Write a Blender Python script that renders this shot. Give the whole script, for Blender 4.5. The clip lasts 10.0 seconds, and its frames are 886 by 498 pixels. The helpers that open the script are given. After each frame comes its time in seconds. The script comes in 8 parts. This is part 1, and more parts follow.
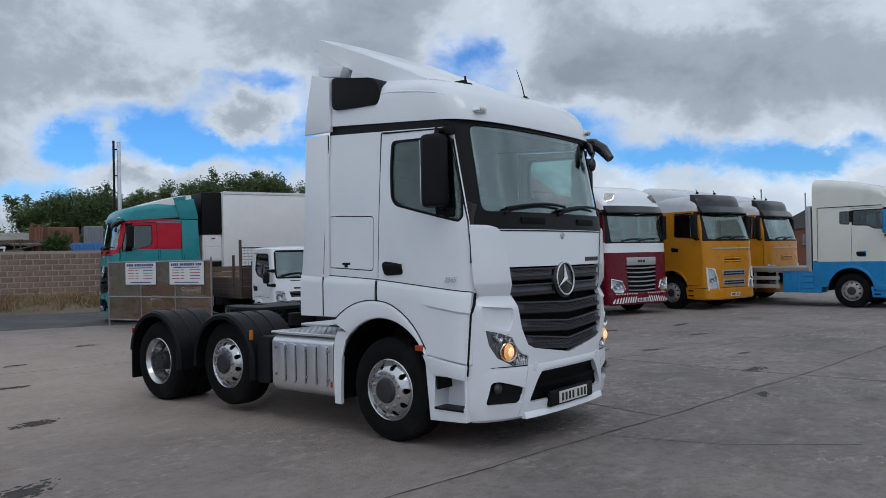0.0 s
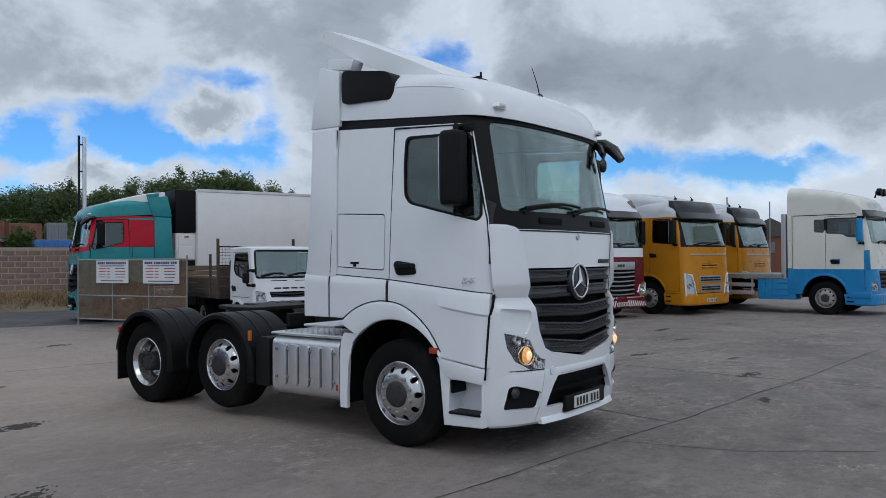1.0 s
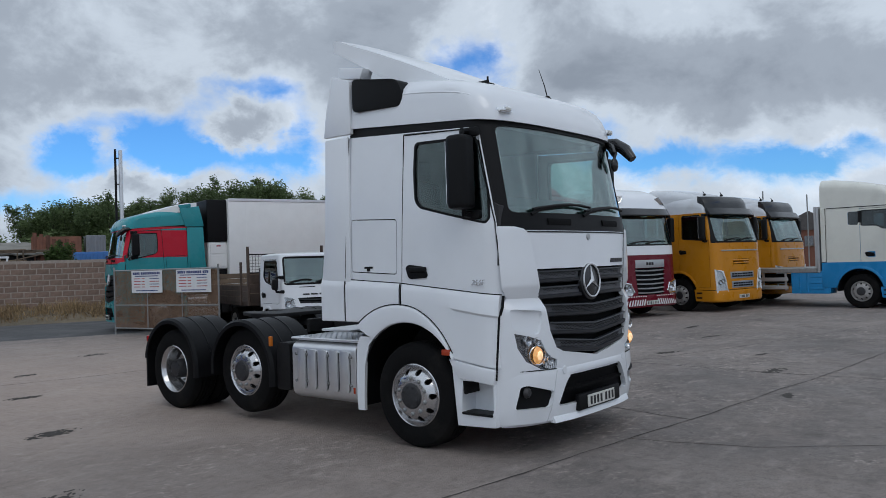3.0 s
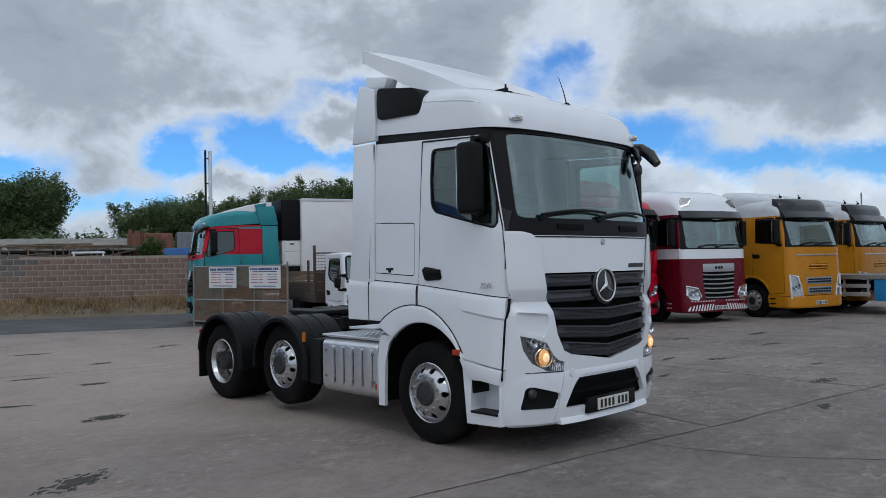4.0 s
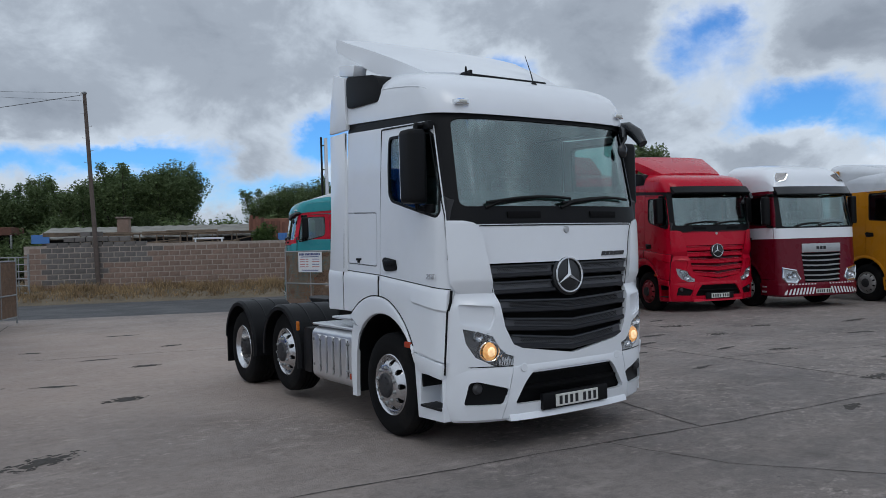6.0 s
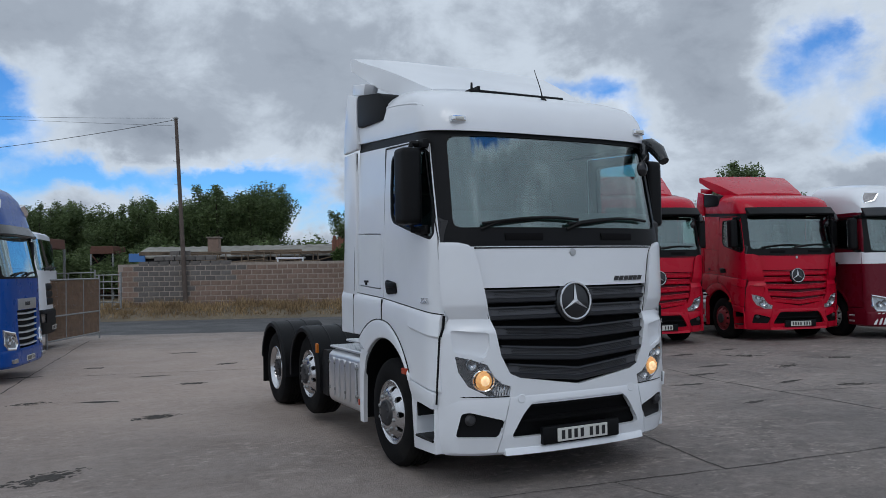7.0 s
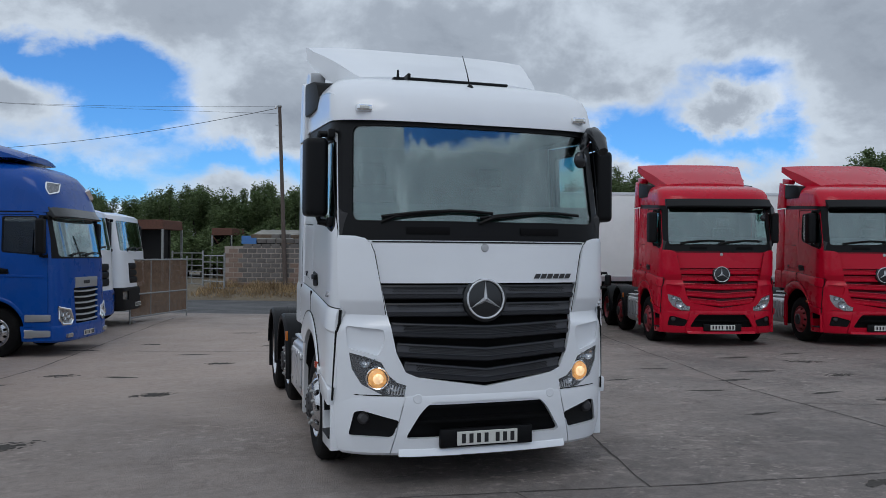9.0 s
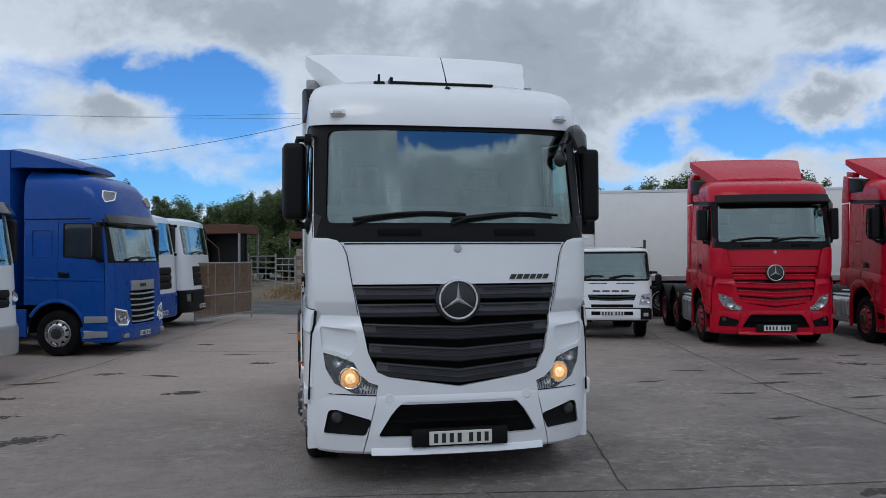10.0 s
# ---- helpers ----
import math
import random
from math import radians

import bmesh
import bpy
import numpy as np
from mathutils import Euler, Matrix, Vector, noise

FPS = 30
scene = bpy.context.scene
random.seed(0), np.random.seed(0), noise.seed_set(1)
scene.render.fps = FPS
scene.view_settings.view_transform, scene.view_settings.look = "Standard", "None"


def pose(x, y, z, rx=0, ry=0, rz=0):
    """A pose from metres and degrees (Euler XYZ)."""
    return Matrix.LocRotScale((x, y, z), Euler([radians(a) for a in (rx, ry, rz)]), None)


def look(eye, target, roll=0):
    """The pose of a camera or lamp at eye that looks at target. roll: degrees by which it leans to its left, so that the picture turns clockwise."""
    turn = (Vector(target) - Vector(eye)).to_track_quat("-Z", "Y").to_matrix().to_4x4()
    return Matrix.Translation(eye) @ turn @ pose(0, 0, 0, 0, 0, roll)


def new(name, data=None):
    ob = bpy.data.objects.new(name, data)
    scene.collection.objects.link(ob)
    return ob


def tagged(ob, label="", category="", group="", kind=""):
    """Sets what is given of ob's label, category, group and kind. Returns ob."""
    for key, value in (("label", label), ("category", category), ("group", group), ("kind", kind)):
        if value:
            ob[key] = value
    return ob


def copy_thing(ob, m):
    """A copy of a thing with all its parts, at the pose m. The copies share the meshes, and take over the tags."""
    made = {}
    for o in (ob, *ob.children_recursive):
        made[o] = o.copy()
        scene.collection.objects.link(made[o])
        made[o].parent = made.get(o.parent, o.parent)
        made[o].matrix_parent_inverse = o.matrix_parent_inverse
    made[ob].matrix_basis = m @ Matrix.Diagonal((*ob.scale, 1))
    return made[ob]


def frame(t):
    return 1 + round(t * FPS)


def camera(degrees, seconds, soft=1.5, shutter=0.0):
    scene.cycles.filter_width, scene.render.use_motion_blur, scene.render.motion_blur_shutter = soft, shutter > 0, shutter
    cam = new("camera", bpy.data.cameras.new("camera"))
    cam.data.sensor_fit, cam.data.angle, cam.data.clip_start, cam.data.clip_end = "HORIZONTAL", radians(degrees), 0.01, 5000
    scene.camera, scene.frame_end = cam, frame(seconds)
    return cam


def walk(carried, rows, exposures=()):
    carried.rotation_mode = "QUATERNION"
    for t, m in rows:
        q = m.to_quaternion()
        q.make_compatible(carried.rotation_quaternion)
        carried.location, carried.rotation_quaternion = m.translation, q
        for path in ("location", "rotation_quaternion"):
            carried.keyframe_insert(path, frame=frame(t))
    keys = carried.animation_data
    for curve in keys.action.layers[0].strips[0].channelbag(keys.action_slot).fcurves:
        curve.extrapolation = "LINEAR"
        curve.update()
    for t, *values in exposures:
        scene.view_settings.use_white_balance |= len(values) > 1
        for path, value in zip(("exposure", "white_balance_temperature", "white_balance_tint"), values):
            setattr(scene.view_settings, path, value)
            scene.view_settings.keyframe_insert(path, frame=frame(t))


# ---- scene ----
cam = camera(58.8, 10.0, soft=0.8)
PATH = [
    (0, (-6.705, -5.203, 1.768), (-5.159, -3.935, 1.786), -1.2),
    (0.5, (-6.724, -4.942, 1.757), (-5.153, -3.705, 1.78), -0.7),
    (1, (-6.831, -4.699, 1.744), (-5.228, -3.504, 1.769), -0.4),
    (1.5, (-6.882, -4.612, 1.742), (-5.284, -3.41, 1.773), -0.5),
    (2, (-6.887, -4.621, 1.745), (-5.293, -3.413, 1.784), -0.7),
    (2.5, (-6.84, -4.71, 1.745), (-5.261, -3.484, 1.783), -1.4),
    (4, (-6.483, -5.632, 1.763), (-5.087, -4.2, 1.799), -1.0),
    (4.5, (-6.173, -5.94, 1.785), (-4.88, -4.415, 1.833), -0.9),
    (5, (-5.795, -6.154, 1.796), (-4.546, -4.592, 1.831), -2.1),
    (5.2, (-5.628, -6.256, 1.792), (-4.394, -4.682, 1.816), -2.4),
    (6.3, (-4.75, -6.686, 1.828), (-3.692, -4.988, 1.828), -1.1),
    (6.5, (-4.571, -6.718, 1.817), (-3.555, -4.995, 1.838), -0.9),
    (7, (-4.098, -6.801, 1.816), (-3.193, -5.019, 1.868), -1.1),
    (7.5, (-3.606, -6.845, 1.805), (-2.773, -5.027, 1.843), -1.5),
    (8, (-3.152, -6.954, 1.824), (-2.395, -5.103, 1.859), -0.9),
    (8.5, (-2.696, -7.15, 1.851), (-2.031, -5.264, 1.884), -0.5),
    (9, (-2.238, -7.318, 1.872), (-1.65, -5.407, 1.891), 0.3),
    (9.5, (-1.79, -7.516, 1.895), (-1.315, -5.573, 1.91), 0.4),
    (10, (-1.336, -7.589, 1.874), (-0.962, -5.624, 1.895), -0.3),
]
walk(cam, [(t, look(eye, target, roll)) for t, eye, target, roll in PATH])

# ---------------------------------------------------------------- sky and sun
SUN_ELEVATION, SUN_AZIMUTH = 50.0, 205.0      # degrees; azimuth clockwise from +Y


def build_world():
    w = bpy.data.worlds.new("sky")
    scene.world = w
    w.use_nodes = True
    nt = w.node_tree
    nt.nodes.clear()
    N, L = nt.nodes.new, nt.links.new

    def math_node(op, a, b=None, c=None):
        n = N("ShaderNodeMath")
        n.operation = op
        for i, v in enumerate((a, b, c)):
            if v is None:
                continue
            if isinstance(v, (int, float)):
                n.inputs[i].default_value = v
            else:
                L(v, n.inputs[i])
        return n.outputs[0]

    def ramp(value, stops):
        n = N("ShaderNodeValToRGB")
        n.color_ramp.interpolation = "EASE"
        el = n.color_ramp.elements
        while len(el) < len(stops):
            el.new(0.5)
        for e, (p, col) in zip(el, stops):
            e.position = p
            e.color = (*col, 1) if len(col) == 3 else col
        L(value, n.inputs[0])
        return n.outputs[0]

    def cloud_noise(scale, detail, stretch, shift, rough=0.55):
        m = N("ShaderNodeMapping")
        m.inputs["Scale"].default_value = (scale, scale, scale * stretch)
        m.inputs["Location"].default_value = shift
        L(tc.outputs["Generated"], m.inputs["Vector"])
        n = N("ShaderNodeTexNoise")
        n.inputs["Scale"].default_value = 1.0
        n.inputs["Detail"].default_value = detail
        n.inputs["Roughness"].default_value = rough
        n.inputs["Distortion"].default_value = 0.25
        L(m.outputs["Vector"], n.inputs["Vector"])
        return n.outputs["Fac"]

    tc = N("ShaderNodeTexCoord")
    sep = N("ShaderNodeSeparateXYZ")
    L(tc.outputs["Generated"], sep.inputs[0])
    az = math_node("MULTIPLY", math_node("ARCTAN2", sep.outputs[0], sep.outputs[1]), 57.2958)
    el = math_node("MULTIPLY", math_node("ARCSINE", sep.outputs[2]), 57.2958)

    # ragged edges: both angles wander with a fine noise
    az = math_node("ADD", az, math_node("MULTIPLY", math_node("SUBTRACT", cloud_noise(11.0, 7.0, 1.3, (1.3, 5.2, 0.6), 0.60), 0.5), 8.0))
    el = math_node("ADD", el, math_node("MULTIPLY", math_node("SUBTRACT", cloud_noise(12.0, 7.0, 1.3, (8.1, 0.7, 3.3), 0.60), 0.5), 5.0))

    # breaks of blue between the clouds: azimuth, elevation, widths, depth
    breaks = [(31, 9.2, 4.6, 1.7, 0.30), (37, 12.4, 2.2, 1.0, 0.24), (40, 7.6, 2.0, 2.0, 0.28), (26, 7.8, 2.2, 1.3, 0.22), (34.5, 7.6, 3.0, 1.0, 0.24), (52.5, 13.8, 2.6, 2.6, 0.27), (59.5, 8.8, 4.2, 1.5, 0.32),
              (67, 6.4, 3.5, 0.9, 0.26), (77, 6.0, 3.5, 0.9, 0.26), (12.5, 6.7, 4.5, 1.0, 0.30), (2, 6.8, 3.6, 1.0, 0.28), (20, 4.4, 5.0, 1.0, 0.24), (-4.5, 12.6, 2.6, 1.3, 0.30), (-4, 9.6, 4.2, 1.0, 0.28),
              (-11, 12.3, 2.6, 1.0, 0.24), (-8, 4.8, 5.0, 1.3, 0.26), (-24, 9.0, 8.0, 3.0, 0.24), (160, 31.8, 22, 2.0, 0.66)]
    # thick cloud
    banks = [(17, 13.2, 11, 4.6, 0.26), (36.6, 9.8, 1.7, 1.8, 0.30), (27.9, 8.6, 1.2, 1.0, 0.20), (28.5, 5.8, 3.2, 0.8, 0.20), (-11, 9.7, 3.2, 1.4, 0.24), (72, 11.6, 9, 3.0, 0.26), (56, 5.6, 4.5, 1.4, 0.24),
             (46, 11.5, 4, 3.0, 0.16), (44, 17, 10, 2.2, 0.20), (62, 13, 3.5, 2.0, 0.16), (-5, 17, 10, 2.4, 0.18), (7, 9.8, 4, 1.4, 0.12), (85, 9.0, 7, 3.0, 0.14)]

    def blobs(rows, widen):
        total = None
        for a, e, ra, re, depth in rows:
            u = math_node("POWER", math_node("DIVIDE", math_node("SUBTRACT", az, a), ra * widen), 2)
            v = math_node("POWER", math_node("DIVIDE", math_node("SUBTRACT", el, e), re * widen), 2)
            g = math_node("MULTIPLY", math_node("EXPONENT", math_node("MULTIPLY", math_node("ADD", u, v), -1)), depth)
            total = g if total is None else math_node("ADD", total, g)
        return total

    shape = math_node("MULTIPLY_ADD", cloud_noise(5.0, 8.0, 1.6, (3.1, 0.4, 1.7), 0.58), 0.62, 0.31)
    cover = math_node("ADD", math_node("SUBTRACT", shape, blobs(breaks, 1.4)), blobs(banks, 1.0))
    # the half of the sky behind the lorry's front is closed
    closed = N("ShaderNodeMapRange")
    closed.inputs["From Min"].default_value, closed.inputs["From Max"].default_value = -0.1, -0.6
    closed.inputs["To Min"].default_value, closed.inputs["To Max"].default_value = 0.0, 0.16
    L(sep.outputs[1], closed.inputs["Value"])
    cover = math_node("ADD", cover, closed.outputs[0])
    mask = ramp(cover, [(0.36, (0, 0, 0)), (0.58, (1, 1, 1))])
    billow = cloud_noise(6.5, 9.0, 1.5, (7.3, 2.2, 5.1), 0.62)
    # thick parts of the cloud are grey below, thin edges are lit through
    thick = math_node("ADD", math_node("MULTIPLY", cover, 0.68), math_node("MULTIPLY", billow, 0.50))
    tone = ramp(thick, [(0.50, (0.80, 0.88, 0.98)), (0.63, (0.58, 0.66, 0.76)), (0.78, (0.36, 0.415, 0.495)), (0.94, (0.265, 0.31, 0.38))])
    # the cloud is brighter towards the hidden sun
    toward = N("ShaderNodeVectorMath")
    toward.operation = "DOT_PRODUCT"
    toward.inputs[1].default_value = (math.sin(radians(SUN_AZIMUTH)) * math.cos(radians(SUN_ELEVATION)), math.cos(radians(SUN_AZIMUTH)) * math.cos(radians(SUN_ELEVATION)), math.sin(radians(SUN_ELEVATION)))
    L(tc.outputs["Generated"], toward.inputs[0])
    lift = N("ShaderNodeMapRange")
    lift.inputs["From Min"].default_value, lift.inputs["From Max"].default_value = 0.0, 1.0
    lift.inputs["To Min"].default_value, lift.inputs["To Max"].default_value = 1.0, 1.60
    L(toward.outputs["Value"], lift.inputs["Value"])
    base = N("ShaderNodeMapRange")
    base.inputs["From Min"].default_value, base.inputs["From Max"].default_value = 25, 75
    base.inputs["To Min"].default_value, base.inputs["To Max"].default_value = 1.0, 0.86
    L(el, base.inputs["Value"])
    cloud = N("ShaderNodeVectorMath")
    cloud.operation = "SCALE"
    L(tone, cloud.inputs[0])
    L(math_node("MULTIPLY", lift.outputs[0], base.outputs[0]), cloud.inputs["Scale"])

    sky = N("ShaderNodeTexSky")
    sky.sky_type = "NISHITA"
    sky.sun_disc = False
    sky.sun_elevation, sky.sun_rotation = radians(SUN_ELEVATION), radians(SUN_AZIMUTH)
    sky.air_density, sky.dust_density, sky.ozone_density = 1.0, 0.3, 3.0
    blue = N("ShaderNodeVectorMath")
    blue.operation = "SCALE"
    blue.inputs["Scale"].default_value = 0.10
    deep = N("ShaderNodeVectorMath")
    deep.operation = "MULTIPLY"
    deep.inputs[1].default_value = (0.42, 0.85, 1.35)
    L(sky.outputs[0], deep.inputs[0])
    L(deep.outputs[0], blue.inputs[0])
    mix = N("ShaderNodeMix")
    mix.data_type = "RGBA"
    L(mask, mix.inputs[0])
    L(blue.outputs[0], mix.inputs[6])
    L(cloud.outputs[0], mix.inputs[7])
    bg = N("ShaderNodeBackground")
    bg.inputs["Strength"].default_value = 1.0
    out = N("ShaderNodeOutputWorld")
    L(mix.outputs[2], bg.inputs["Color"])
    L(bg.outputs[0], out.inputs["Surface"])


build_world()
sun = new("sun", bpy.data.lights.new("sun", "SUN"))
sun.data.energy, sun.data.angle, sun.data.color = 0.42, radians(26), (1.0, 0.96, 0.90)
_a, _e = radians(SUN_AZIMUTH), radians(SUN_ELEVATION)
sun.matrix_world = look((math.sin(_a) * math.cos(_e) * 50, math.cos(_a) * math.cos(_e) * 50, math.sin(_e) * 50), (0, 0, 0))
scene.view_settings.exposure = -0.01

# ---------------------------------------------------------------- materials
def material(name, color, rough=0.5, metal=0.0, coat=0.0, vary=0.12, scale=6.0, bump=0.0, bump_scale=40.0, second=None, dirt=0.0,
             random_tone=0.0, rough_vary=0.08, specular=0.5, sheen=0.0):
    m = bpy.data.materials.new(name)
    m.use_nodes = True
    nt = m.node_tree
    N, L = nt.nodes.new, nt.links.new
    b = nt.nodes["Principled BSDF"]
    b.inputs["Metallic"].default_value = metal
    b.inputs["Specular IOR Level"].default_value = specular
    b.inputs["Coat Weight"].default_value = coat
    b.inputs["Coat Roughness"].default_value = 0.06
    tc = N("ShaderNodeTexCoord")
    coarse = N("ShaderNodeTexNoise")
    coarse.inputs["Scale"].default_value = scale
    coarse.inputs["Detail"].default_value = 6
    coarse.inputs["Roughness"].default_value = 0.6
    L(tc.outputs["Object"], coarse.inputs["Vector"])
    mix = N("ShaderNodeMix")
    mix.data_type = "RGBA"
    ramp = N("ShaderNodeMapRange")
    ramp.inputs["From Min"].default_value, ramp.inputs["From Max"].default_value = 0.3, 0.7
    L(coarse.outputs["Fac"], ramp.inputs["Value"])
    L(ramp.outputs[0], mix.inputs[0])
    c2 = second or tuple(max(0.0, c * (1 - vary)) for c in color)
    mix.inputs[6].default_value = (*color, 1)
    mix.inputs[7].default_value = (*c2, 1)
    col = mix.outputs[2]
    if dirt:
        grime = N("ShaderNodeTexNoise")
        grime.inputs["Scale"].default_value = scale * 0.35
        grime.inputs["Detail"].default_value = 9
        grime.inputs["Roughness"].default_value = 0.7
        L(tc.outputs["Object"], grime.inputs["Vector"])
        g = N("ShaderNodeMapRange")
        g.inputs["From Min"].default_value, g.inputs["From Max"].default_value = 0.52, 0.75
        g.inputs["To Max"].default_value = dirt
        L(grime.outputs["Fac"], g.inputs["Value"])
        mx = N("ShaderNodeMix")
        mx.data_type = "RGBA"
        L(g.outputs[0], mx.inputs[0])
        L(col, mx.inputs[6])
        mx.inputs[7].default_value = (0.11, 0.095, 0.08, 1)
        col = mx.outputs[2]
    if random_tone:
        info = N("ShaderNodeObjectInfo")
        geo = N("ShaderNodeNewGeometry")
        add = N("ShaderNodeMath")
        add.operation = "ADD"
        L(info.outputs["Random"], add.inputs[0])
        L(geo.outputs["Random Per Island"], add.inputs[1])
        fr = N("ShaderNodeMath")
        fr.operation = "FRACT"
        L(add.outputs[0], fr.inputs[0])
        v = N("ShaderNodeMapRange")
        v.inputs["To Min"].default_value, v.inputs["To Max"].default_value = 1 - random_tone, 1 + random_tone
        L(fr.outputs[0], v.inputs["Value"])
        sc = N("ShaderNodeVectorMath")
        sc.operation = "SCALE"
        L(col, sc.inputs[0])
        L(v.outputs[0], sc.inputs["Scale"])
        col = sc.outputs[0]
    L(col, b.inputs["Base Color"])
    fine = N("ShaderNodeTexNoise")
    fine.inputs["Scale"].default_value = bump_scale
    fine.inputs["Detail"].default_value = 5
    L(tc.outputs["Object"], fine.inputs["Vector"])
    rr = N("ShaderNodeMapRange")
    rr.inputs["To Min"].default_value, rr.inputs["To Max"].default_value = max(0.02, rough - rough_vary), min(1, rough + rough_vary)
    L(fine.outputs["Fac"], rr.inputs["Value"])
    L(rr.outputs[0], b.inputs["Roughness"])
    if bump:
        bp = N("ShaderNodeBump")
        bp.inputs["Strength"].default_value = 1.0
        bp.inputs["Distance"].default_value = bump
        L(fine.outputs["Fac"], bp.inputs["Height"])
        L(bp.outputs[0], b.inputs["Normal"])
    return m


def glass_material(name, tint, gloss=0.06, rough=0.0):
    """A tinted pane: what is seen through it, and the gloss of its surface."""
    m = bpy.data.materials.new(name)
    m.use_nodes = True
    nt = m.node_tree
    nt.nodes.clear()
    N, L = nt.nodes.new, nt.links.new
    tr, gl, fr, mx, out = N("ShaderNodeBsdfTransparent"), N("ShaderNodeBsdfGlossy"), N("ShaderNodeLayerWeight"), N("ShaderNodeMixShader"), N("ShaderNodeOutputMaterial")
    tr.inputs["Color"].default_value = (*tint, 1)
    gl.inputs["Roughness"].default_value = rough
    gl.inputs["Color"].default_value = (0.9, 0.95, 0.95, 1)
    fr.inputs["Blend"].default_value = 0.5
    steep, share_gloss = N("ShaderNodeMath"), N("ShaderNodeMath")
    steep.operation, share_gloss.operation = "POWER", "MULTIPLY_ADD"
    steep.inputs[1].default_value = 4.0
    share_gloss.inputs[1].default_value, share_gloss.inputs[2].default_value = 1.0 - gloss, gloss
    L(fr.outputs["Facing"], steep.inputs[0])
    L(steep.outputs[0], share_gloss.inputs[0])
    L(share_gloss.outputs[0], mx.inputs[0])
    L(tr.outputs[0], mx.inputs[1])
    L(gl.outputs[0], mx.inputs[2])
    L(mx.outputs[0], out.inputs["Surface"])
    return m


def glow_material(name, color, strength):
    m = bpy.data.materials.new(name)
    m.use_nodes = True
    b = m.node_tree.nodes["Principled BSDF"]
    b.inputs["Base Color"].default_value = (*color, 1)
    b.inputs["Roughness"].default_value = 0.2
    b.inputs["Emission Color"].default_value = (*color, 1)
    nt = m.node_tree
    n, r = nt.nodes.new("ShaderNodeTexVoronoi"), nt.nodes.new("ShaderNodeMapRange")
    n.inputs["Scale"].default_value = 42.0
    r.inputs["From Max"].default_value = 0.7
    r.inputs["To Min"].default_value, r.inputs["To Max"].default_value = strength * 1.35, strength * 0.45
    nt.links.new(nt.nodes.new("ShaderNodeTexCoord").outputs["Object"], n.inputs["Vector"])
    nt.links.new(n.outputs["Distance"], r.inputs["Value"])
    nt.links.new(r.outputs[0], b.inputs["Emission Strength"])
    return m


def paint(name, color, dirt=0.12, rough=0.28):
    return material(name, color, rough=rough, coat=0.30, specular=0.12, vary=0.05, scale=2.5, bump=0.0004, bump_scale=3.0, dirt=dirt, rough_vary=0.05)


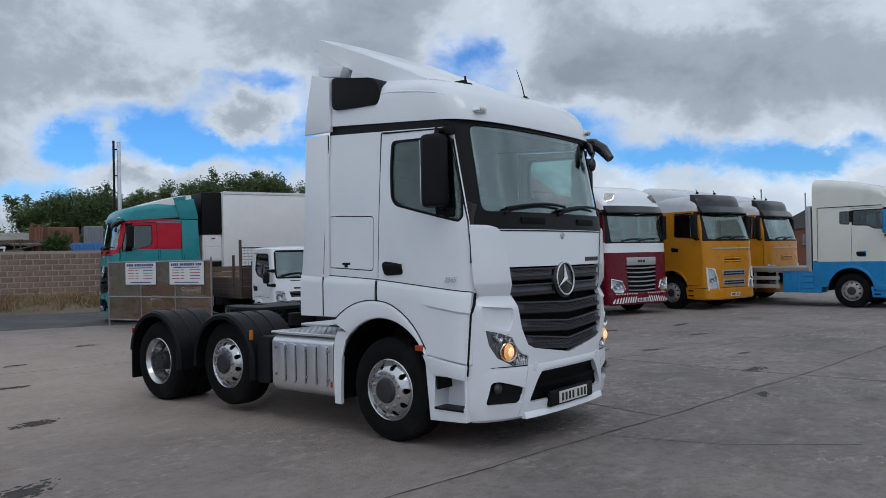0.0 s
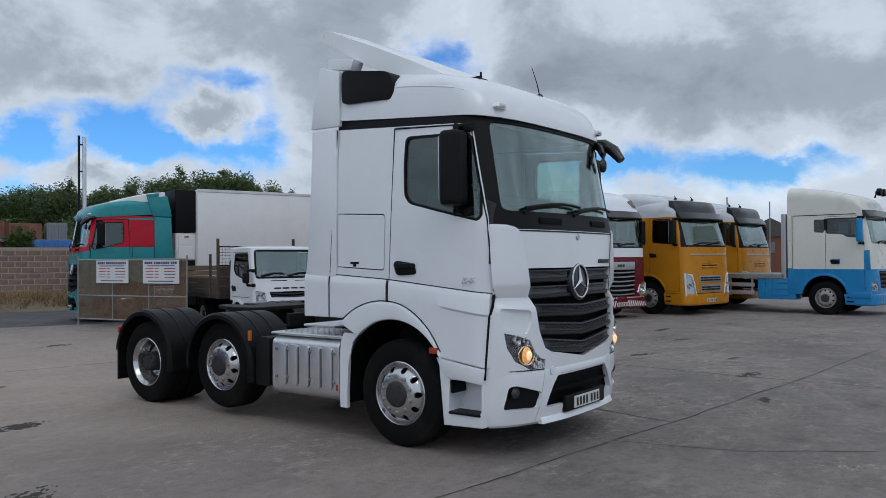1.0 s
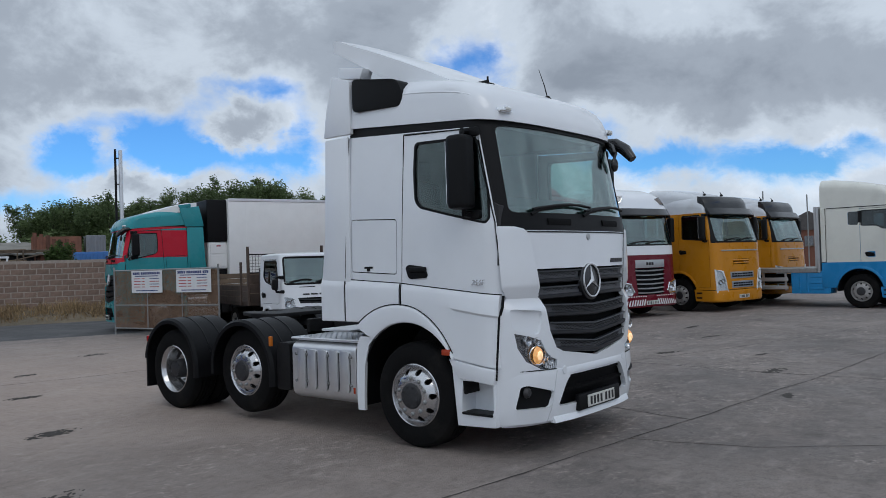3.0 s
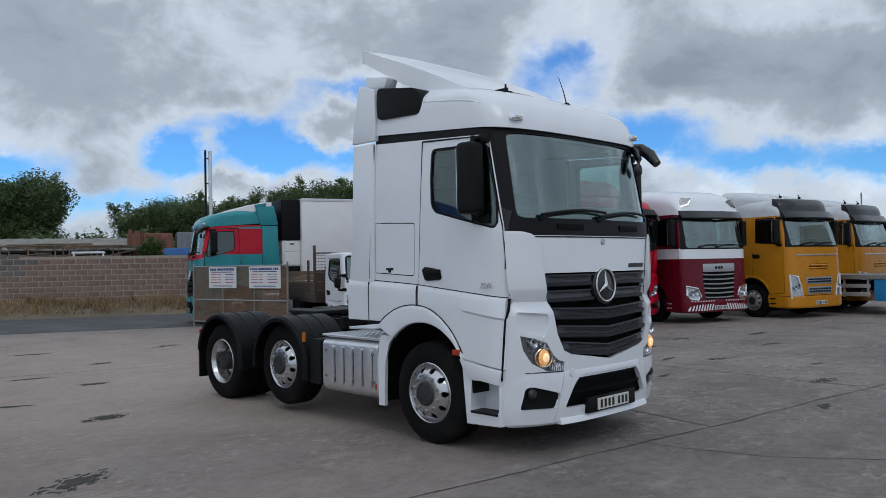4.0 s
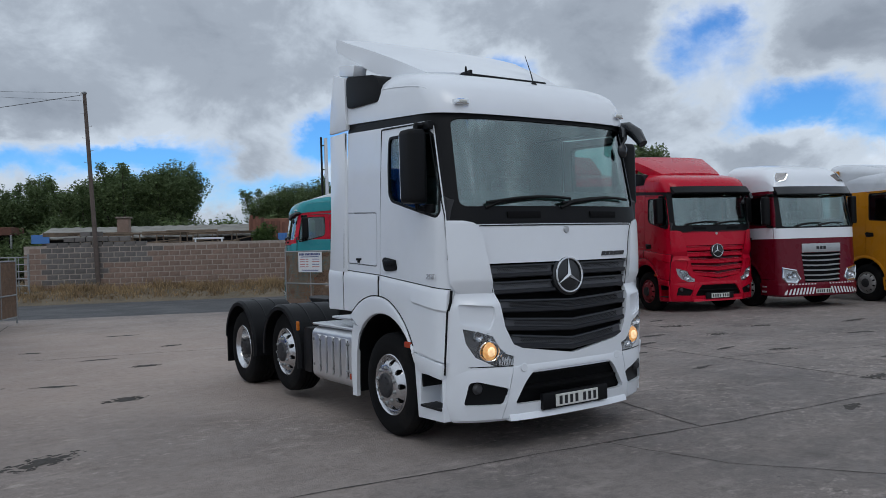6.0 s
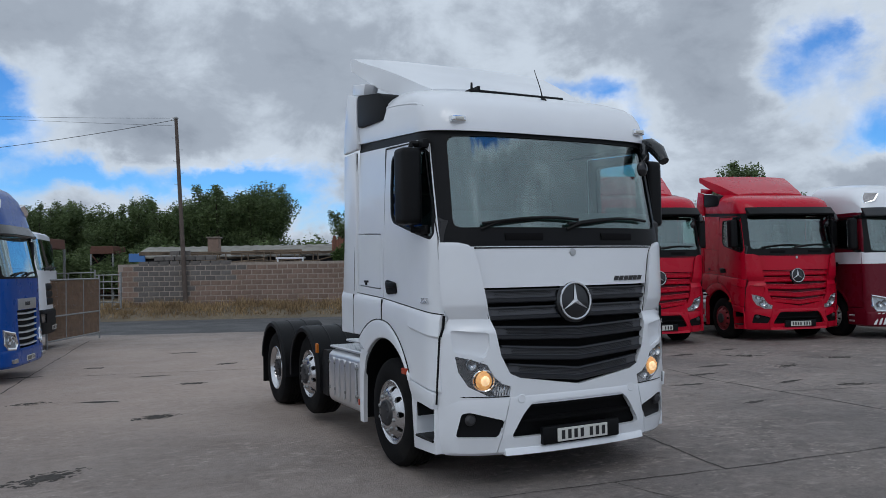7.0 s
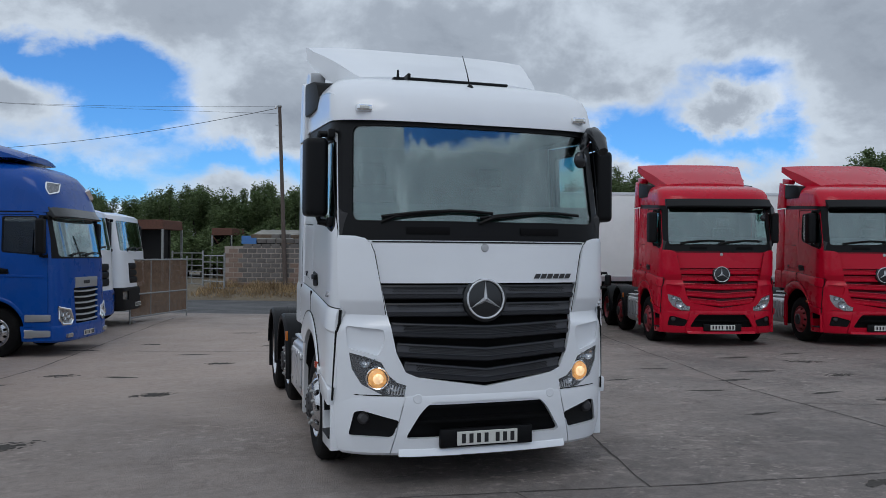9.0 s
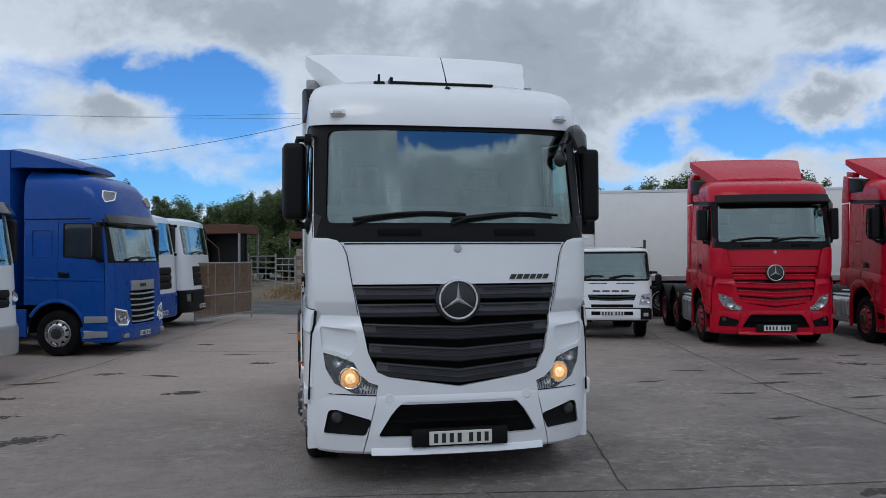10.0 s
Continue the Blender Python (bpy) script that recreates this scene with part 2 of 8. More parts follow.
M = {
    "white": material("white_paint", (0.80, 0.825, 0.86), rough=0.30, coat=0.60, vary=0.04, scale=2.0, bump=0.0003, bump_scale=2.5, dirt=0.05, rough_vary=0.05),
    "cream": paint("cream_paint", (0.72, 0.72, 0.66), 0.16),
    "red": paint("red_paint", (0.50, 0.004, 0.024), 0.06),
    "crimson": paint("crimson_paint", (0.13, 0.004, 0.014), 0.10),
    "yellow": paint("yellow_paint", (0.56, 0.225, 0.014), 0.10),
    "blue": paint("blue_paint", (0.006, 0.070, 0.33), 0.10),
    "sky_blue": paint("light_blue_paint", (0.020, 0.235, 0.52), 0.14),
    "teal": paint("teal_paint", (0.030, 0.27, 0.30), 0.16),
    "grey_roof": paint("grey_white_paint", (0.62, 0.64, 0.67), 0.22),
    "silver": material("silver_paint", (0.50, 0.51, 0.52), 0.35, 0.6, vary=0.08),
    "black": material("black_plastic", (0.0040, 0.0043, 0.0052), 0.48, vary=0.25, scale=5, bump=0.0006, bump_scale=160, specular=0.20),
    "black_gloss": material("black_gloss_plastic", (0.012, 0.013, 0.015), 0.22, coat=0.15, vary=0.2),
    "fender": material("fender_plastic", (0.007, 0.0075, 0.009), 0.45, vary=0.3, scale=4, bump=0.001, bump_scale=120, dirt=0.05, specular=0.14),
    "rubber": material("tyre_rubber", (0.0042, 0.0042, 0.0046), 0.85, vary=0.35, scale=8, bump=0.0015, bump_scale=60, dirt=0.12, specular=0.2),
    "alloy": material("polished_alloy", (0.60, 0.60, 0.61), 0.24, 0.92, vary=0.12, scale=5, dirt=0.10, rough_vary=0.04),
    "rim_white": material("grey_rim_paint", (0.42, 0.41, 0.40), 0.45, 0.3, vary=0.3, scale=9, dirt=0.6),
    "rim_red": material("red_rim_paint", (0.28, 0.02, 0.03), 0.45, 0.0, vary=0.3, scale=9, dirt=0.5),
    "hub": material("hub_cast_iron", (0.06, 0.06, 0.064), 0.55, 0.5, vary=0.3, scale=12, dirt=0.4),
    "aluminium": material("aluminium_sheet", (0.74, 0.75, 0.77), 0.33, 0.80, vary=0.12, scale=5, bump=0.0002, bump_scale=40, dirt=0.12),
    "chrome": material("chrome", (0.80, 0.81, 0.82), 0.08, 1.0, vary=0.03),
    "steel": material("galvanised_steel", (0.36, 0.37, 0.37), 0.5, 0.7, vary=0.25, scale=12, dirt=0.35),
    "old_board": material("old_board", (0.050, 0.036, 0.030), 0.85, vary=0.5, scale=6, bump=0.001, second=(0.085, 0.058, 0.045), random_tone=0.2),
    "rust": material("rusty_steel", (0.15, 0.062, 0.045), 0.85, 0.1, vary=0.5, scale=10, bump=0.001, second=(0.09, 0.045, 0.03)),
    "wire": material("rusty_wire", (0.27, 0.17, 0.11), 0.8, 0.2, vary=0.4, scale=6),
    "chassis": material("chassis_paint", (0.008, 0.008, 0.009), 0.6, vary=0.3, scale=5, dirt=0.15, specular=0.3),
    "interior": material("cab_trim", (0.11, 0.107, 0.10), 0.8, vary=0.2, scale=6, bump=0.001),
    "dash": material("dashboard_plastic", (0.030, 0.030, 0.032), 0.6, vary=0.2, bump=0.0008, bump_scale=200),
    "fabric": material("seat_fabric", (0.05, 0.05, 0.055), 0.9, vary=0.3, scale=20, bump=0.002, bump_scale=150),
    "grille_grey": material("grille_plastic", (0.020, 0.022, 0.027), 0.40, vary=0.2, scale=6, bump=0.0006, bump_scale=160),
    "grille_mesh_grey": material("grille_mesh_plastic", (0.075, 0.078, 0.088), 0.42, vary=0.2, scale=8),
    "badge_silver": material("badge_silver", (0.74, 0.75, 0.77), 0.22, 0.55, vary=0.1, scale=20),
    "mesh_black": material("grille_mesh", (0.003, 0.003, 0.0035), 0.7, vary=0.2, specular=0.15),
    "plate": material("plate_white", (0.66, 0.66, 0.62), 0.4, vary=0.1, scale=20),
    "ink": material("ink_black", (0.012, 0.012, 0.014), 0.5, vary=0.1),
    "ink_blue": material("ink_blue", (0.05, 0.07, 0.20), 0.6, vary=0.1),
    "ink_red": material("ink_red", (0.42, 0.05, 0.05), 0.6, vary=0.1),
    "board": material("sign_board", (0.74, 0.75, 0.76), 0.5, vary=0.08, scale=4, dirt=0.12),
    "reflector": material("lamp_reflector", (0.62, 0.63, 0.65), 0.18, 0.9, vary=0.4, scale=30, bump=0.004, bump_scale=45),
    "lamp_bright": material("lamp_silver", (0.66, 0.67, 0.69), 0.30, 0.6, vary=0.4, scale=25, bump=0.003, bump_scale=40),
    "lamp_dark": material("lamp_housing", (0.26, 0.265, 0.28), 0.25, 0.8, vary=0.3, scale=15),
    "lamp_lens": glass_material("lamp_lens", (0.95, 0.96, 0.97), 0.05),
    "lit": glow_material("lit_lamp", (0.80, 0.40, 0.14), 0.55),
    "lit_core": glow_material("lit_bulb", (1.0, 0.66, 0.36), 0.95),
    "amber": glow_material("amber_lens", (0.50, 0.14, 0.015), 0.03),
    "orange_red": glow_material("side_marker_lens", (0.38, 0.045, 0.015), 0.02),
    "red_lens": material("red_lens", (0.45, 0.02, 0.02), 0.15, coat=0.8, vary=0.1),
    "glass": glass_material("windscreen_glass", (0.70, 0.86, 0.83), 0.15),
    "glass_dark": glass_material("side_window_glass", (0.36, 0.43, 0.45), 0.08),
    "glass_side": glass_material("clear_side_glass", (0.60, 0.74, 0.73), 0.08),
    "box_white": paint("trailer_panel", (0.84, 0.84, 0.83), 0.06, 0.4),
    "timber": material("weathered_timber", (0.20, 0.145, 0.10), 0.85, vary=0.5, scale=3, bump=0.003, bump_scale=25, second=(0.10, 0.075, 0.055), random_tone=0.2),
    "pole_wood": material("pole_wood", (0.13, 0.10, 0.085), 0.9, vary=0.4, scale=4, bump=0.003, bump_scale=30),
    "block": material("concrete_block", (0.275, 0.190, 0.150), 0.92, vary=0.30, scale=5, bump=0.006, bump_scale=45, random_tone=0.13, dirt=0.35),
    "block_dark": material("dark_block", (0.175, 0.160, 0.150), 0.92, vary=0.3, scale=5, bump=0.006, bump_scale=45, random_tone=0.16, dirt=0.3),
    "mortar": material("mortar", (0.40, 0.34, 0.295), 0.95, vary=0.3, scale=6, bump=0.004, bump_scale=60),
    "brick_wall": material("house_brick", (0.22, 0.09, 0.06), 0.9, vary=0.3, scale=8, bump=0.003),
    "render": material("old_render", (0.24, 0.20, 0.165), 0.92, vary=0.4, scale=1.2, bump=0.004, dirt=0.5),
    "roof_sheet": material("roof_sheet", (0.29, 0.285, 0.25), 0.85, vary=0.4, scale=1.5, second=(0.16, 0.15, 0.135), dirt=0.4),
    "slate": material("slate_roof", (0.11, 0.10, 0.10), 0.8, vary=0.3, scale=4),
    "brown_sheet": material("brown_sheet", (0.20, 0.085, 0.055), 0.8, vary=0.4, scale=2, random_tone=0.3),
    "container_blue": paint("container_blue", (0.08, 0.21, 0.50), 0.3, 0.5),
    "container_grey": paint("container_grey", (0.22, 0.23, 0.25), 0.3, 0.5),
    "bark": material("bark", (0.075, 0.06, 0.045), 0.95, vary=0.4, scale=6, bump=0.01, bump_scale=20),
    "leaf": material("tree_leaf", (0.150, 0.200, 0.084), 0.6, vary=0.3, scale=0.6, second=(0.100, 0.145, 0.064), random_tone=0.40, specular=0.3),
    "bush_leaf": material("bush_leaf", (0.075, 0.125, 0.035), 0.6, vary=0.3, scale=1.0, random_tone=0.4, specular=0.3),
    "dry_grass": material("dry_grass", (0.42, 0.300, 0.165), 0.9, vary=0.5, scale=0.9, second=(0.17, 0.115, 0.065), random_tone=0.45),
    "cable": material("cable", (0.03, 0.03, 0.03), 0.7),
}


def ground_material(name, a, b, stain, scale, bump, marks, dusty=False):
    """Worn hardstanding: broad tone, blotches, fine grit and pitted relief."""
    m = bpy.data.materials.new(name)
    m.use_nodes = True
    nt = m.node_tree
    N, L = nt.nodes.new, nt.links.new
    p = nt.nodes["Principled BSDF"]
    tc = N("ShaderNodeTexCoord")

    def noise_node(s, detail, rough=0.6, stretch=(1, 1, 1), turn=0.0):
        mp = N("ShaderNodeMapping")
        mp.inputs["Scale"].default_value = stretch
        mp.inputs["Rotation"].default_value = (0, 0, radians(turn))
        L(tc.outputs["Object"], mp.inputs["Vector"])
        n = N("ShaderNodeTexNoise")
        n.inputs["Scale"].default_value = s
        n.inputs["Detail"].default_value = detail
        n.inputs["Roughness"].default_value = rough
        L(mp.outputs[0], n.inputs["Vector"])
        return n.outputs["Fac"]

    def span(v, lo, hi, to_lo=0.0, to_hi=1.0):
        r = N("ShaderNodeMapRange")
        r.inputs["From Min"].default_value, r.inputs["From Max"].default_value = lo, hi
        r.inputs["To Min"].default_value, r.inputs["To Max"].default_value = to_lo, to_hi
        L(v, r.inputs["Value"])
        return r.outputs[0]

    def blend(f, c1, c2):
        x = N("ShaderNodeMix")
        x.data_type = "RGBA"
        L(f, x.inputs[0])
        for i, c in ((6, c1), (7, c2)):
            if isinstance(c, tuple):
                x.inputs[i].default_value = (*c, 1)
            else:
                L(c, x.inputs[i])
        return x.outputs[2]

    col = blend(span(noise_node(scale, 7), 0.36, 0.64), a, b)
    col = blend(span(noise_node(scale * 2.6, 9, 0.7), 0.50, 0.70, 0, 0.60), col, stain)
    col = blend(span(noise_node(scale * 0.9, 6, 0.65, (1, 3.5, 1), 20), 0.60, 0.74, 0, 0.35 * marks), col, stain)
    col = blend(span(noise_node(scale * 1.6, 8, 0.75, (1.0, 0.6, 1), -12), 0.60, 0.70, 0, 0.30 * marks), col, tuple(min(1, c * 1.55) for c in a))
    col = blend(span(noise_node(7.0, 6, 0.75), 0.46, 0.66, 0, 0.40), col, stain)
    col = blend(span(noise_node(16.0, 5, 0.75), 0.56, 0.72, 0, 0.45), col, tuple(min(1, c * 1.5) for c in a))
    grit = noise_node(60, 4, 0.8)
    col = blend(span(grit, 0.42, 0.68, 0, 0.42), col, stain)
    if dusty:
        # scuffed pale streaks and small dark flecks
        col = blend(span(noise_node(1.7, 8, 0.72, (0.75, 1.6, 1), -20), 0.55, 0.68, 0, 0.55), col, tuple(min(1, c * 1.35) for c in a))
        col = blend(span(noise_node(2.3, 9, 0.8, (0.8, 1.5, 1), -14), 0.62, 0.68, 0, 0.80), col, tuple(c * 0.5 for c in stain))
        col = blend(span(noise_node(0.16, 5, 0.6), 0.48, 0.66, 0, 0.18), col, stain)
        # worn-off skin: pale broken scuffs in patches, and dark pits
        patch = span(noise_node(0.55, 5, 0.6), 0.46, 0.60)
        for size, stretch, turn, tone, amount in ((5.0, (0.8, 1.25, 1), -24, 1.55, 0.75), (12.0, (0.85, 1.15, 1), 35, 1.6, 0.75), (7.0, (0.8, 1.3, 1), -10, 0.30, 0.80)):
            f = N("ShaderNodeMath")
            f.operation = "MULTIPLY"
            L(span(noise_node(size, 6, 0.72, stretch, turn), 0.56, 0.66, 0, amount), f.inputs[0])
            L(patch, f.inputs[1])
            col = blend(f.outputs[0], col, tuple(min(1, c * tone) for c in a))
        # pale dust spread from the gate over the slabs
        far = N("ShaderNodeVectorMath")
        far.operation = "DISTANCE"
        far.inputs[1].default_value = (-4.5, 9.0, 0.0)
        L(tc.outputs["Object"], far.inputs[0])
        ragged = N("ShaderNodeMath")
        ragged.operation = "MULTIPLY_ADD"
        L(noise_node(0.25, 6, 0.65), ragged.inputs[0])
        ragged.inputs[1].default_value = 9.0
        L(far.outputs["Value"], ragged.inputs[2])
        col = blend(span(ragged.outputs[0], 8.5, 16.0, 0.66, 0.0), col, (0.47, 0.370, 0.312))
        col = blend(span(noise_node(9.0, 6, 0.75), 0.50, 0.72, 0, 0.35), col, stain)
    L(col, p.inputs["Base Color"])
    L(span(noise_node(scale * 3, 5), 0.3, 0.7, 0.55, 0.85), p.inputs["Roughness"])
    p.inputs["Specular IOR Level"].default_value = 0.35
    bp = N("ShaderNodeBump")
    bp.inputs["Distance"].default_value = bump
    L(noise_node(22, 8, 0.75), bp.inputs["Height"])
    L(bp.outputs[0], p.inputs["Normal"])
    return m




def leafy(m, share_through):
    """Lets part of the light through the leaves."""
    nt = m.node_tree
    b, out = nt.nodes["Principled BSDF"], nt.nodes["Material Output"]
    tr, mx = nt.nodes.new("ShaderNodeBsdfTranslucent"), nt.nodes.new("ShaderNodeMixShader")
    nt.links.new(b.inputs["Base Color"].links[0].from_socket, tr.inputs["Color"])
    mx.inputs[0].default_value = share_through
    nt.links.new(b.outputs[0], mx.inputs[1])
    nt.links.new(tr.outputs[0], mx.inputs[2])
    nt.links.new(mx.outputs[0], out.inputs["Surface"])


leafy(M["leaf"], 0.4)
leafy(M["bush_leaf"], 0.4)
leafy(M["dry_grass"], 0.3)
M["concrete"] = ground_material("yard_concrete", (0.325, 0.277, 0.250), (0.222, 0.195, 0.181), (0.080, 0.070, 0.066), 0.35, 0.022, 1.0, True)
M["asphalt"] = ground_material("road_asphalt", (0.085, 0.085, 0.088), (0.066, 0.066, 0.069), (0.042, 0.042, 0.043), 0.25, 0.010, 0.5)
M["earth"] = ground_material("dry_earth", (0.20, 0.155, 0.10), (0.135, 0.105, 0.07), (0.08, 0.07, 0.05), 0.5, 0.03, 0.6)
M["joint"] = material("joint_filler", (0.075, 0.066, 0.060), 0.95, vary=0.4, scale=3, bump=0.004)
M["debris"] = material("oily_debris", (0.060, 0.052, 0.045), 0.9, vary=0.4, scale=9, bump=0.004)

# ---------------------------------------------------------------- mesh tools
def merge(bm, other, m=None):
    """Adds another bmesh to bm and frees it."""
    made = [bm.verts.new(m @ v.co if m else v.co) for v in other.verts]
    other.verts.index_update()
    for f in other.faces:
        g = bm.faces.new([made[v.index] for v in f.verts])
        g.material_index = f.material_index
    other.free()
    return bm


def bevelled(tmp, width, seg=2):
    if width > 0:
        bmesh.ops.bevel(tmp, geom=list(tmp.edges), offset=width, segments=seg, profile=0.6, affect="EDGES", clamp_overlap=True)
    return tmp


def add_box(bm, lo, hi, bevel=0.0, seg=2, m=None):
    t = bmesh.new()
    bmesh.ops.create_cube(t, size=1)
    for v in t.verts:
        v.co = Vector([(lo[i] + hi[i]) / 2 + v.co[i] * (hi[i] - lo[i]) for i in range(3)])
    return merge(bm, bevelled(t, bevel, seg), m)


def lift(axis, u, v, w):
    return Vector((w, u, v)) if axis == "x" else Vector((u, w, v)) if axis == "y" else Vector((u, v, w))


def add_prism(bm, poly, axis, a, b, bevel=0.0, seg=2, m=None):
    """A flat outline drawn in the plane across axis, extruded from a to b."""
    t = bmesh.new()
    lo = [t.verts.new(lift(axis, u, v, a)) for u, v in poly]
    hi = [t.verts.new(lift(axis, u, v, b)) for u, v in poly]
    n = len(poly)
    t.faces.new(lo)
    t.faces.new(hi)
    for i in range(n):
        t.faces.new((lo[i], lo[(i + 1) % n], hi[(i + 1) % n], hi[i]))
    bmesh.ops.recalc_face_normals(t, faces=t.faces)
    return merge(bm, bevelled(t, bevel, seg), m)


def rounded(poly, r, seg=4):
    """The outline with its corners rounded."""
    out, n = [], len(poly)
    for i in range(n):
        p, a, b = Vector(poly[i]), Vector(poly[i - 1]), Vector(poly[(i + 1) % n])
        da, db = (a - p), (b - p)
        k = min(r, da.length * 0.45, db.length * 0.45)
        s, e = p + da.normalized() * k, p + db.normalized() * k
        for j in range(seg + 1):
            t = j / seg
            out.append(tuple((1 - t) ** 2 * s + 2 * t * (1 - t) * p + t * t * e))
    return out


def inset(poly, d):
    """The outline moved inwards by d (outwards if negative)."""
    n = len(poly)
    area = sum(poly[i][0] * poly[(i + 1) % n][1] - poly[(i + 1) % n][0] * poly[i][1] for i in range(n))
    s = 1 if area > 0 else -1
    out = []
    for i in range(n):
        p, a, b = Vector(poly[i]), Vector(poly[i - 1]), Vector(poly[(i + 1) % n])
        e1, e2 = (p - a).normalized(), (b - p).normalized()
        n1, n2 = Vector((-e1.y, e1.x)) * s, Vector((-e2.y, e2.x)) * s
        k = n1 + n2
        k = k / max(0.35, k.length_squared / 2)
        out.append(tuple(p + k * d))
    return out


def add_cyl(bm, p0, p1, r0, r1=None, seg=16, bevel=0.0):
    p0, p1 = Vector(p0), Vector(p1)
    t = bmesh.new()
    bmesh.ops.create_cone(t, cap_ends=True, segments=seg, radius1=r0, radius2=r0 if r1 is None else r1, depth=(p1 - p0).length)
    if bevel:
        bmesh.ops.bevel(t, geom=[e for e in t.edges if any(len(f.verts) > 4 for f in e.link_faces)], offset=bevel, segments=2, profile=0.6, affect="EDGES")
    q = (p1 - p0).to_track_quat("Z", "Y").to_matrix().to_4x4()
    return merge(bm, t, Matrix.Translation((p0 + p1) / 2) @ q)


def add_tube(bm, pts, r, seg=8, closed=False):
    """A round bar along a line of points; r may be a list."""
    pts = [Vector(p) for p in pts]
    n = len(pts)
    rings = []
    for i, p in enumerate(pts):
        if closed:
            d = (pts[(i + 1) % n] - pts[i - 1])
        else:
            d = pts[min(i + 1, n - 1)] - pts[max(i - 1, 0)]
        d = d.normalized()
        up = Vector((0, 0, 1)) if abs(d.z) < 0.9 else Vector((0, 1, 0))
        a = d.cross(up).normalized()
        b = a.cross(d)
        rr = r[i] if isinstance(r, (list, tuple)) else r
        rings.append([bm.verts.new(p + (a * math.cos(2 * math.pi * k / seg) + b * math.sin(2 * math.pi * k / seg)) * rr) for k in range(seg)])
    for i in range(n if closed else n - 1):
        A, C = rings[i], rings[(i + 1) % n]
        for k in range(seg):
            bm.faces.new((A[k], A[(k + 1) % seg], C[(k + 1) % seg], C[k]))
    if not closed:
        bm.faces.new(rings[0][::-1])
        bm.faces.new(rings[-1])
    return bm


def add_lathe(bm, profile, seg=32, closed=False, m=None):
    """Turns (radius, x) points round the X axis."""
    t = bmesh.new()
    rings = []
    for r, x in profile:
        if r < 1e-5:
            rings.append([t.verts.new((x, 0, 0))])
        else:
            rings.append([t.verts.new((x, r * math.cos(2 * math.pi * k / seg), r * math.sin(2 * math.pi * k / seg))) for k in range(seg)])
    pairs = list(zip(rings, rings[1:])) + ([(rings[-1], rings[0])] if closed else [])
    for A, C in pairs:
        for k in range(seg):
            j = (k + 1) % seg
            vs = [A[k % len(A)], A[j % len(A)], C[j % len(C)], C[k % len(C)]]
            vs = list(dict.fromkeys(vs))
            if len(vs) > 2:
                t.faces.new(vs)
    bmesh.ops.recalc_face_normals(t, faces=t.faces)
    return merge(bm, t, m)


def add_loft(bm, rings, mats=None, caps=True, m=None):
    """A solid through closed rings that have the same number of points."""
    t = bmesh.new()
    vs = [[t.verts.new(p) for p in r] for r in rings]
    n = len(rings[0])
    for i in range(len(vs) - 1):
        for k in range(n):
            f = t.faces.new((vs[i][k], vs[i][(k + 1) % n], vs[i + 1][(k + 1) % n], vs[i + 1][k]))
            f.material_index = mats[i] if mats else 0
    if caps:
        f = t.faces.new(vs[0][::-1])
        f.material_index = mats[0] if mats else 0
        f = t.faces.new(vs[-1])
        f.material_index = mats[-2] if mats and len(mats) > 1 else 0
    bmesh.ops.recalc_face_normals(t, faces=t.faces)
    return merge(bm, t, m)


def add_sweep(bm, xs, fy, fz, profile):
    """Sweeps a closed (y, z) profile along a line that runs in x."""
    return add_loft(bm, [[(x, fy(x) + dy, fz(x) + dz) for dy, dz in profile] for x in xs])


def add_ball(bm, c, r, seg=12, squash=(1, 1, 1)):
    t = bmesh.new()
    bmesh.ops.create_uvsphere(t, u_segments=seg, v_segments=max(6, seg // 2), radius=r)
    return merge(bm, t, Matrix.Translation(c) @ Matrix.Diagonal((*squash, 1)))


def to_mesh(name, bm, mats, angle=32):
    me = bpy.data.meshes.new(name)
    bm.to_mesh(me)
    bm.free()
    return dress(me, mats, angle)


def dress(me, mats, angle=32):
    slots = [f.material_index for f in me.polygons]
    me.materials.clear()
    for m in (mats if isinstance(mats, (list, tuple)) else [mats]):
        me.materials.append(M[m] if isinstance(m, str) else m)
    if any(slots):
        me.polygons.foreach_set("material_index", slots)
    me.shade_smooth()
    me.set_sharp_from_angle(angle=radians(angle))
    return me


def part(name, bm, mats, parent, label="", at=None, angle=32):
    """Links a bmesh, or a finished mesh, as one mesh object under a thing or a part."""
    me = to_mesh(name, bm, mats, angle) if isinstance(bm, bmesh.types.BMesh) else bm
    ob = new(name, me)
    ob.parent = parent
    if at is not None:
        ob.matrix_basis = at
    if label:
        tagged(ob, label=label)
    return ob


def mpart(name, me, parent, label="", at=None):
    """The same for a finished mesh."""
    return part(name, me, None, parent, label, at)


def thing(name, m, label, category, group="", kind=""):
    """An empty at a thing's base, for its parts."""
    ob = new(name)
    ob.empty_display_size = 0.2
    ob.matrix_basis = m
    return tagged(ob, label, category, group, kind)


def solo(name, bm, mats, label, category, m=None, group="", kind="", angle=32):
    """A thing that is one mesh."""
    ob = new(name, to_mesh(name, bm, mats, angle))
    if m is not None:
        ob.matrix_basis = m
    return tagged(ob, label, category, group, kind)


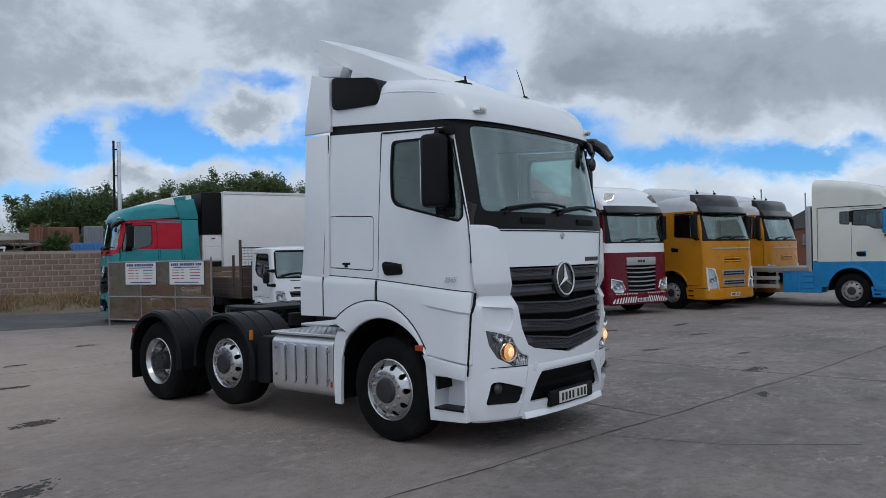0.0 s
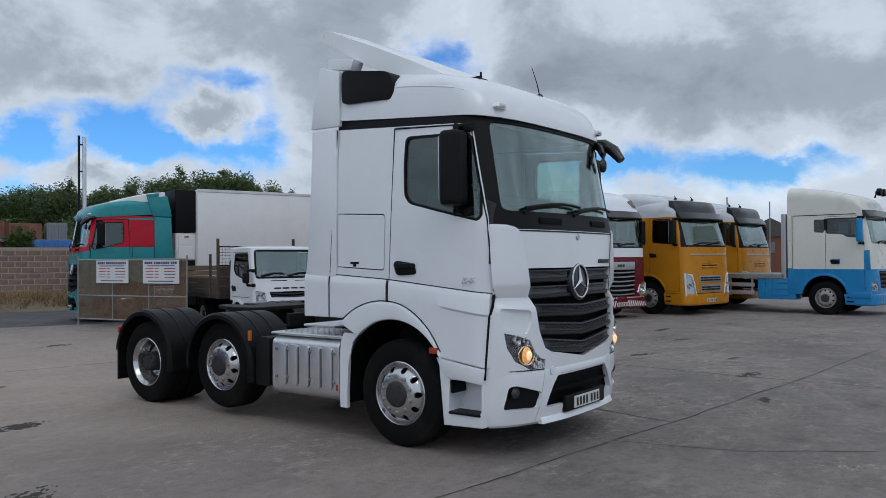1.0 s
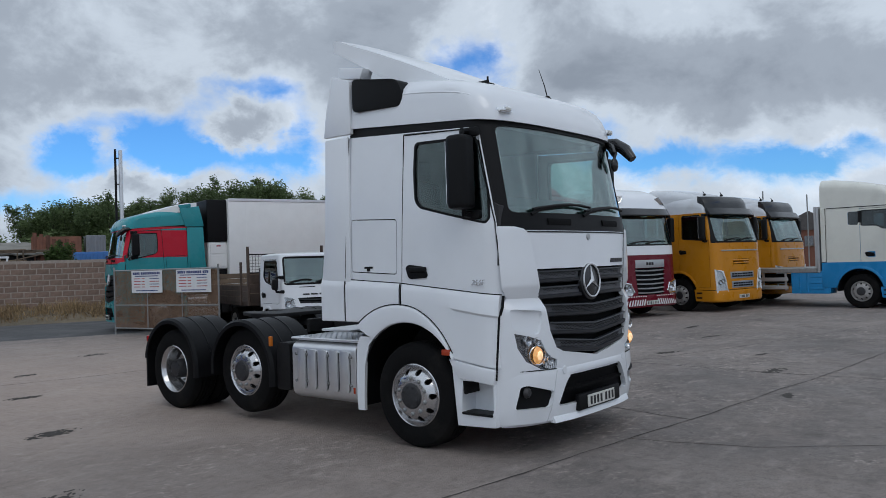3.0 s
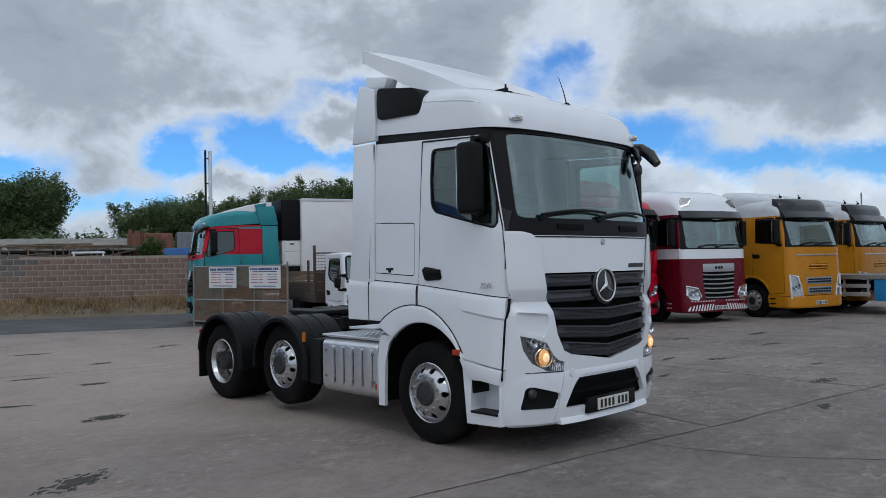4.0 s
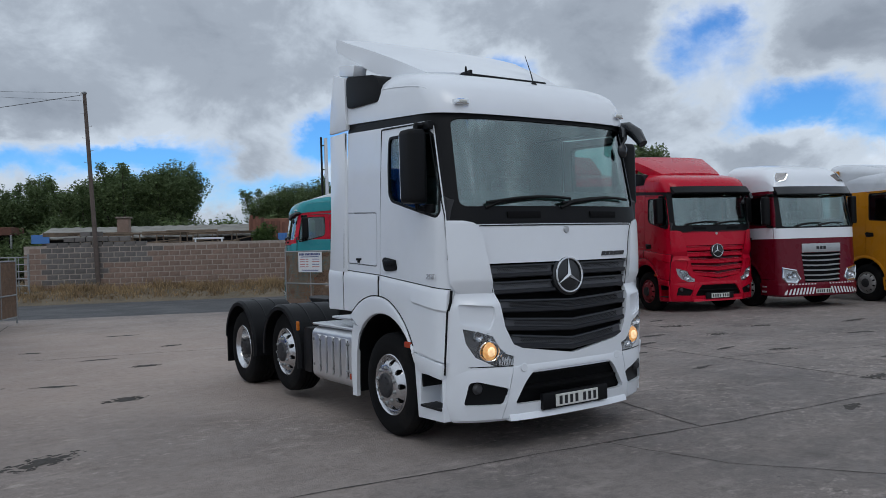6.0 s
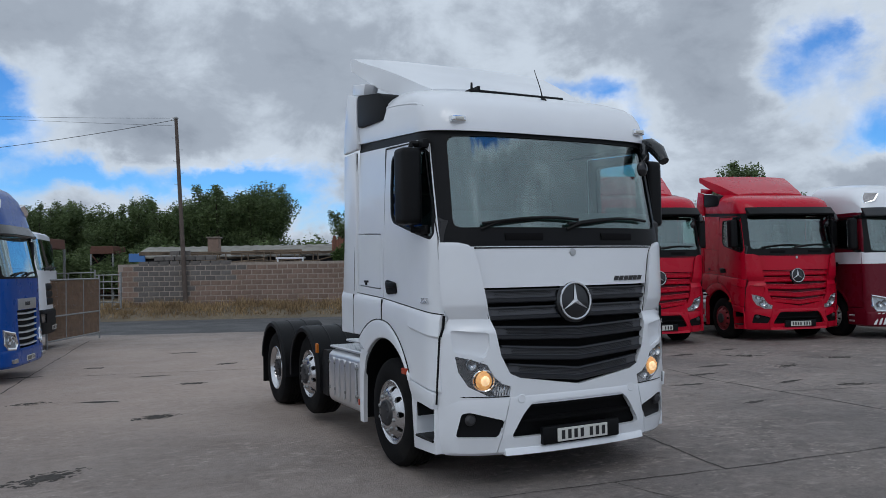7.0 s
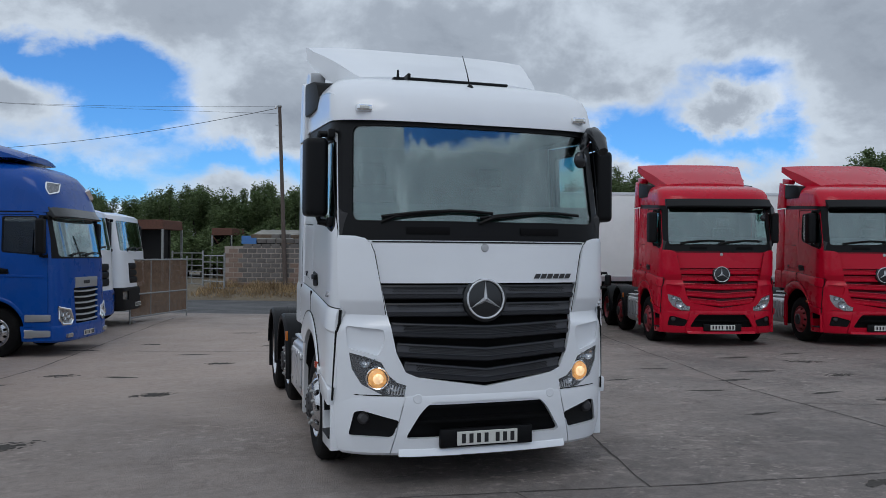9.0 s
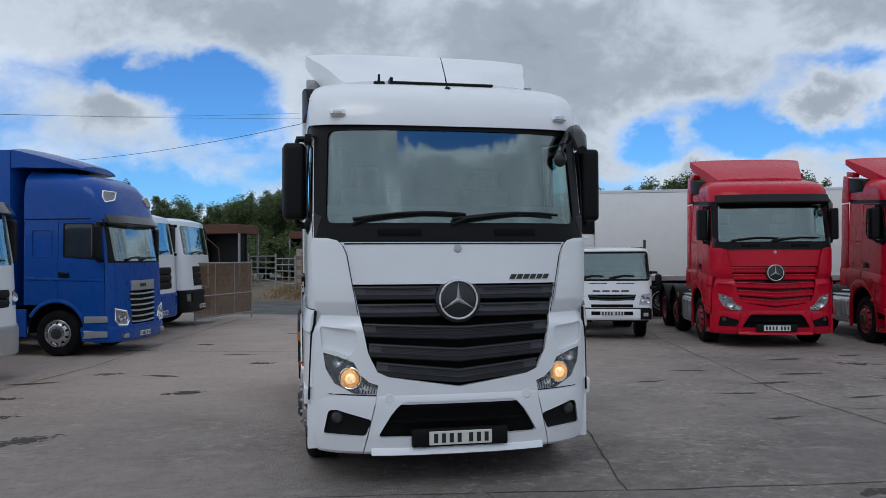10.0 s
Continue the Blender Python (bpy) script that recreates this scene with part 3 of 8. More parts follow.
def bool_mesh(a, b, op, keep_b=False):
    """a minus b, or what a and b share, as a new mesh. b: a bmesh or mesh."""
    if isinstance(b, bmesh.types.BMesh):
        me = bpy.data.meshes.new("cutter")
        bmesh.ops.recalc_face_normals(b, faces=b.faces)
        b.to_mesh(me)
        b.free()
        b = me
    oa, ob = new("work_a", a), new("work_b", b)
    md = oa.modifiers.new("cut", "BOOLEAN")
    md.operation, md.solver, md.object = op, "EXACT", ob
    dg = bpy.context.evaluated_depsgraph_get()
    me = bpy.data.meshes.new_from_object(oa.evaluated_get(dg))
    bpy.data.objects.remove(oa)
    bpy.data.objects.remove(ob)
    if not keep_b:
        bpy.data.meshes.remove(b)
    return me


def minus(a, b):
    return bool_mesh(a, b, "DIFFERENCE")


def share(a, b):
    return bool_mesh(a, b, "INTERSECT")


def prism(poly, axis, a, b):
    return add_prism(bmesh.new(), poly, axis, a, b)


# ---------------------------------------------------------------- lorry cabs
FRONT_STEPS = 28


def ring(z, w, yf, d, n, yr, t=0.0):
    """A cab's outline at height z: flat sides, rounded front, small rear corners; t: moved inwards."""
    w, yf, yr = w - t, yf + t, yr - t
    d = max(0.05, d - t * 0.5)
    yc = yf + d
    pts = []
    for k in range(FRONT_STEPS + 1):
        p = math.pi * k / FRONT_STEPS
        c, s = math.cos(p), math.sin(p)
        pts.append((w * math.copysign(abs(c) ** (2 / n), c) if abs(c) > 1e-9 else 0.0, yc - d * max(s, 0) ** (2 / n) if s > 1e-9 else yc, z))
    r = 0.07
    pts += [(-w, yr - r, z), (-w + r * 0.3, yr - r * 0.3, z), (-w + r, yr, z), (w - r, yr, z), (w - r * 0.3, yr - r * 0.3, z), (w, yr - r, z)]
    return pts


class Cab:
    """The skin of a cab through rows (z, half width, front y, depth of the rounded front, squareness, material slot)."""

    def __init__(self, rows, rear):
        self.rows, self.rear = rows, rear

    def at(self, z):
        R = self.rows
        if z <= R[0][0]:
            return R[0][1:5]
        for a, b in zip(R, R[1:]):
            if z <= b[0]:
                t = (z - a[0]) / (b[0] - a[0])
                return tuple(a[i] + (b[i] - a[i]) * t for i in range(1, 5))
        return R[-1][1:5]

    def front(self, x, z):
        w, yf, d, n = self.at(z)
        u = min(0.999, abs(x) / w)
        return yf + d - d * (1 - u ** n) ** (1 / n)

    def skin(self, t0, t1, inner_slot=0):
        """The space between the outline moved in by t0 and by t1, as a mesh."""
        bm = bmesh.new()
        for t, flip in ((t0, False), (t1, True)):
            rings = []
            for i, (z, w, yf, d, n, s) in enumerate(self.rows):
                zz = z + t if i == 0 else z - t if i == len(self.rows) - 1 else z
                rings.append(ring(zz, w, yf, d, n, self.rear, t))
            slots = [r[5] for r in self.rows]
            lo = len(bm.faces)
            add_loft(bm, rings, slots if not flip else [inner_slot] * len(slots))
            if flip:
                bm.faces.ensure_lookup_table()
                bmesh.ops.reverse_faces(bm, faces=bm.faces[lo:])
        me = bpy.data.meshes.new("skin")
        bm.to_mesh(me)
        bm.free()
        return me


def smooth_panels(ob):
    md = ob.modifiers.new("weighted_normals", "WEIGHTED_NORMAL")
    md.keep_sharp = True
    md.weight = 80
    return ob


def mirrored(poly):
    return [(-u, v) for u, v in poly]


def build_cab(spec, truck, mats):
    """Cuts a cab's skin into body, doors, screen surround and glass, and hangs them under the lorry. mats: slots for the skin; the last is the inside."""
    cab = Cab(spec["rows"], spec["rear"])
    inside = len(mats) - 1
    body = dress(cab.skin(0.0, 0.045, inside), mats)
    ay, az, ar = spec["arch"]
    wheel_cut = bmesh.new()
    add_cyl(wheel_cut, (-2, ay, az), (2, ay, az), ar, seg=40)
    body = minus(body, wheel_cut)
    if spec.get("under"):
        uy, uz = spec["under"]
        body = minus(body, prism([(uy, -1), (4, -1), (4, uz), (uy, uz)], "x", -2, 2))
    for poly in spec.get("front_cuts", []):
        body = minus(body, prism(poly, "y", -3, -0.55))
    for rings in spec.get("pockets", []):
        body = minus(body, add_loft(bmesh.new(), rings))
    screen = rounded(spec["screen"], 0.07)
    pane = cab.skin(0.012, 0.020)
    surround = None
    if spec.get("surround"):
        body_cut = share(body.copy(), prism(spec["surround"], "x", -2, 2))
        body = minus(body, prism(spec["surround"], "x", -2, 2))
        surround = minus(body_cut, prism(screen, "y", -3, -0.4))
    else:
        body = minus(body, prism(screen, "y", -3, -0.4))
    seal = spec.get("seal", 0.03)
    doors, seals = [], []
    door = spec["door"]
    for lo, hi, side in ((-2, -0.5, "right"), (0.5, 2, "left")):
        d = share(body.copy(), prism(inset(door, 0.011), "x", lo, hi))
        for w in spec["windows"]:
            out = rounded(inset(w, -seal), 0.06)
            s = share(d.copy(), prism(out, "x", lo, hi))
            d = minus(d, prism(out, "x", lo, hi))
            s = minus(s, prism(rounded(w, 0.05), "x", lo, hi))
            seals.append(s)
        doors.append(d)
    body = minus(body, prism(door, "x", -2, 2))
    for flap in spec.get("flaps", []):
        for lo, hi in ((-2, -0.5), (0.5, 2)):
            f = share(body.copy(), prism(rounded(inset(flap, 0.010), 0.04), "x", lo, hi))
            smooth_panels(mpart("locker_flap", dress(f, mats), truck))
        body = minus(body, prism(rounded(flap, 0.045), "x", -2, 2))
    for side_win in spec.get("rear_windows", []):
        body = minus(body, prism(rounded(side_win, 0.05), "x", -2, 2))
        for lo, hi in ((-2, -0.5), (0.5, 2)):
            mpart("rear_side_window", dress(share(pane.copy(), prism(rounded(side_win, 0.05), "x", lo, hi)), "glass_dark"), truck)
    smooth_panels(mpart("cab_body", dress(body, mats), truck))
    if surround:
        smooth_panels(mpart("windscreen_surround", dress(surround, [spec.get("surround_mat", "black")] * len(mats)), truck, "black windscreen surround"))
    smooth_panels(mpart("windscreen", dress(share(pane.copy(), prism(inset(screen, -0.004), "y", -3, -0.4)), "glass"), truck, "tinted windscreen"))
    for i, d in enumerate(doors):
        ob = smooth_panels(mpart("door", dress(d, mats), truck))
        mpart("window_seal", dress(seals[i], ["black"] * len(mats)), ob)
        lo, hi = ((-2, -0.5), (0.5, 2))[i]
        mpart("window_pane", dress(share(pane.copy(), prism(inset(rounded(spec["windows"][0], 0.05), -0.004), "x", lo, hi)), spec.get("side_glass", "glass_dark")), ob)
        for hy, hz in spec.get("handles", []):
            sx = -1 if i == 0 else 1
            w = cab.at(hz)[0]
            bm = bmesh.new()
            add_prism(bm, rounded([(hy - 0.14, hz - 0.055), (hy + 0.10, hz - 0.07), (hy + 0.14, hz + 0.04), (hy + 0.10, hz + 0.07), (hy - 0.10, hz + 0.045)], 0.045), "x", sx * (w - 0.01), sx * (w + 0.012), 0.006, 2)
            add_box(bm, (min(sx * w, sx * (w + 0.035)), hy - 0.12, hz - 0.005), (max(sx * w, sx * (w + 0.035)), hy + 0.08, hz + 0.045), 0.014, 2)
            part("door_handle", bm, "black", ob, "black plastic handle")
    bpy.data.meshes.remove(pane)
    return cab


def cab_interior(truck, cab, floor, front, seats=True, wheel_side=-1):
    """Floor, dashboard, two seats and a steering wheel."""
    w = cab.at(1.8)[0] - 0.06
    bm = bmesh.new()
    add_box(bm, (-w, front + 0.25, floor - 0.03), (w, cab.rear - 0.06, floor), 0)
    part("cab_floor", bm, "dash", truck)
    bm = bmesh.new()
    top = floor + 0.77
    add_loft(bm, [[(x, front + 0.06 + 0.10 * (abs(x) / w) ** 3, floor + 0.25), (x, front + 0.05 + 0.10 * (abs(x) / w) ** 3, top), (x, front + 0.30, top + 0.10),
                   (x, front + 0.52, top + 0.04), (x, front + 0.56, top - 0.20), (x, front + 0.42, floor + 0.22)] for x in (-w, -w * 0.7, -w * 0.2, w * 0.2, w * 0.7, w)])
    part("dashboard", bm, "dash", truck)
    if not seats:
        return
    for sx in (-0.62, 0.62):
        bm = bmesh.new()
        y0 = front + 1.0
        add_box(bm, (sx - 0.25, y0, floor + 0.25), (sx + 0.25, y0 + 0.5, floor + 0.50), 0.06, 3)
        add_box(bm, (sx - 0.24, y0 + 0.42, floor + 0.45), (sx + 0.24, y0 + 0.58, floor + 1.12), 0.07, 3, Matrix.Translation((0, 0, 0)))
        add_box(bm, (sx - 0.14, y0 + 0.46, floor + 1.14), (sx + 0.14, y0 + 0.56, floor + 1.34), 0.05, 3)
        add_box(bm, (sx - 0.18, y0 + 0.1, floor), (sx + 0.18, y0 + 0.42, floor + 0.26), 0.02)
        part("seat", bm, "fabric", truck)
    bm = bmesh.new()
    c = Vector((wheel_side * 0.62, front + 0.78, floor + 0.80))
    tilt = Euler((radians(35), 0, 0)).to_matrix()
    add_tube(bm, [c + tilt @ Vector((0.22 * math.cos(a), 0.22 * math.sin(a), 0)) for a in [2 * math.pi * k / 24 for k in range(24)]], 0.016, 6, True)
    add_tube(bm, [c, c + tilt @ Vector((0, 0.0, -0.30))], 0.03, 8)
    for a in (0.2, math.pi - 0.2, 1.5 * math.pi):
        add_tube(bm, [c, c + tilt @ Vector((0.21 * math.cos(a), 0.21 * math.sin(a), 0))], 0.014, 6)
    part("steering_wheel", bm, "dash", truck)


# ---------------------------------------------------------------- wheels
TYRE = [(0.285, -0.015), (0.30, 0.004), (0.325, 0.012), (0.36, 0.019), (0.42, 0.017), (0.465, 0.002), (0.486, -0.018), (0.497, -0.038), (0.500, -0.075),
        (0.489, -0.077), (0.489, -0.087), (0.500, -0.089), (0.501, -0.125), (0.489, -0.127), (0.489, -0.139), (0.501, -0.141), (0.501, -0.170), (0.489, -0.172), (0.489, -0.184),
        (0.501, -0.186), (0.500, -0.222), (0.489, -0.224), (0.489, -0.234), (0.500, -0.236), (0.496, -0.27), (0.470, -0.30), (0.40, -0.318), (0.33, -0.312), (0.285, -0.295)]
STEER_RIM = [(0.297, 0.006), (0.290, 0.012), (0.280, 0.002), (0.272, -0.018), (0.262, -0.030), (0.254, -0.022), (0.240, 0.010), (0.215, 0.034), (0.190, 0.050), (0.160, 0.056),
             (0.120, 0.058), (0.120, 0.040), (0.160, 0.038), (0.190, 0.030), (0.215, 0.012), (0.236, -0.010), (0.246, -0.045), (0.258, -0.06), (0.262, -0.28), (0.29, -0.30), (0.297, -0.29)]
DRIVE_RIM = [(0.297, 0.006), (0.290, 0.012), (0.281, 0.000), (0.273, -0.020), (0.262, -0.035), (0.256, -0.06), (0.250, -0.13), (0.236, -0.165), (0.205, -0.172), (0.190, -0.160),
             (0.120, -0.158), (0.120, -0.176), (0.190, -0.178), (0.21, -0.19), (0.245, -0.18), (0.262, -0.20), (0.262, -0.28), (0.29, -0.30), (0.297, -0.29)]
CACHE = {}


def wheel_meshes():
    if "tyre" in CACHE:
        return
    CACHE["tyre"] = to_mesh("tyre", add_lathe(bmesh.new(), TYRE, 48), "rubber", 25)
    bm = add_lathe(bmesh.new(), TYRE, 48)
    add_lathe(bm, TYRE, 48, m=Matrix.Translation((-0.34, 0, 0)))
    CACHE["tyre_pair"] = to_mesh("tyre", bm, "rubber", 25)
    for key, prof, hx, hr in (("steer", STEER_RIM, 0.02, 0.224), ("drive", DRIVE_RIM, -0.17, 0.215)):
        bm = add_lathe(bmesh.new(), prof, 60, closed=True)
        me = bpy.data.meshes.new("rim")
        bm.to_mesh(me)
        bm.free()
        holes = bmesh.new()
        for k in range(10):
            a = 2 * math.pi * (k + 0.5) / 10
            add_cyl(holes, (hx - 0.1, hr * math.cos(a), hr * math.sin(a)), (hx + 0.1, hr * math.cos(a), hr * math.sin(a)), 0.027 if key == "steer" else 0.024, seg=14)
        CACHE[key] = minus(me, holes)
    bm = add_lathe(bmesh.new(), [(0.0, 0.086), (0.085, 0.086), (0.112, 0.078), (0.122, 0.060), (0.122, 0.02), (0.0, 0.02)], 30)
    for k in range(8):
        a = 2 * math.pi * k / 8
        add_cyl(bm, (0.08, 0.09 * math.cos(a), 0.09 * math.sin(a)), (0.093, 0.09 * math.cos(a), 0.09 * math.sin(a)), 0.011, seg=6)
    CACHE["hub_steer"] = to_mesh("hub", bm, "hub")
    bm = add_lathe(bmesh.new(), [(0.0, 0.0), (0.080, 0.0), (0.105, -0.012), (0.118, -0.05), (0.122, -0.18), (0.0, -0.18)], 30)
    for k in range(10):
        a = 2 * math.pi * k / 10
        add_cyl(bm, (-0.01, 0.098 * math.cos(a), 0.098 * math.sin(a)), (0.012, 0.098 * math.cos(a), 0.098 * math.sin(a)), 0.011, seg=6)
    CACHE["hub_drive"] = to_mesh("hub", bm, "hub")
    bm = add_lathe(bmesh.new(), [(0.0, 0.018), (0.011, 0.018), (0.015, 0.014), (0.017, 0.004), (0.021, 0.002), (0.021, -0.008), (0.0, -0.008)], 10)
    CACHE["nut"] = to_mesh("wheel_nut", bm, "steel")
    bm = bmesh.new()
    add_lathe(bm, [(0.0, 0.02), (0.26, 0.02), (0.26, -0.25), (0.0, -0.25)], 24, m=Matrix.Translation((-0.08, 0, 0)))
    CACHE["drum"] = to_mesh("brake_drum", bm, "chassis")


def add_wheel(truck, side, y, z, kind="steer", rim="alloy", track=1.215, nuts=True, scale=1.0, turn=0.0):
    """side -1: the right-hand wheel (its face looks to -X)."""
    wheel_meshes()
    key = kind + rim
    if key not in CACHE:
        CACHE[key] = dress(CACHE[kind].copy(), rim, 28)
    m = pose(side * track, y, z, 0, 0, 180 if side < 0 else 0) @ pose(0, 0, 0, turn, 0, 0) @ Matrix.Scale(scale, 4)
    w = mpart("wheel", CACHE[key], truck, at=m)
    mpart("tyre", CACHE["tyre_pair" if kind == "drive" else "tyre"], w, "black rubber tyre")
    mpart("hub", CACHE["hub_" + kind], w, "dark cast hub")
    mpart("brake_drum", CACHE["drum"], w, at=pose(-0.10 if kind == "drive" else 0, 0, 0))
    if nuts:
        for k in range(10):
            a = 2 * math.pi * k / 10
            x = 0.055 if kind == "steer" else -0.16
            mpart("wheel_nut", CACHE["nut"], w, at=pose(x, 0.166 * math.cos(a), 0.166 * math.sin(a)))
    return w


def number_plate(truck, y, z, width=0.52, height=0.11, tilt=0, x=0.0):
    """A plate on a black holder; its characters are plain bars."""
    bm = add_box(bmesh.new(), (x - width / 2, y - 0.012, z - height / 2), (x + width / 2, y, z + height / 2), 0.003, 1)
    p = part("number_plate", bm, "plate", truck, "white number plate with dark bars")
    c, gap = width / 8.2, width / 46
    for k in range(7):
        x0 = x - width / 2 + width * 0.05 + k * c * 1.02 + (c * 0.5 if k > 3 else 0)
        part("plate_bar", add_box(bmesh.new(), (x0 + gap, y - 0.0150, z - height * 0.34), (x0 + c - gap * 1.6, y - 0.0115, z + height * 0.34), 0), "ink", p)


def add_lamp(truck, outline, cab, depth=0.10, lit=None, name="headlamp", proud=0.0, bowls=()):
    """A headlamp set into the skin: dark housing, clear lens that follows the skin, and its bowls (x, z, r, slot)."""
    xs = [u for u, v in outline]
    bm = bmesh.new()
    add_loft(bm, [[(u, cab.front(u, v) + 0.015, v) for u, v in outline], [(u * 0.97, cab.front(u, v) + depth, v) for u, v in outline]])
    ob = part(name, bm, "lamp_dark" if any(b[3] == "lit" for b in bowls) else "lamp_bright", truck, "clear headlamp")
    bm = bmesh.new()
    add_loft(bm, [[(u, cab.front(u, v) - proud, v) for u, v in outline], [(u, cab.front(u, v) + 0.006, v) for u, v in outline]])
    part("lens", bm, "lamp_lens", ob)
    for bx, bz, r, slot in bowls:
        bm = bmesh.new()
        y = cab.front(bx, bz) + 0.012
        if slot == "lit":
            add_lathe(bm, [(0.0, 0.030), (r * 0.5, 0.026), (r * 0.85, 0.014), (r, 0.0), (0.0, -0.01)], 20, m=Matrix.Translation((bx, y, bz)) @ pose(0, 0, 0, 0, 0, -90))
        else:
            add_lathe(bm, [(0.0, -0.02), (r * 0.5, -0.012), (r * 0.9, 0.010), (r, 0.016), (r * 1.05, 0.004), (r * 0.9, -0.03), (0.0, -0.04)], 20, m=Matrix.Translation((bx, y, bz)) @ pose(0, 0, 0, 0, 0, -90))
        part("lamp_bowl", bm, slot, ob, "lit headlamp bowl" if slot == "lit" else "")
    return ob


def add_mirror(truck, side, x, y, z0, z1, mat="black", depth=0.17, width=0.20, arm_y=None, inner_x=1.18):
    """A tall mirror housing on two arms."""
    bm = bmesh.new()
    cx = side * x
    t = bmesh.new()
    add_box(t, (cx - width / 2, y - depth / 2, z0), (cx + width / 2, y + depth / 2, z1), 0.055, 4)
    for v in t.verts:
        if v.co.y < y:
            k = (y - v.co.y) / (depth / 2)
            v.co.x += (cx - v.co.x) * 0.22 * k
    merge(bm, t)
    mir = part("mirror", bm, mat, truck, "tall black door mirror" if mat.startswith("black") else "")
    bm = add_box(bmesh.new(), (cx - width * 0.42, y + depth / 2 - 0.002, z0 + 0.05), (cx + width * 0.42, y + depth / 2 + 0.004, z1 - 0.05), 0.002, 1)
    part("mirror_glass", bm, "chrome", mir, "mirror glass")
    inner = side * inner_x
    ay = y + 0.02 if arm_y is None else arm_y
    for z in (z1 - 0.03, z0 + 0.02):
        bm = bmesh.new()
        zz = z + (0.07 if z > z0 + 0.1 else -0.06)
        add_tube(bm, [(cx - side * 0.02, y, z), (cx - side * 0.03, y, zz), (inner, ay, zz - (0.0 if z > z0 + 0.1 else 0.02))], 0.030, 8)
        add_box(bm, (min(inner, inner + side * 0.06), ay - 0.10, zz - 0.045), (max(inner, inner + side * 0.06), ay + 0.10, zz + 0.035), 0.02, 2)
        part("mirror_arm", bm, "black", mir)
    return mir


def add_wipers(truck, cab, z, xs, length=0.75, lean=1):
    for x in xs:
        bm = bmesh.new()
        pts = []
        for k in range(6):
            u = k / 5
            px, pz = x + lean * length * u, z + 0.015 + 0.055 * math.sin(u * math.pi * 0.75)
            pts.append((px, cab.front(px, pz) - 0.03, pz))
        add_tube(bm, pts, 0.014, 6)
        add_tube(bm, [(x, cab.front(x, z) - 0.01, z - 0.03), (x + lean * length * 0.12, cab.front(x, z) - 0.045, z + 0.02), pts[3]], 0.016, 6)
        part("wiper", bm, "black", truck, "black wiper")


def add_chassis(truck, y0, y1, z0=0.72, z1=0.98, half=0.42, fifth=None):
    bm = bmesh.new()
    for s in (-1, 1):
        x = s * half
        add_prism(bm, [(x - s * 0.0, z0), (x + s * 0.08, z0), (x + s * 0.08, z0 + 0.02), (x + s * 0.015, z0 + 0.02), (x + s * 0.015, z1 - 0.02), (x + s * 0.08, z1 - 0.02), (x + s * 0.08, z1), (x, z1)], "y", y0, y1)
    y = y0 + 0.2
    while y < y1:
        add_box(bm, (-half, y - 0.05, z0 + 0.04), (half, y + 0.05, z1 - 0.04), 0.01, 1)
        y += 0.75
    part("chassis_frame", bm, "chassis", truck, "black chassis frame")
    if fifth is not None:
        bm = bmesh.new()
        add_prism(bm, rounded([(-0.45, fifth - 0.40), (0.45, fifth - 0.40), (0.47, fifth + 0.1), (0.30, fifth + 0.52), (0.12, fifth + 0.55), (0.06, fifth + 0.1), (-0.06, fifth + 0.1), (-0.12, fifth + 0.55), (-0.30, fifth + 0.52), (-0.47, fifth + 0.1)], 0.05), "z", z1 + 0.13, z1 + 0.18, 0.008, 1)
        for s in (-1, 1):
            add_prism(bm, [(fifth - 0.25, z1), (fifth + 0.25, z1), (fifth + 0.08, z1 + 0.14), (fifth - 0.08, z1 + 0.14)], "x", s * 0.40, s * 0.46, 0.005, 1)
        part("fifth_wheel", bm, "chassis", truck, "greasy black fifth wheel")


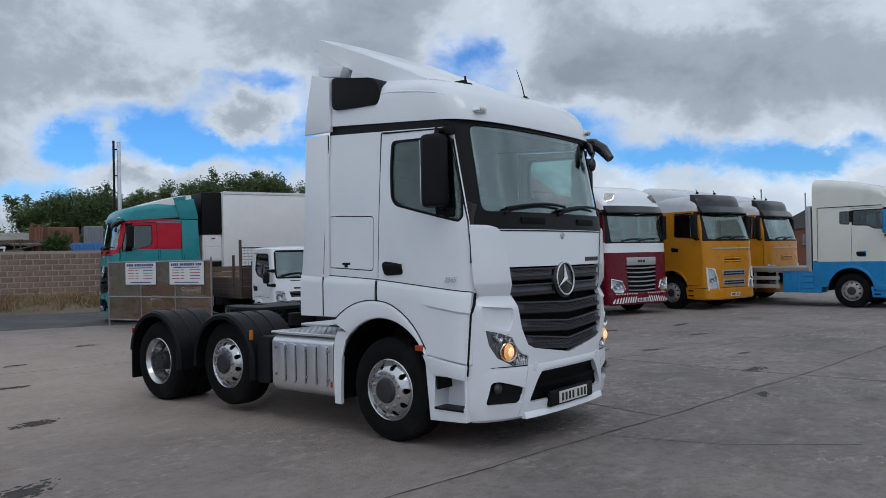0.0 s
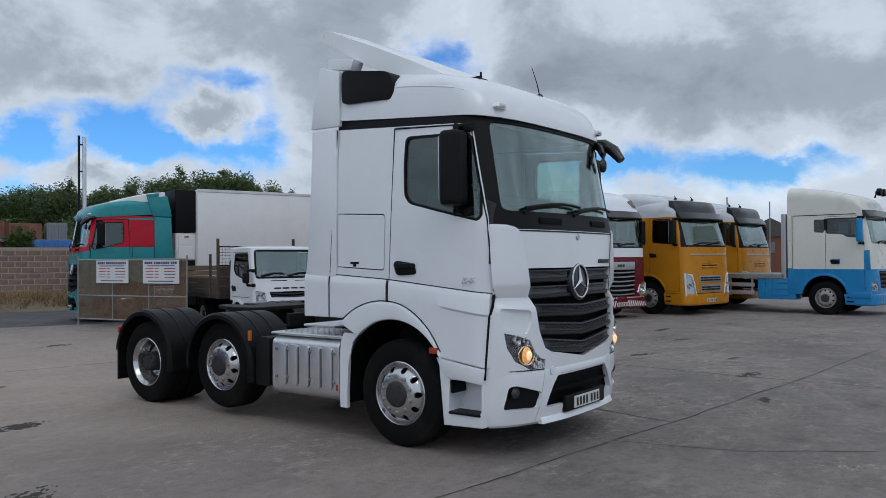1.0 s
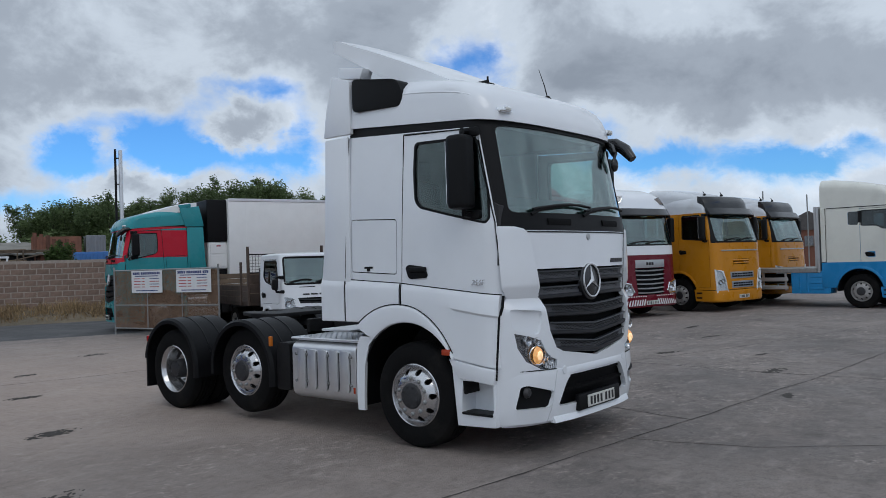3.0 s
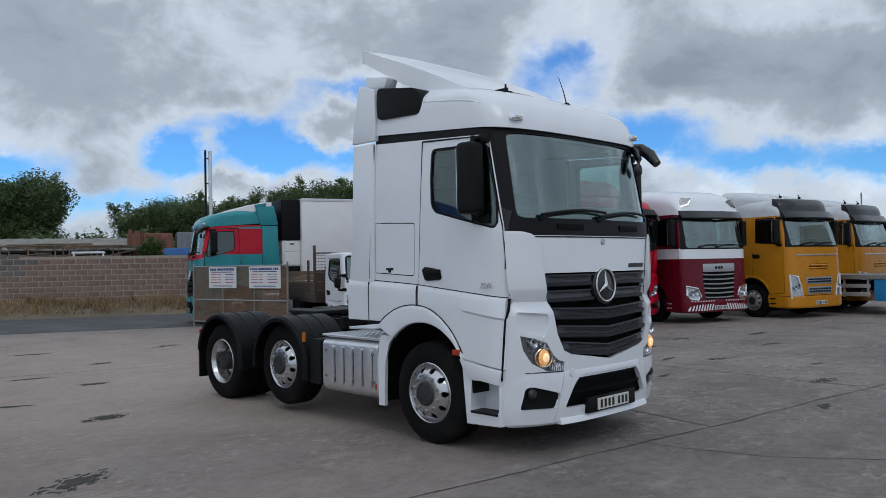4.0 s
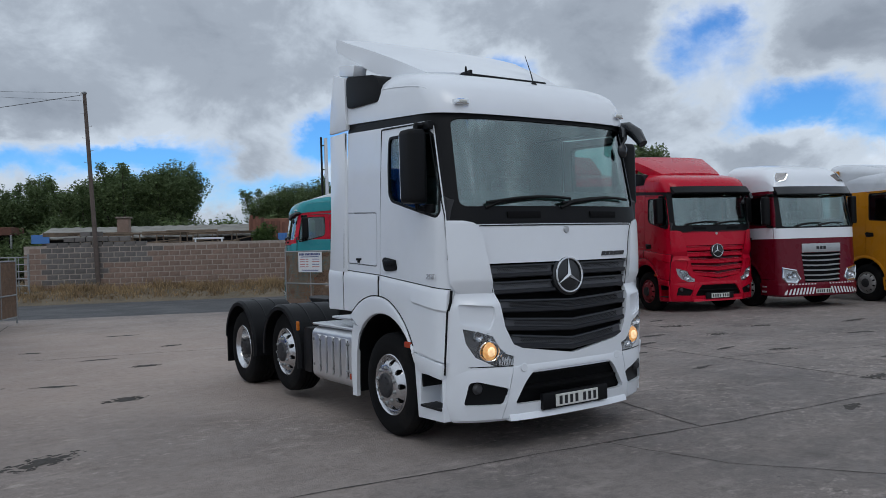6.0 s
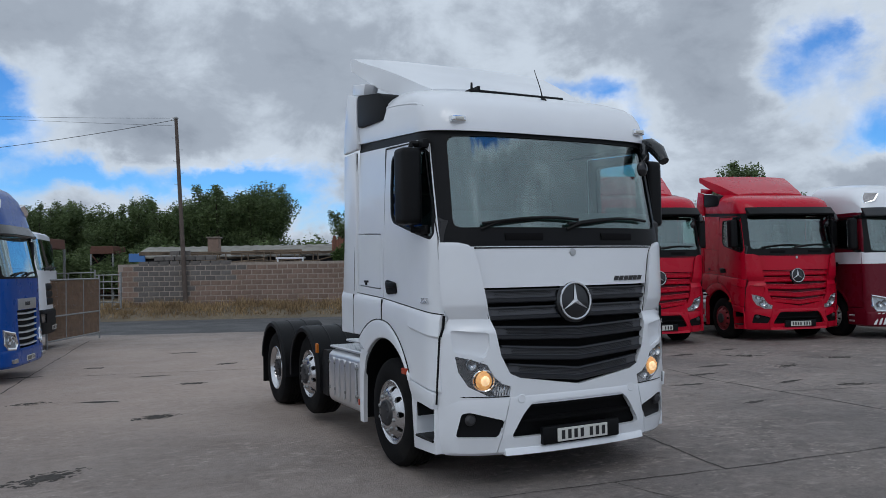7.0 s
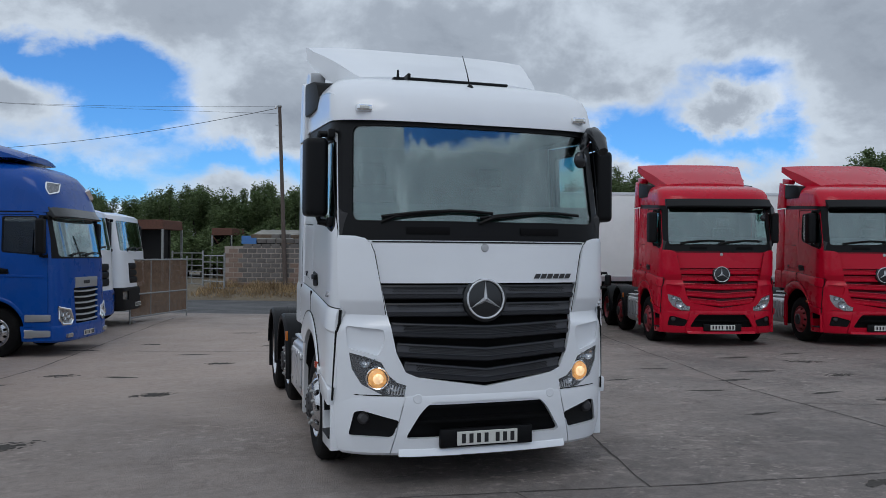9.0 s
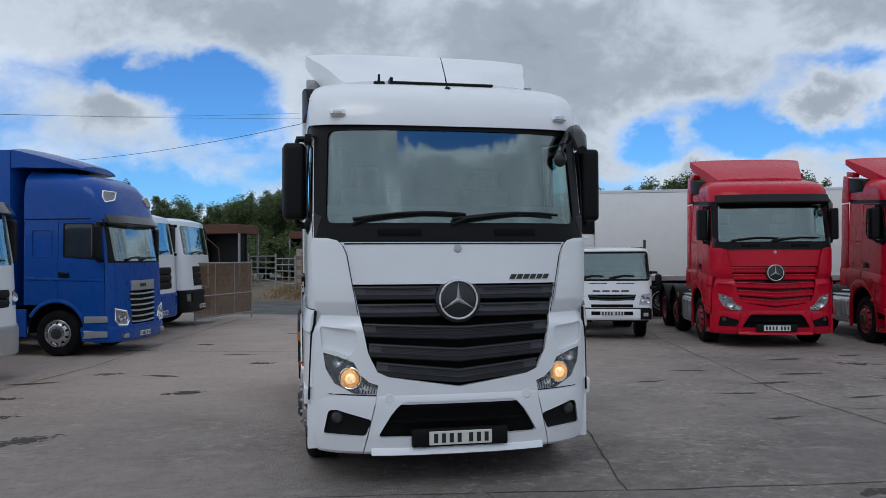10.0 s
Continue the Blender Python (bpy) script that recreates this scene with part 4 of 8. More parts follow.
def fender_arc(truck, side, cy, cz, r, x0, x1, a0, a1, mat="fender", flap=None, drop=None):
    """A curved mudguard between two angles (degrees from the rear, over the top, to the front), with a rolled lip on its outer edge."""
    bm = bmesh.new()
    lo, hi = sorted((side * x0, side * x1))
    steps = 20
    outer = lo if side < 0 else hi
    rings = []
    for k in range(steps + 1):
        a = radians(a0 + (a1 - a0) * k / steps)
        c, s = math.cos(a), math.sin(a)
        r2 = r + 0.012
        prof = [(lo, r), (lo, r2), (hi, r2), (hi, r)] if side > 0 else [(lo, r), (lo, r2), (hi, r2), (hi, r)]
        # outer edge turned down
        if side < 0:
            prof = [(lo, r - 0.055), (lo - 0.012, r - 0.05), (lo - 0.012, r2 - 0.02), (lo + 0.02, r2 + 0.006), (hi, r2), (hi, r), (lo + 0.015, r)]
        else:
            prof = [(hi, r - 0.055), (hi + 0.012, r - 0.05), (hi + 0.012, r2 - 0.02), (hi - 0.02, r2 + 0.006), (lo, r2), (lo, r), (hi - 0.015, r)]
        rings.append([(x, cy + rr * c, cz + rr * s) for x, rr in prof])
    if drop:
        # straight skirts that hang from the front and rear ends
        rings.insert(0, [(x, y, z - drop[0]) for x, y, z in rings[0]])
        rings.append([(x, y, z - drop[1]) for x, y, z in rings[-1]])
    add_loft(bm, rings)
    # stiffening ribs
    for x in (lo + (hi - lo) * 0.33, lo + (hi - lo) * 0.66):
        pts = [(x, cy + (r + 0.014) * math.cos(radians(a0 + (a1 - a0) * k / steps)), cz + (r + 0.014) * math.sin(radians(a0 + (a1 - a0) * k / steps))) for k in range(steps + 1)]
        add_tube(bm, pts, 0.010, 5)
    ob = part("mudguard", bm, mat, truck, "black plastic mudguard")
    if flap:
        fy, fz = flap
        bm = add_box(bmesh.new(), (lo, fy - 0.006, fz), (hi, fy + 0.006, cz + 0.25), 0.004, 1)
        part("mud_flap", bm, "rubber", ob, "black rubber mud flap")
    return ob

# ---------------------------------------------------------------- three-axle tractor unit
TRACTOR_ROWS = [
    (0.68, 1.228, -1.270, 0.50, 2.6, 0), (0.95, 1.234, -1.278, 0.50, 2.6, 0), (1.27, 1.234, -1.278, 0.50, 2.6, 0), (1.305, 1.232, -1.276, 0.50, 2.6, 0), (1.325, 1.228, -1.266, 0.50, 2.6, 0),
    (1.395, 1.226, -1.222, 0.49, 2.65, 0), (1.525, 1.228, -1.228, 0.49, 2.65, 0), (1.66, 1.230, -1.232, 0.49, 2.65, 0),
    (2.00, 1.228, -1.215, 0.46, 2.9, 0), (2.15, 1.226, -1.198, 0.46, 2.9, 0), (2.35, 1.221, -1.160, 0.46, 2.9, 0), (2.55, 1.216, -1.122, 0.46, 2.9, 0), (2.75, 1.209, -1.085, 0.46, 2.9, 0), (2.95, 1.200, -1.045, 0.45, 2.9, 0), (3.06, 1.192, -1.020, 0.45, 2.9, 0)]
TRACTOR_DOOR = [(0.125, 1.00), (0.115, 1.56), (0.055, 2.975), (-0.71, 2.930), (-0.80, 2.88), (-0.965, 2.08), (-1.010, 1.44), (-0.930, 0.79), (-0.40, 0.885)]
TRACTOR_WINDOW = [(-0.100, 2.855), (-0.085, 2.60), (-0.095, 2.335), (-0.145, 2.270), (-0.48, 2.185), (-0.880, 2.090), (-0.905, 2.12), (-0.890, 2.39), (-0.805, 2.78), (-0.76, 2.835)]
TRACTOR_GRILLE = [(-0.86, 1.655), (-0.80, 1.37), (-0.745, 1.10), (-0.67, 0.945), (-0.58, 0.905), (0, 0.815), (0.58, 0.905), (0.67, 0.945), (0.745, 1.10), (0.80, 1.37), (0.86, 1.655)]
TRACTOR_LAMP = [(-1.10, 1.10), (-0.98, 1.07), (-0.86, 1.025), (-0.80, 0.92), (-0.74, 0.865), (-0.665, 0.84), (-0.685, 0.73), (-0.86, 0.77), (-1.01, 0.85), (-1.08, 0.97)]


# height, half width and front of the roof shell
ROOF_LINES = ((2.985, 1.206, -1.062), (3.045, 1.207, -1.055), (3.115, 1.205, -1.034), (3.200, 1.199, -0.996), (3.275, 1.184, -0.938), (3.330, 1.155, -0.855), (3.372, 1.105, -0.73), (3.408, 1.045, -0.53), (3.436, 0.99, -0.28), (3.454, 0.93, 0.02), (3.464, 0.84, 0.30))


def corner_x(y, w, yf, d, n):
    """Half width of a rounded front outline at y."""
    u = max(0.0, min(0.999, (yf + d - y) / d))
    return w * (1 - u ** n) ** (1 / n)


def side_x(y):
    return corner_x(y, 1.226, -1.245, 0.48, 2.7)


def roof_x(y, z):
    z0 = z - 0.072 * (y + 1.05)
    for a, b in zip(ROOF_LINES, ROOF_LINES[1:]):
        if a[0] <= z0 <= b[0]:
            t = (z0 - a[0]) / (b[0] - a[0])
            return corner_x(y, a[1] + (b[1] - a[1]) * t, a[2] + (b[2] - a[2]) * t, 0.42, 3.0)
    return 1.2


def crease_z(y):
    """Height of the long crease along the cab's side."""
    return 1.556 + (0.060 if y > 0.13 else 0.100) * (y - 0.13)


def arch_z(y):
    """Upper edge of the flare over the front wheel."""
    r = 0.81 - 0.05 * max(0.0, min(1.0, (-y - 0.1) / 0.4))
    return 0.537 + math.sqrt(max(0.0, r * r - (y - 0.16) ** 2))


def side_panel(truck, name, side, y0, y1, low, steps, body, ridge=False):
    """A lower side panel that swells out under the crease; low(y): its lower edge."""
    rings = []
    for j in range(steps + 1):
        y = y0 + (y1 - y0) * j / steps
        x, top, bot = side_x(y), crease_z(y) - 0.007, low(y)
        rz = 1.337 + (y + 0.43) * 0.14
        k = max(0.0, min(1.0, (-0.22 - y) / 0.35)) if ridge else 0.0
        hi, lo = min(rz, top - 0.09), min(rz - 0.022, top - 0.11)
        out = [(top, 0.004), (top - 0.012, 0.010), (top - 0.055, 0.024), (max(hi, bot + 0.03), 0.026 + 0.010 * k), (max(lo, bot + 0.02), 0.026 - 0.006 * k), (bot + 0.012, 0.026), (bot, 0.020)]
        rings.append([(side * (x + o), y, z) for z, o in out] + [(side * (x - 0.02), y, bot), (side * (x - 0.02), y, top)])
    return smooth_panels(part(name, add_loft(bmesh.new(), rings), body, truck))


def skin_line(truck, name, side, pts, r, off, mat="black"):
    """A dark joint line laid along the side skin through (y, z) points."""
    line = []
    for (ya, za), (yb, zb) in zip(pts, pts[1:]):
        n = max(1, int(math.hypot(yb - ya, zb - za) / 0.06))
        line += [(ya + (yb - ya) * j / n, za + (zb - za) * j / n) for j in range(n)]
    line.append(pts[-1])
    return part(name, add_tube(bmesh.new(), [(side * (side_x(y) + off - 0.016 * max(0.0, z - 1.9)), y, z) for y, z in line], r, 5), mat, truck)


def star_badge(truck, y, z, r, pitch):
    """A round badge: black dish, chrome ring and a three-pointed star."""
    m = Matrix.Translation((0, y, z)) @ pose(0, 0, 0, pitch, 0, 0)
    bm = add_lathe(bmesh.new(), [(0.0, 0.0), (r, 0.0), (r * 1.14, -0.010), (r * 1.18, -0.035), (r * 1.12, -0.06), (0.0, -0.06)], 40, m=m @ pose(0, 0, 0, 0, 0, -90))
    ob = part("badge", bm, "black_gloss", truck, "round badge with a chrome three-pointed star")
    bm = bmesh.new()
    add_tube(bm, [m @ Vector((r * 0.95 * math.sin(2 * math.pi * k / 40), -0.008, r * 0.95 * math.cos(2 * math.pi * k / 40))) for k in range(40)], r * 0.055, 8, True)
    t = bmesh.new()
    pts = []
    for k in range(6):
        a = math.pi * k / 3
        rr = r * 0.94 if k % 2 == 0 else r * 0.125
        pts.append((rr * math.sin(a), rr * math.cos(a)))
    ctr = t.verts.new((0, -0.034, 0))
    vs = [t.verts.new((u, -0.006, v)) for u, v in pts]
    for k in range(6):
        t.faces.new((ctr, vs[k], vs[(k + 1) % 6]))
    t.faces.new(vs[::-1])
    bmesh.ops.recalc_face_normals(t, faces=t.faces)
    merge(bm, t, m)
    part("star", bm, "badge_silver", ob, "chrome ring and star", angle=20)


def letter_bars(truck, name, text, x, y, z, size, mat, tilt=90, turn=0.0, depth=0.004, shear=0.25, label=""):
    """Raised letters in the built-in font."""
    cu = bpy.data.curves.new(name, "FONT")
    cu.body, cu.size, cu.extrude, cu.shear = text, size, depth, shear
    cu.resolution_u = 2
    ob = new("work_text", cu)
    dg = bpy.context.evaluated_depsgraph_get()
    me = bpy.data.meshes.new_from_object(ob.evaluated_get(dg))
    bpy.data.objects.remove(ob)
    me.materials.clear()
    me.materials.append(M[mat])
    return mpart(name, me, truck, label, at=pose(x, y, z, tilt, 0, turn))


def name_bars(truck, count, x0, x1, z, height, fy, mat, slant=0.0):
    """A maker's lettering as a row of plain raised bars on a front."""
    step = (x1 - x0) / count
    for j in range(count):
        a, b = x0 + j * step, x0 + (j + 0.78) * step
        pol = [(a, z), (b, z), (b + slant, z + height), (a + slant, z + height)]
        bm = add_loft(bmesh.new(), [[(u, fy(u, v), v) for u, v in pol], [(u, fy(u, v) + 0.012, v) for u, v in pol]])
        part("name_bar", bm, mat, truck)


def three_axle_tractor(m, body, label, grille_mat="black", visor=False, rim="alloy", sign_left=False, lit=False, detail=True, group="", fridge=False, band=None, lettering=True, lifted=0.07, low_spoiler=False):
    k = thing("tractor_unit", m, label, "lorry", group)
    mats = [body, "interior"] if band is None else [body, band, "interior"]
    rows = TRACTOR_ROWS
    if band:
        rows = [(*r[:5], 1 if 2.1 <= r[0] < 2.9 else 0) for r in TRACTOR_ROWS]
    spec = {"rows": rows, "rear": 0.83, "arch": (0.03, 0.56, 0.635), "under": (0.35, 1.17),
            "screen": [(-1.075, 2.16), (1.075, 2.16), (1.05, 2.95), (-1.05, 2.95)],
            "surround": [(0.85, 3.030), (0.85, 3.3), (-2.2, 3.3), (-2.2, 2.0), (-1.0, 2.0), (-0.975, 2.08), (-0.81, 2.89), (-0.72, 2.938)],
            "door": TRACTOR_DOOR, "windows": [TRACTOR_WINDOW], "seal": 0.022,
            "flaps": [[(0.785, 2.20), (0.800, 1.67), (0.165, 1.635), (0.150, 2.17)]],
            "front_cuts": [TRACTOR_GRILLE, TRACTOR_LAMP, mirrored(TRACTOR_LAMP)],
            "handles": [(-0.09, 1.66)], "side_glass": "glass_side"}
    if band:
        spec["surround_mat"] = band
    skin = Cab(rows, 0.83)
    spec["pockets"] = []
    for s in (-1, 1):
        pocket = rounded([(-s * u, v) for u, v in [(-1.13, 1.315), (-0.845, 1.285), (-0.835, 1.20), (-0.885, 1.075), (-0.98, 1.10), (-1.115, 1.135)]], 0.03)
        spec["pockets"].append([[(u, skin.front(u, v) - 0.2, v) for u, v in pocket], [(u * 0.995, skin.front(u, v) + (0.012 if v > 1.25 else 0.030), v) for u, v in pocket]])
    cab = build_cab(spec, k, mats)
    cab_interior(k, cab, 1.45, -1.15)
    # ---- roof
    rings = []
    for z, w, yf in ROOF_LINES:
        rings.append([(x, y, zz + 0.072 * (y + 1.05)) for x, y, zz in ring(z, w, yf, 0.42, 3.0, 0.84)])
    smooth_panels(part("roof", add_loft(bmesh.new(), rings), body, k))
    strip = Cab([(3.03, 1.188, -1.000, 0.42, 2.8, 0), (3.16, 1.184, -0.985, 0.42, 2.8, 0)], 0.83)
    part("roof_strip", dress(minus(strip.skin(0.0, 0.05), prism([(-3, 2), (-0.55, 2), (-0.55, 4), (-3, 4)], "x", -2, 2)), "black"), None, k, "black strip under the roof")
    if visor:
        xs = [-1.12 + 2.24 * j / 16 for j in range(17)]
        bm = add_sweep(bmesh.new(), xs, lambda x: -1.23 + 0.16 * (abs(x) / 1.12) ** 4, lambda x: 2.93, [(0.0, 0.0), (-0.05, 0.03), (-0.05, 0.045), (0.10, 0.20), (0.13, 0.20), (0.10, 0.06)])
        part("sun_visor", bm, "black", k, "smoked black sun visor")
    for s in (-1, 1):
        # marker lamps on the roof front
        bm = add_box(bmesh.new(), (s * 0.97 - 0.065, -1.000, 3.062), (s * 0.97 + 0.065, -0.86, 3.116), 0.015, 2)
        mk = part("marker_lamp", bm, "chrome", k, "small clear roof marker lamp")
        part("marker_lens", add_box(bmesh.new(), (s * 0.97 - 0.040, -1.008, 3.076), (s * 0.97 + 0.040, -0.98, 3.104), 0.006, 1), "plate", mk)
        # black side scoop
        out = rounded([(0.70, 3.60), (0.115, 3.515), (0.06, 3.36), (0.085, 3.250), (0.70, 3.268)], 0.06)
        bm = add_prism(bmesh.new(), out, "x", s * 1.02, s * 1.240, 0.03, 3)
        for v in bm.verts:
            if v.co.y < 0.2 and abs(v.co.x) > 1.1:
                v.co.x -= s * 0.06 * (0.2 - v.co.y) / 0.17
        if low_spoiler:
            bm.free()
        else:
            part("roof_scoop", bm, "black", k, "black plastic roof side scoop")
        # soft crease that runs forward from the scoop and turns down
        ridge = [(0.08, 3.362), (-0.15, 3.342), (-0.42, 3.305), (-0.60, 3.272), (-0.72, 3.235), (-0.79, 3.185)]
        part("roof_crease", add_tube(bmesh.new(), [(s * (roof_x(y, z) - 0.007), y, z) for y, z in ridge], [0.012, 0.013, 0.013, 0.012, 0.010, 0.005], 8), body, k)
        # rear wind deflectors
        more = 0.16 if low_spoiler else 0.0
        lower = [(0.80, 1.40), (1.232 + more, 1.40), (1.215 + more, 1.60), (1.155 + more, 2.11), (1.115 + more, 3.035), (0.785, 3.035)]
        bm = add_prism(bmesh.new(), lower, "x", s * 1.200, s * 1.238, 0.012, 2)
        part("side_deflector", bm, body, k)
        upper = [(0.74, 3.06), (1.135 + more, 3.06), (1.095 + more, 3.30), (1.00 + more, 3.68), (0.74 - more, 3.60)]
        bm = add_prism(bmesh.new(), upper, "x", s * 1.185, s * 1.238, 0.014, 2)
        add_prism(bm, [(0.62, 3.60), (0.93, 3.655), (0.93, 3.765), (0.57, 3.705)], "x", s * 1.05, s * 1.20, 0.012, 2)
        part("roof_side_deflector", bm, body, k)
    # roof spoiler on struts, or a low one that lies on the roof
    bm = bmesh.new()
    rings = []
    low = ((-0.35, 0.80, 3.50, 0.02), (0.0, 0.95, 3.60, 0.10), (0.45, 1.08, 3.72, 0.20), (0.85, 1.18, 3.80, 0.26), (1.10, 1.20, 3.82, 0.28))
    for y, w, zt, th in low if low_spoiler else ((-0.26, 0.86, 3.535, 0.06), (-0.16, 0.90, 3.585, 0.09), (0.05, 0.96, 3.690, 0.15), (0.22, 1.0, 3.770, 0.21), (0.45, 1.07, 3.875, 0.22), (0.75, 1.16, 4.000, 0.165), (0.90, 1.19, 4.070, 0.145), (0.965, 1.20, 4.085, 0.13), (0.99, 1.195, 4.065, 0.10)):
        q = []
        for j in range(13):
            u = -1 + 2 * j / 12
            q.append((w * u, y, zt - 0.035 * abs(u) ** 4))
        q += [(w, y, zt - 0.035 - th), (w * 0.9, y + 0.0, zt - th - 0.02), (-w * 0.9, y, zt - th - 0.02), (-w, y, zt - 0.035 - th)]
        rings.append(q)
    smooth_panels(part("roof_spoiler", add_loft(bm, rings), "box_white" if low_spoiler else body, k, "low white roof spoiler" if low_spoiler else ""))
    for s in (-1, 1):
        if low_spoiler:
            continue
        part("spoiler_strut", add_tube(bmesh.new(), [(s * 0.85, 0.34, 3.52), (s * 0.85, 0.275, 3.68)], 0.028, 8), "black", k)
    if detail:
        bm = add_box(bmesh.new(), (-0.46, -0.42, 3.475), (0.52, -0.375, 3.500), 0.008, 1)
        add_box(bm, (-0.46, 0.12, 3.535), (0.52, 0.16, 3.555), 0.008, 1)
        add_box(bm, (-0.46, -0.42, 3.475), (-0.43, 0.16, 3.535), 0.006, 1)
        part("roof_hatch", bm, "black", k, "black rim of a roof hatch")
        bm = add_lathe(bmesh.new(), [(0.0, 0.035), (0.02, 0.035), (0.045, 0.0), (0.05, -0.03), (0.0, -0.03)], 14, m=pose(0.0, -0.82, 3.335, 0, -90, 0))
        add_tube(bm, [(0.0, -0.82, 3.355), (-0.02, -0.80, 3.48), (-0.05, -0.76, 3.64)], [0.007, 0.005, 0.003], 5)
        part("aerial", bm, "black", k, "short black roof aerial")
        bm = add_box(bmesh.new(), (-0.62, -0.55, 3.425), (-0.52, -0.45, 3.465), 0.012, 2)
        add_cyl(bm, (-0.57, -0.50, 3.46), (-0.57, -0.50, 3.535), 0.014, 0.009, 8)
        part("roof_sensor", bm, "black", k)

    # ---- front
    def slope(x, z):
        return cab.front(x, z)

    # backing behind the slats; on red lorries a darker red paints the shaded gaps
    bm = add_loft(bmesh.new(), [[(u, slope(u, v) + 0.10, v) for u, v in inset(TRACTOR_GRILLE, -0.02)], [(u, slope(u, v) + 0.20, v) for u, v in inset(TRACTOR_GRILLE, -0.02)]])
    grille = part("grille", bm, "crimson" if grille_mat == "red" else "mesh_black", k, "five-slat grille")
    levels = [(1.635, 0.855, 0.0), (1.49, 0.815, 0.0), (1.335, 0.775, 0.03), (1.175, 0.735, 0.05), (1.025, 0.675, 0.07)]
    for z, hw, vee in levels:
        xs = [-hw + 2 * hw * j / 24 for j in range(25)]
        fz = lambda x, z=z, vee=vee, hw=hw: z - vee * (1 - abs(x) / hw)
        lower = 0.155
        bm = add_sweep(bmesh.new(), xs, lambda x, fz=fz: slope(x, fz(x)), fz, [(0.010, 0.002), (0.006, -0.008), (0.030, -0.014), (0.050, -0.016), (0.055, 0.0), (0.03, 0.006)])
        # lower blade of the slat, laid back
        add_sweep(bm, xs, lambda x, fz=fz: slope(x, fz(x)), fz, [(0.034, -0.066), (0.006, -0.076), (0.008, -0.100), (0.020, -0.110), (0.075, -0.100), (0.058, -0.066)])
        part("grille_slat", bm, grille_mat, grille)
        # perforated strip between the blades: a field of small hexagon studs
        if detail:
            bm = bmesh.new()
            hw2 = hw - 0.10
            step = 0.0215
            n = int(2 * hw2 / step)
            for row in range(4):
                zz = -0.021 - row * 0.0125
                for j in range(n):
                    x = -hw2 + (j + 0.5 * (row % 2)) * step
                    if z > 1.45 and abs(x) < 0.22:
                        continue
                    v = fz(x) + zz
                    y = slope(x, v) + 0.0285
                    c = [bm.verts.new((x + 0.0078 * math.cos(math.pi / 3 * q + 0.52), y, v + 0.0056 * math.sin(math.pi / 3 * q + 0.52))) for q in range(6)]
                    bm.faces.new(c)
            part("perforation", bm, "mesh_black", grille)["kind"] = "stuff"
            bm = bmesh.new()
            add_sweep(bm, xs, lambda x, fz=fz: slope(x, fz(x)), fz, [(0.030, -0.012), (0.030, -0.068), (0.052, -0.068), (0.052, -0.012)])
            part("grille_strip", bm, "grille_mesh_grey", grille)
        else:
            bm = bmesh.new()
            add_sweep(bm, xs, lambda x, fz=fz: slope(x, fz(x)), fz, [(0.030, -0.012), (0.030, -0.068), (0.052, -0.068), (0.052, -0.012)])
            part("grille_strip", bm, grille_mat, grille)
    star_badge(k, slope(0, 1.52) - 0.012, 1.525, 0.165, -3)
    part("hood_badge", add_lathe(bmesh.new(), [(0.0, 0.012), (0.028, 0.010), (0.034, 0.0), (0.0, -0.01)], 18, m=pose(0, slope(0, 1.945) - 0.002, 1.945, 0, 0, -90)), "silver", k)
    # corner air deflectors
    front_skin = Cab([(1.30, 1.226, -1.218, 0.50, 2.6, 0), (1.400, 1.232, -1.226, 0.50, 2.6, 0), (1.495, 1.246, -1.270, 0.50, 2.6, 0), (1.53, 1.248, -1.272, 0.50, 2.6, 0), (1.66, 1.246, -1.266, 0.49, 2.7, 0),
                      (2.00, 1.244, -1.247, 0.48, 2.8, 0), (2.04, 1.240, -1.236, 0.48, 2.8, 0), (2.2, 1.240, -1.19, 0.48, 2.8, 0)], 0.83)
    for s in (-1, 1):
        pol = [(-1.06, 2.035), (-0.985, 2.015), (-0.945, 1.975), (-0.918, 1.90), (-0.825, 1.395), (-1.40, 1.40), (-1.40, 2.05)]
        pol = [(-s * u, v) for u, v in pol]
        me = share(front_skin.skin(0.0, 0.035), prism(pol, "y", -3, -0.5))
        me = share(me, prism([(-1.015, 1.35), (-0.985, 2.1), (-3, 2.1), (-3, 1.35)], "x", -2, 2))
        smooth_panels(mpart("corner_deflector", dress(me, body), k))
    bm = bmesh.new()
    add_sweep(bm, [-0.93 + 1.86 * j / 16 for j in range(17)], lambda x: slope(x, 1.985), lambda x: 1.988, [(-0.004, 0.006), (-0.004, -0.006), (0.01, -0.006), (0.01, 0.006)])
    part("panel_gap", bm, "black", k)
    # wiper scuttle mouldings
    for x in (-0.48, 0.50):
        xs = [x - 0.18 + 0.36 * j / 6 for j in range(7)]
        bm = add_sweep(bmesh.new(), xs, lambda q: slope(q, 2.08), lambda q: 2.08, [(-0.008, -0.03), (-0.014, 0.0), (-0.008, 0.03), (0.02, 0.03), (0.02, -0.03)])
        part("scuttle_vent", bm, "mesh_black", k)
    add_wipers(k, cab, 2.175, (-0.86, -0.04), 0.93)

    # ---- bumper
    bump = Cab([(0.275, 1.185, -1.225, 0.51, 2.6, 0), (0.30, 1.200, -1.255, 0.52, 2.6, 0), (0.44, 1.222, -1.280, 0.52, 2.6, 0), (0.66, 1.228, -1.282, 0.52, 2.6, 0), (0.74, 1.228, -1.280, 0.52, 2.6, 0), (0.765, 1.222, -1.268, 0.51, 2.6, 0)], -0.40)
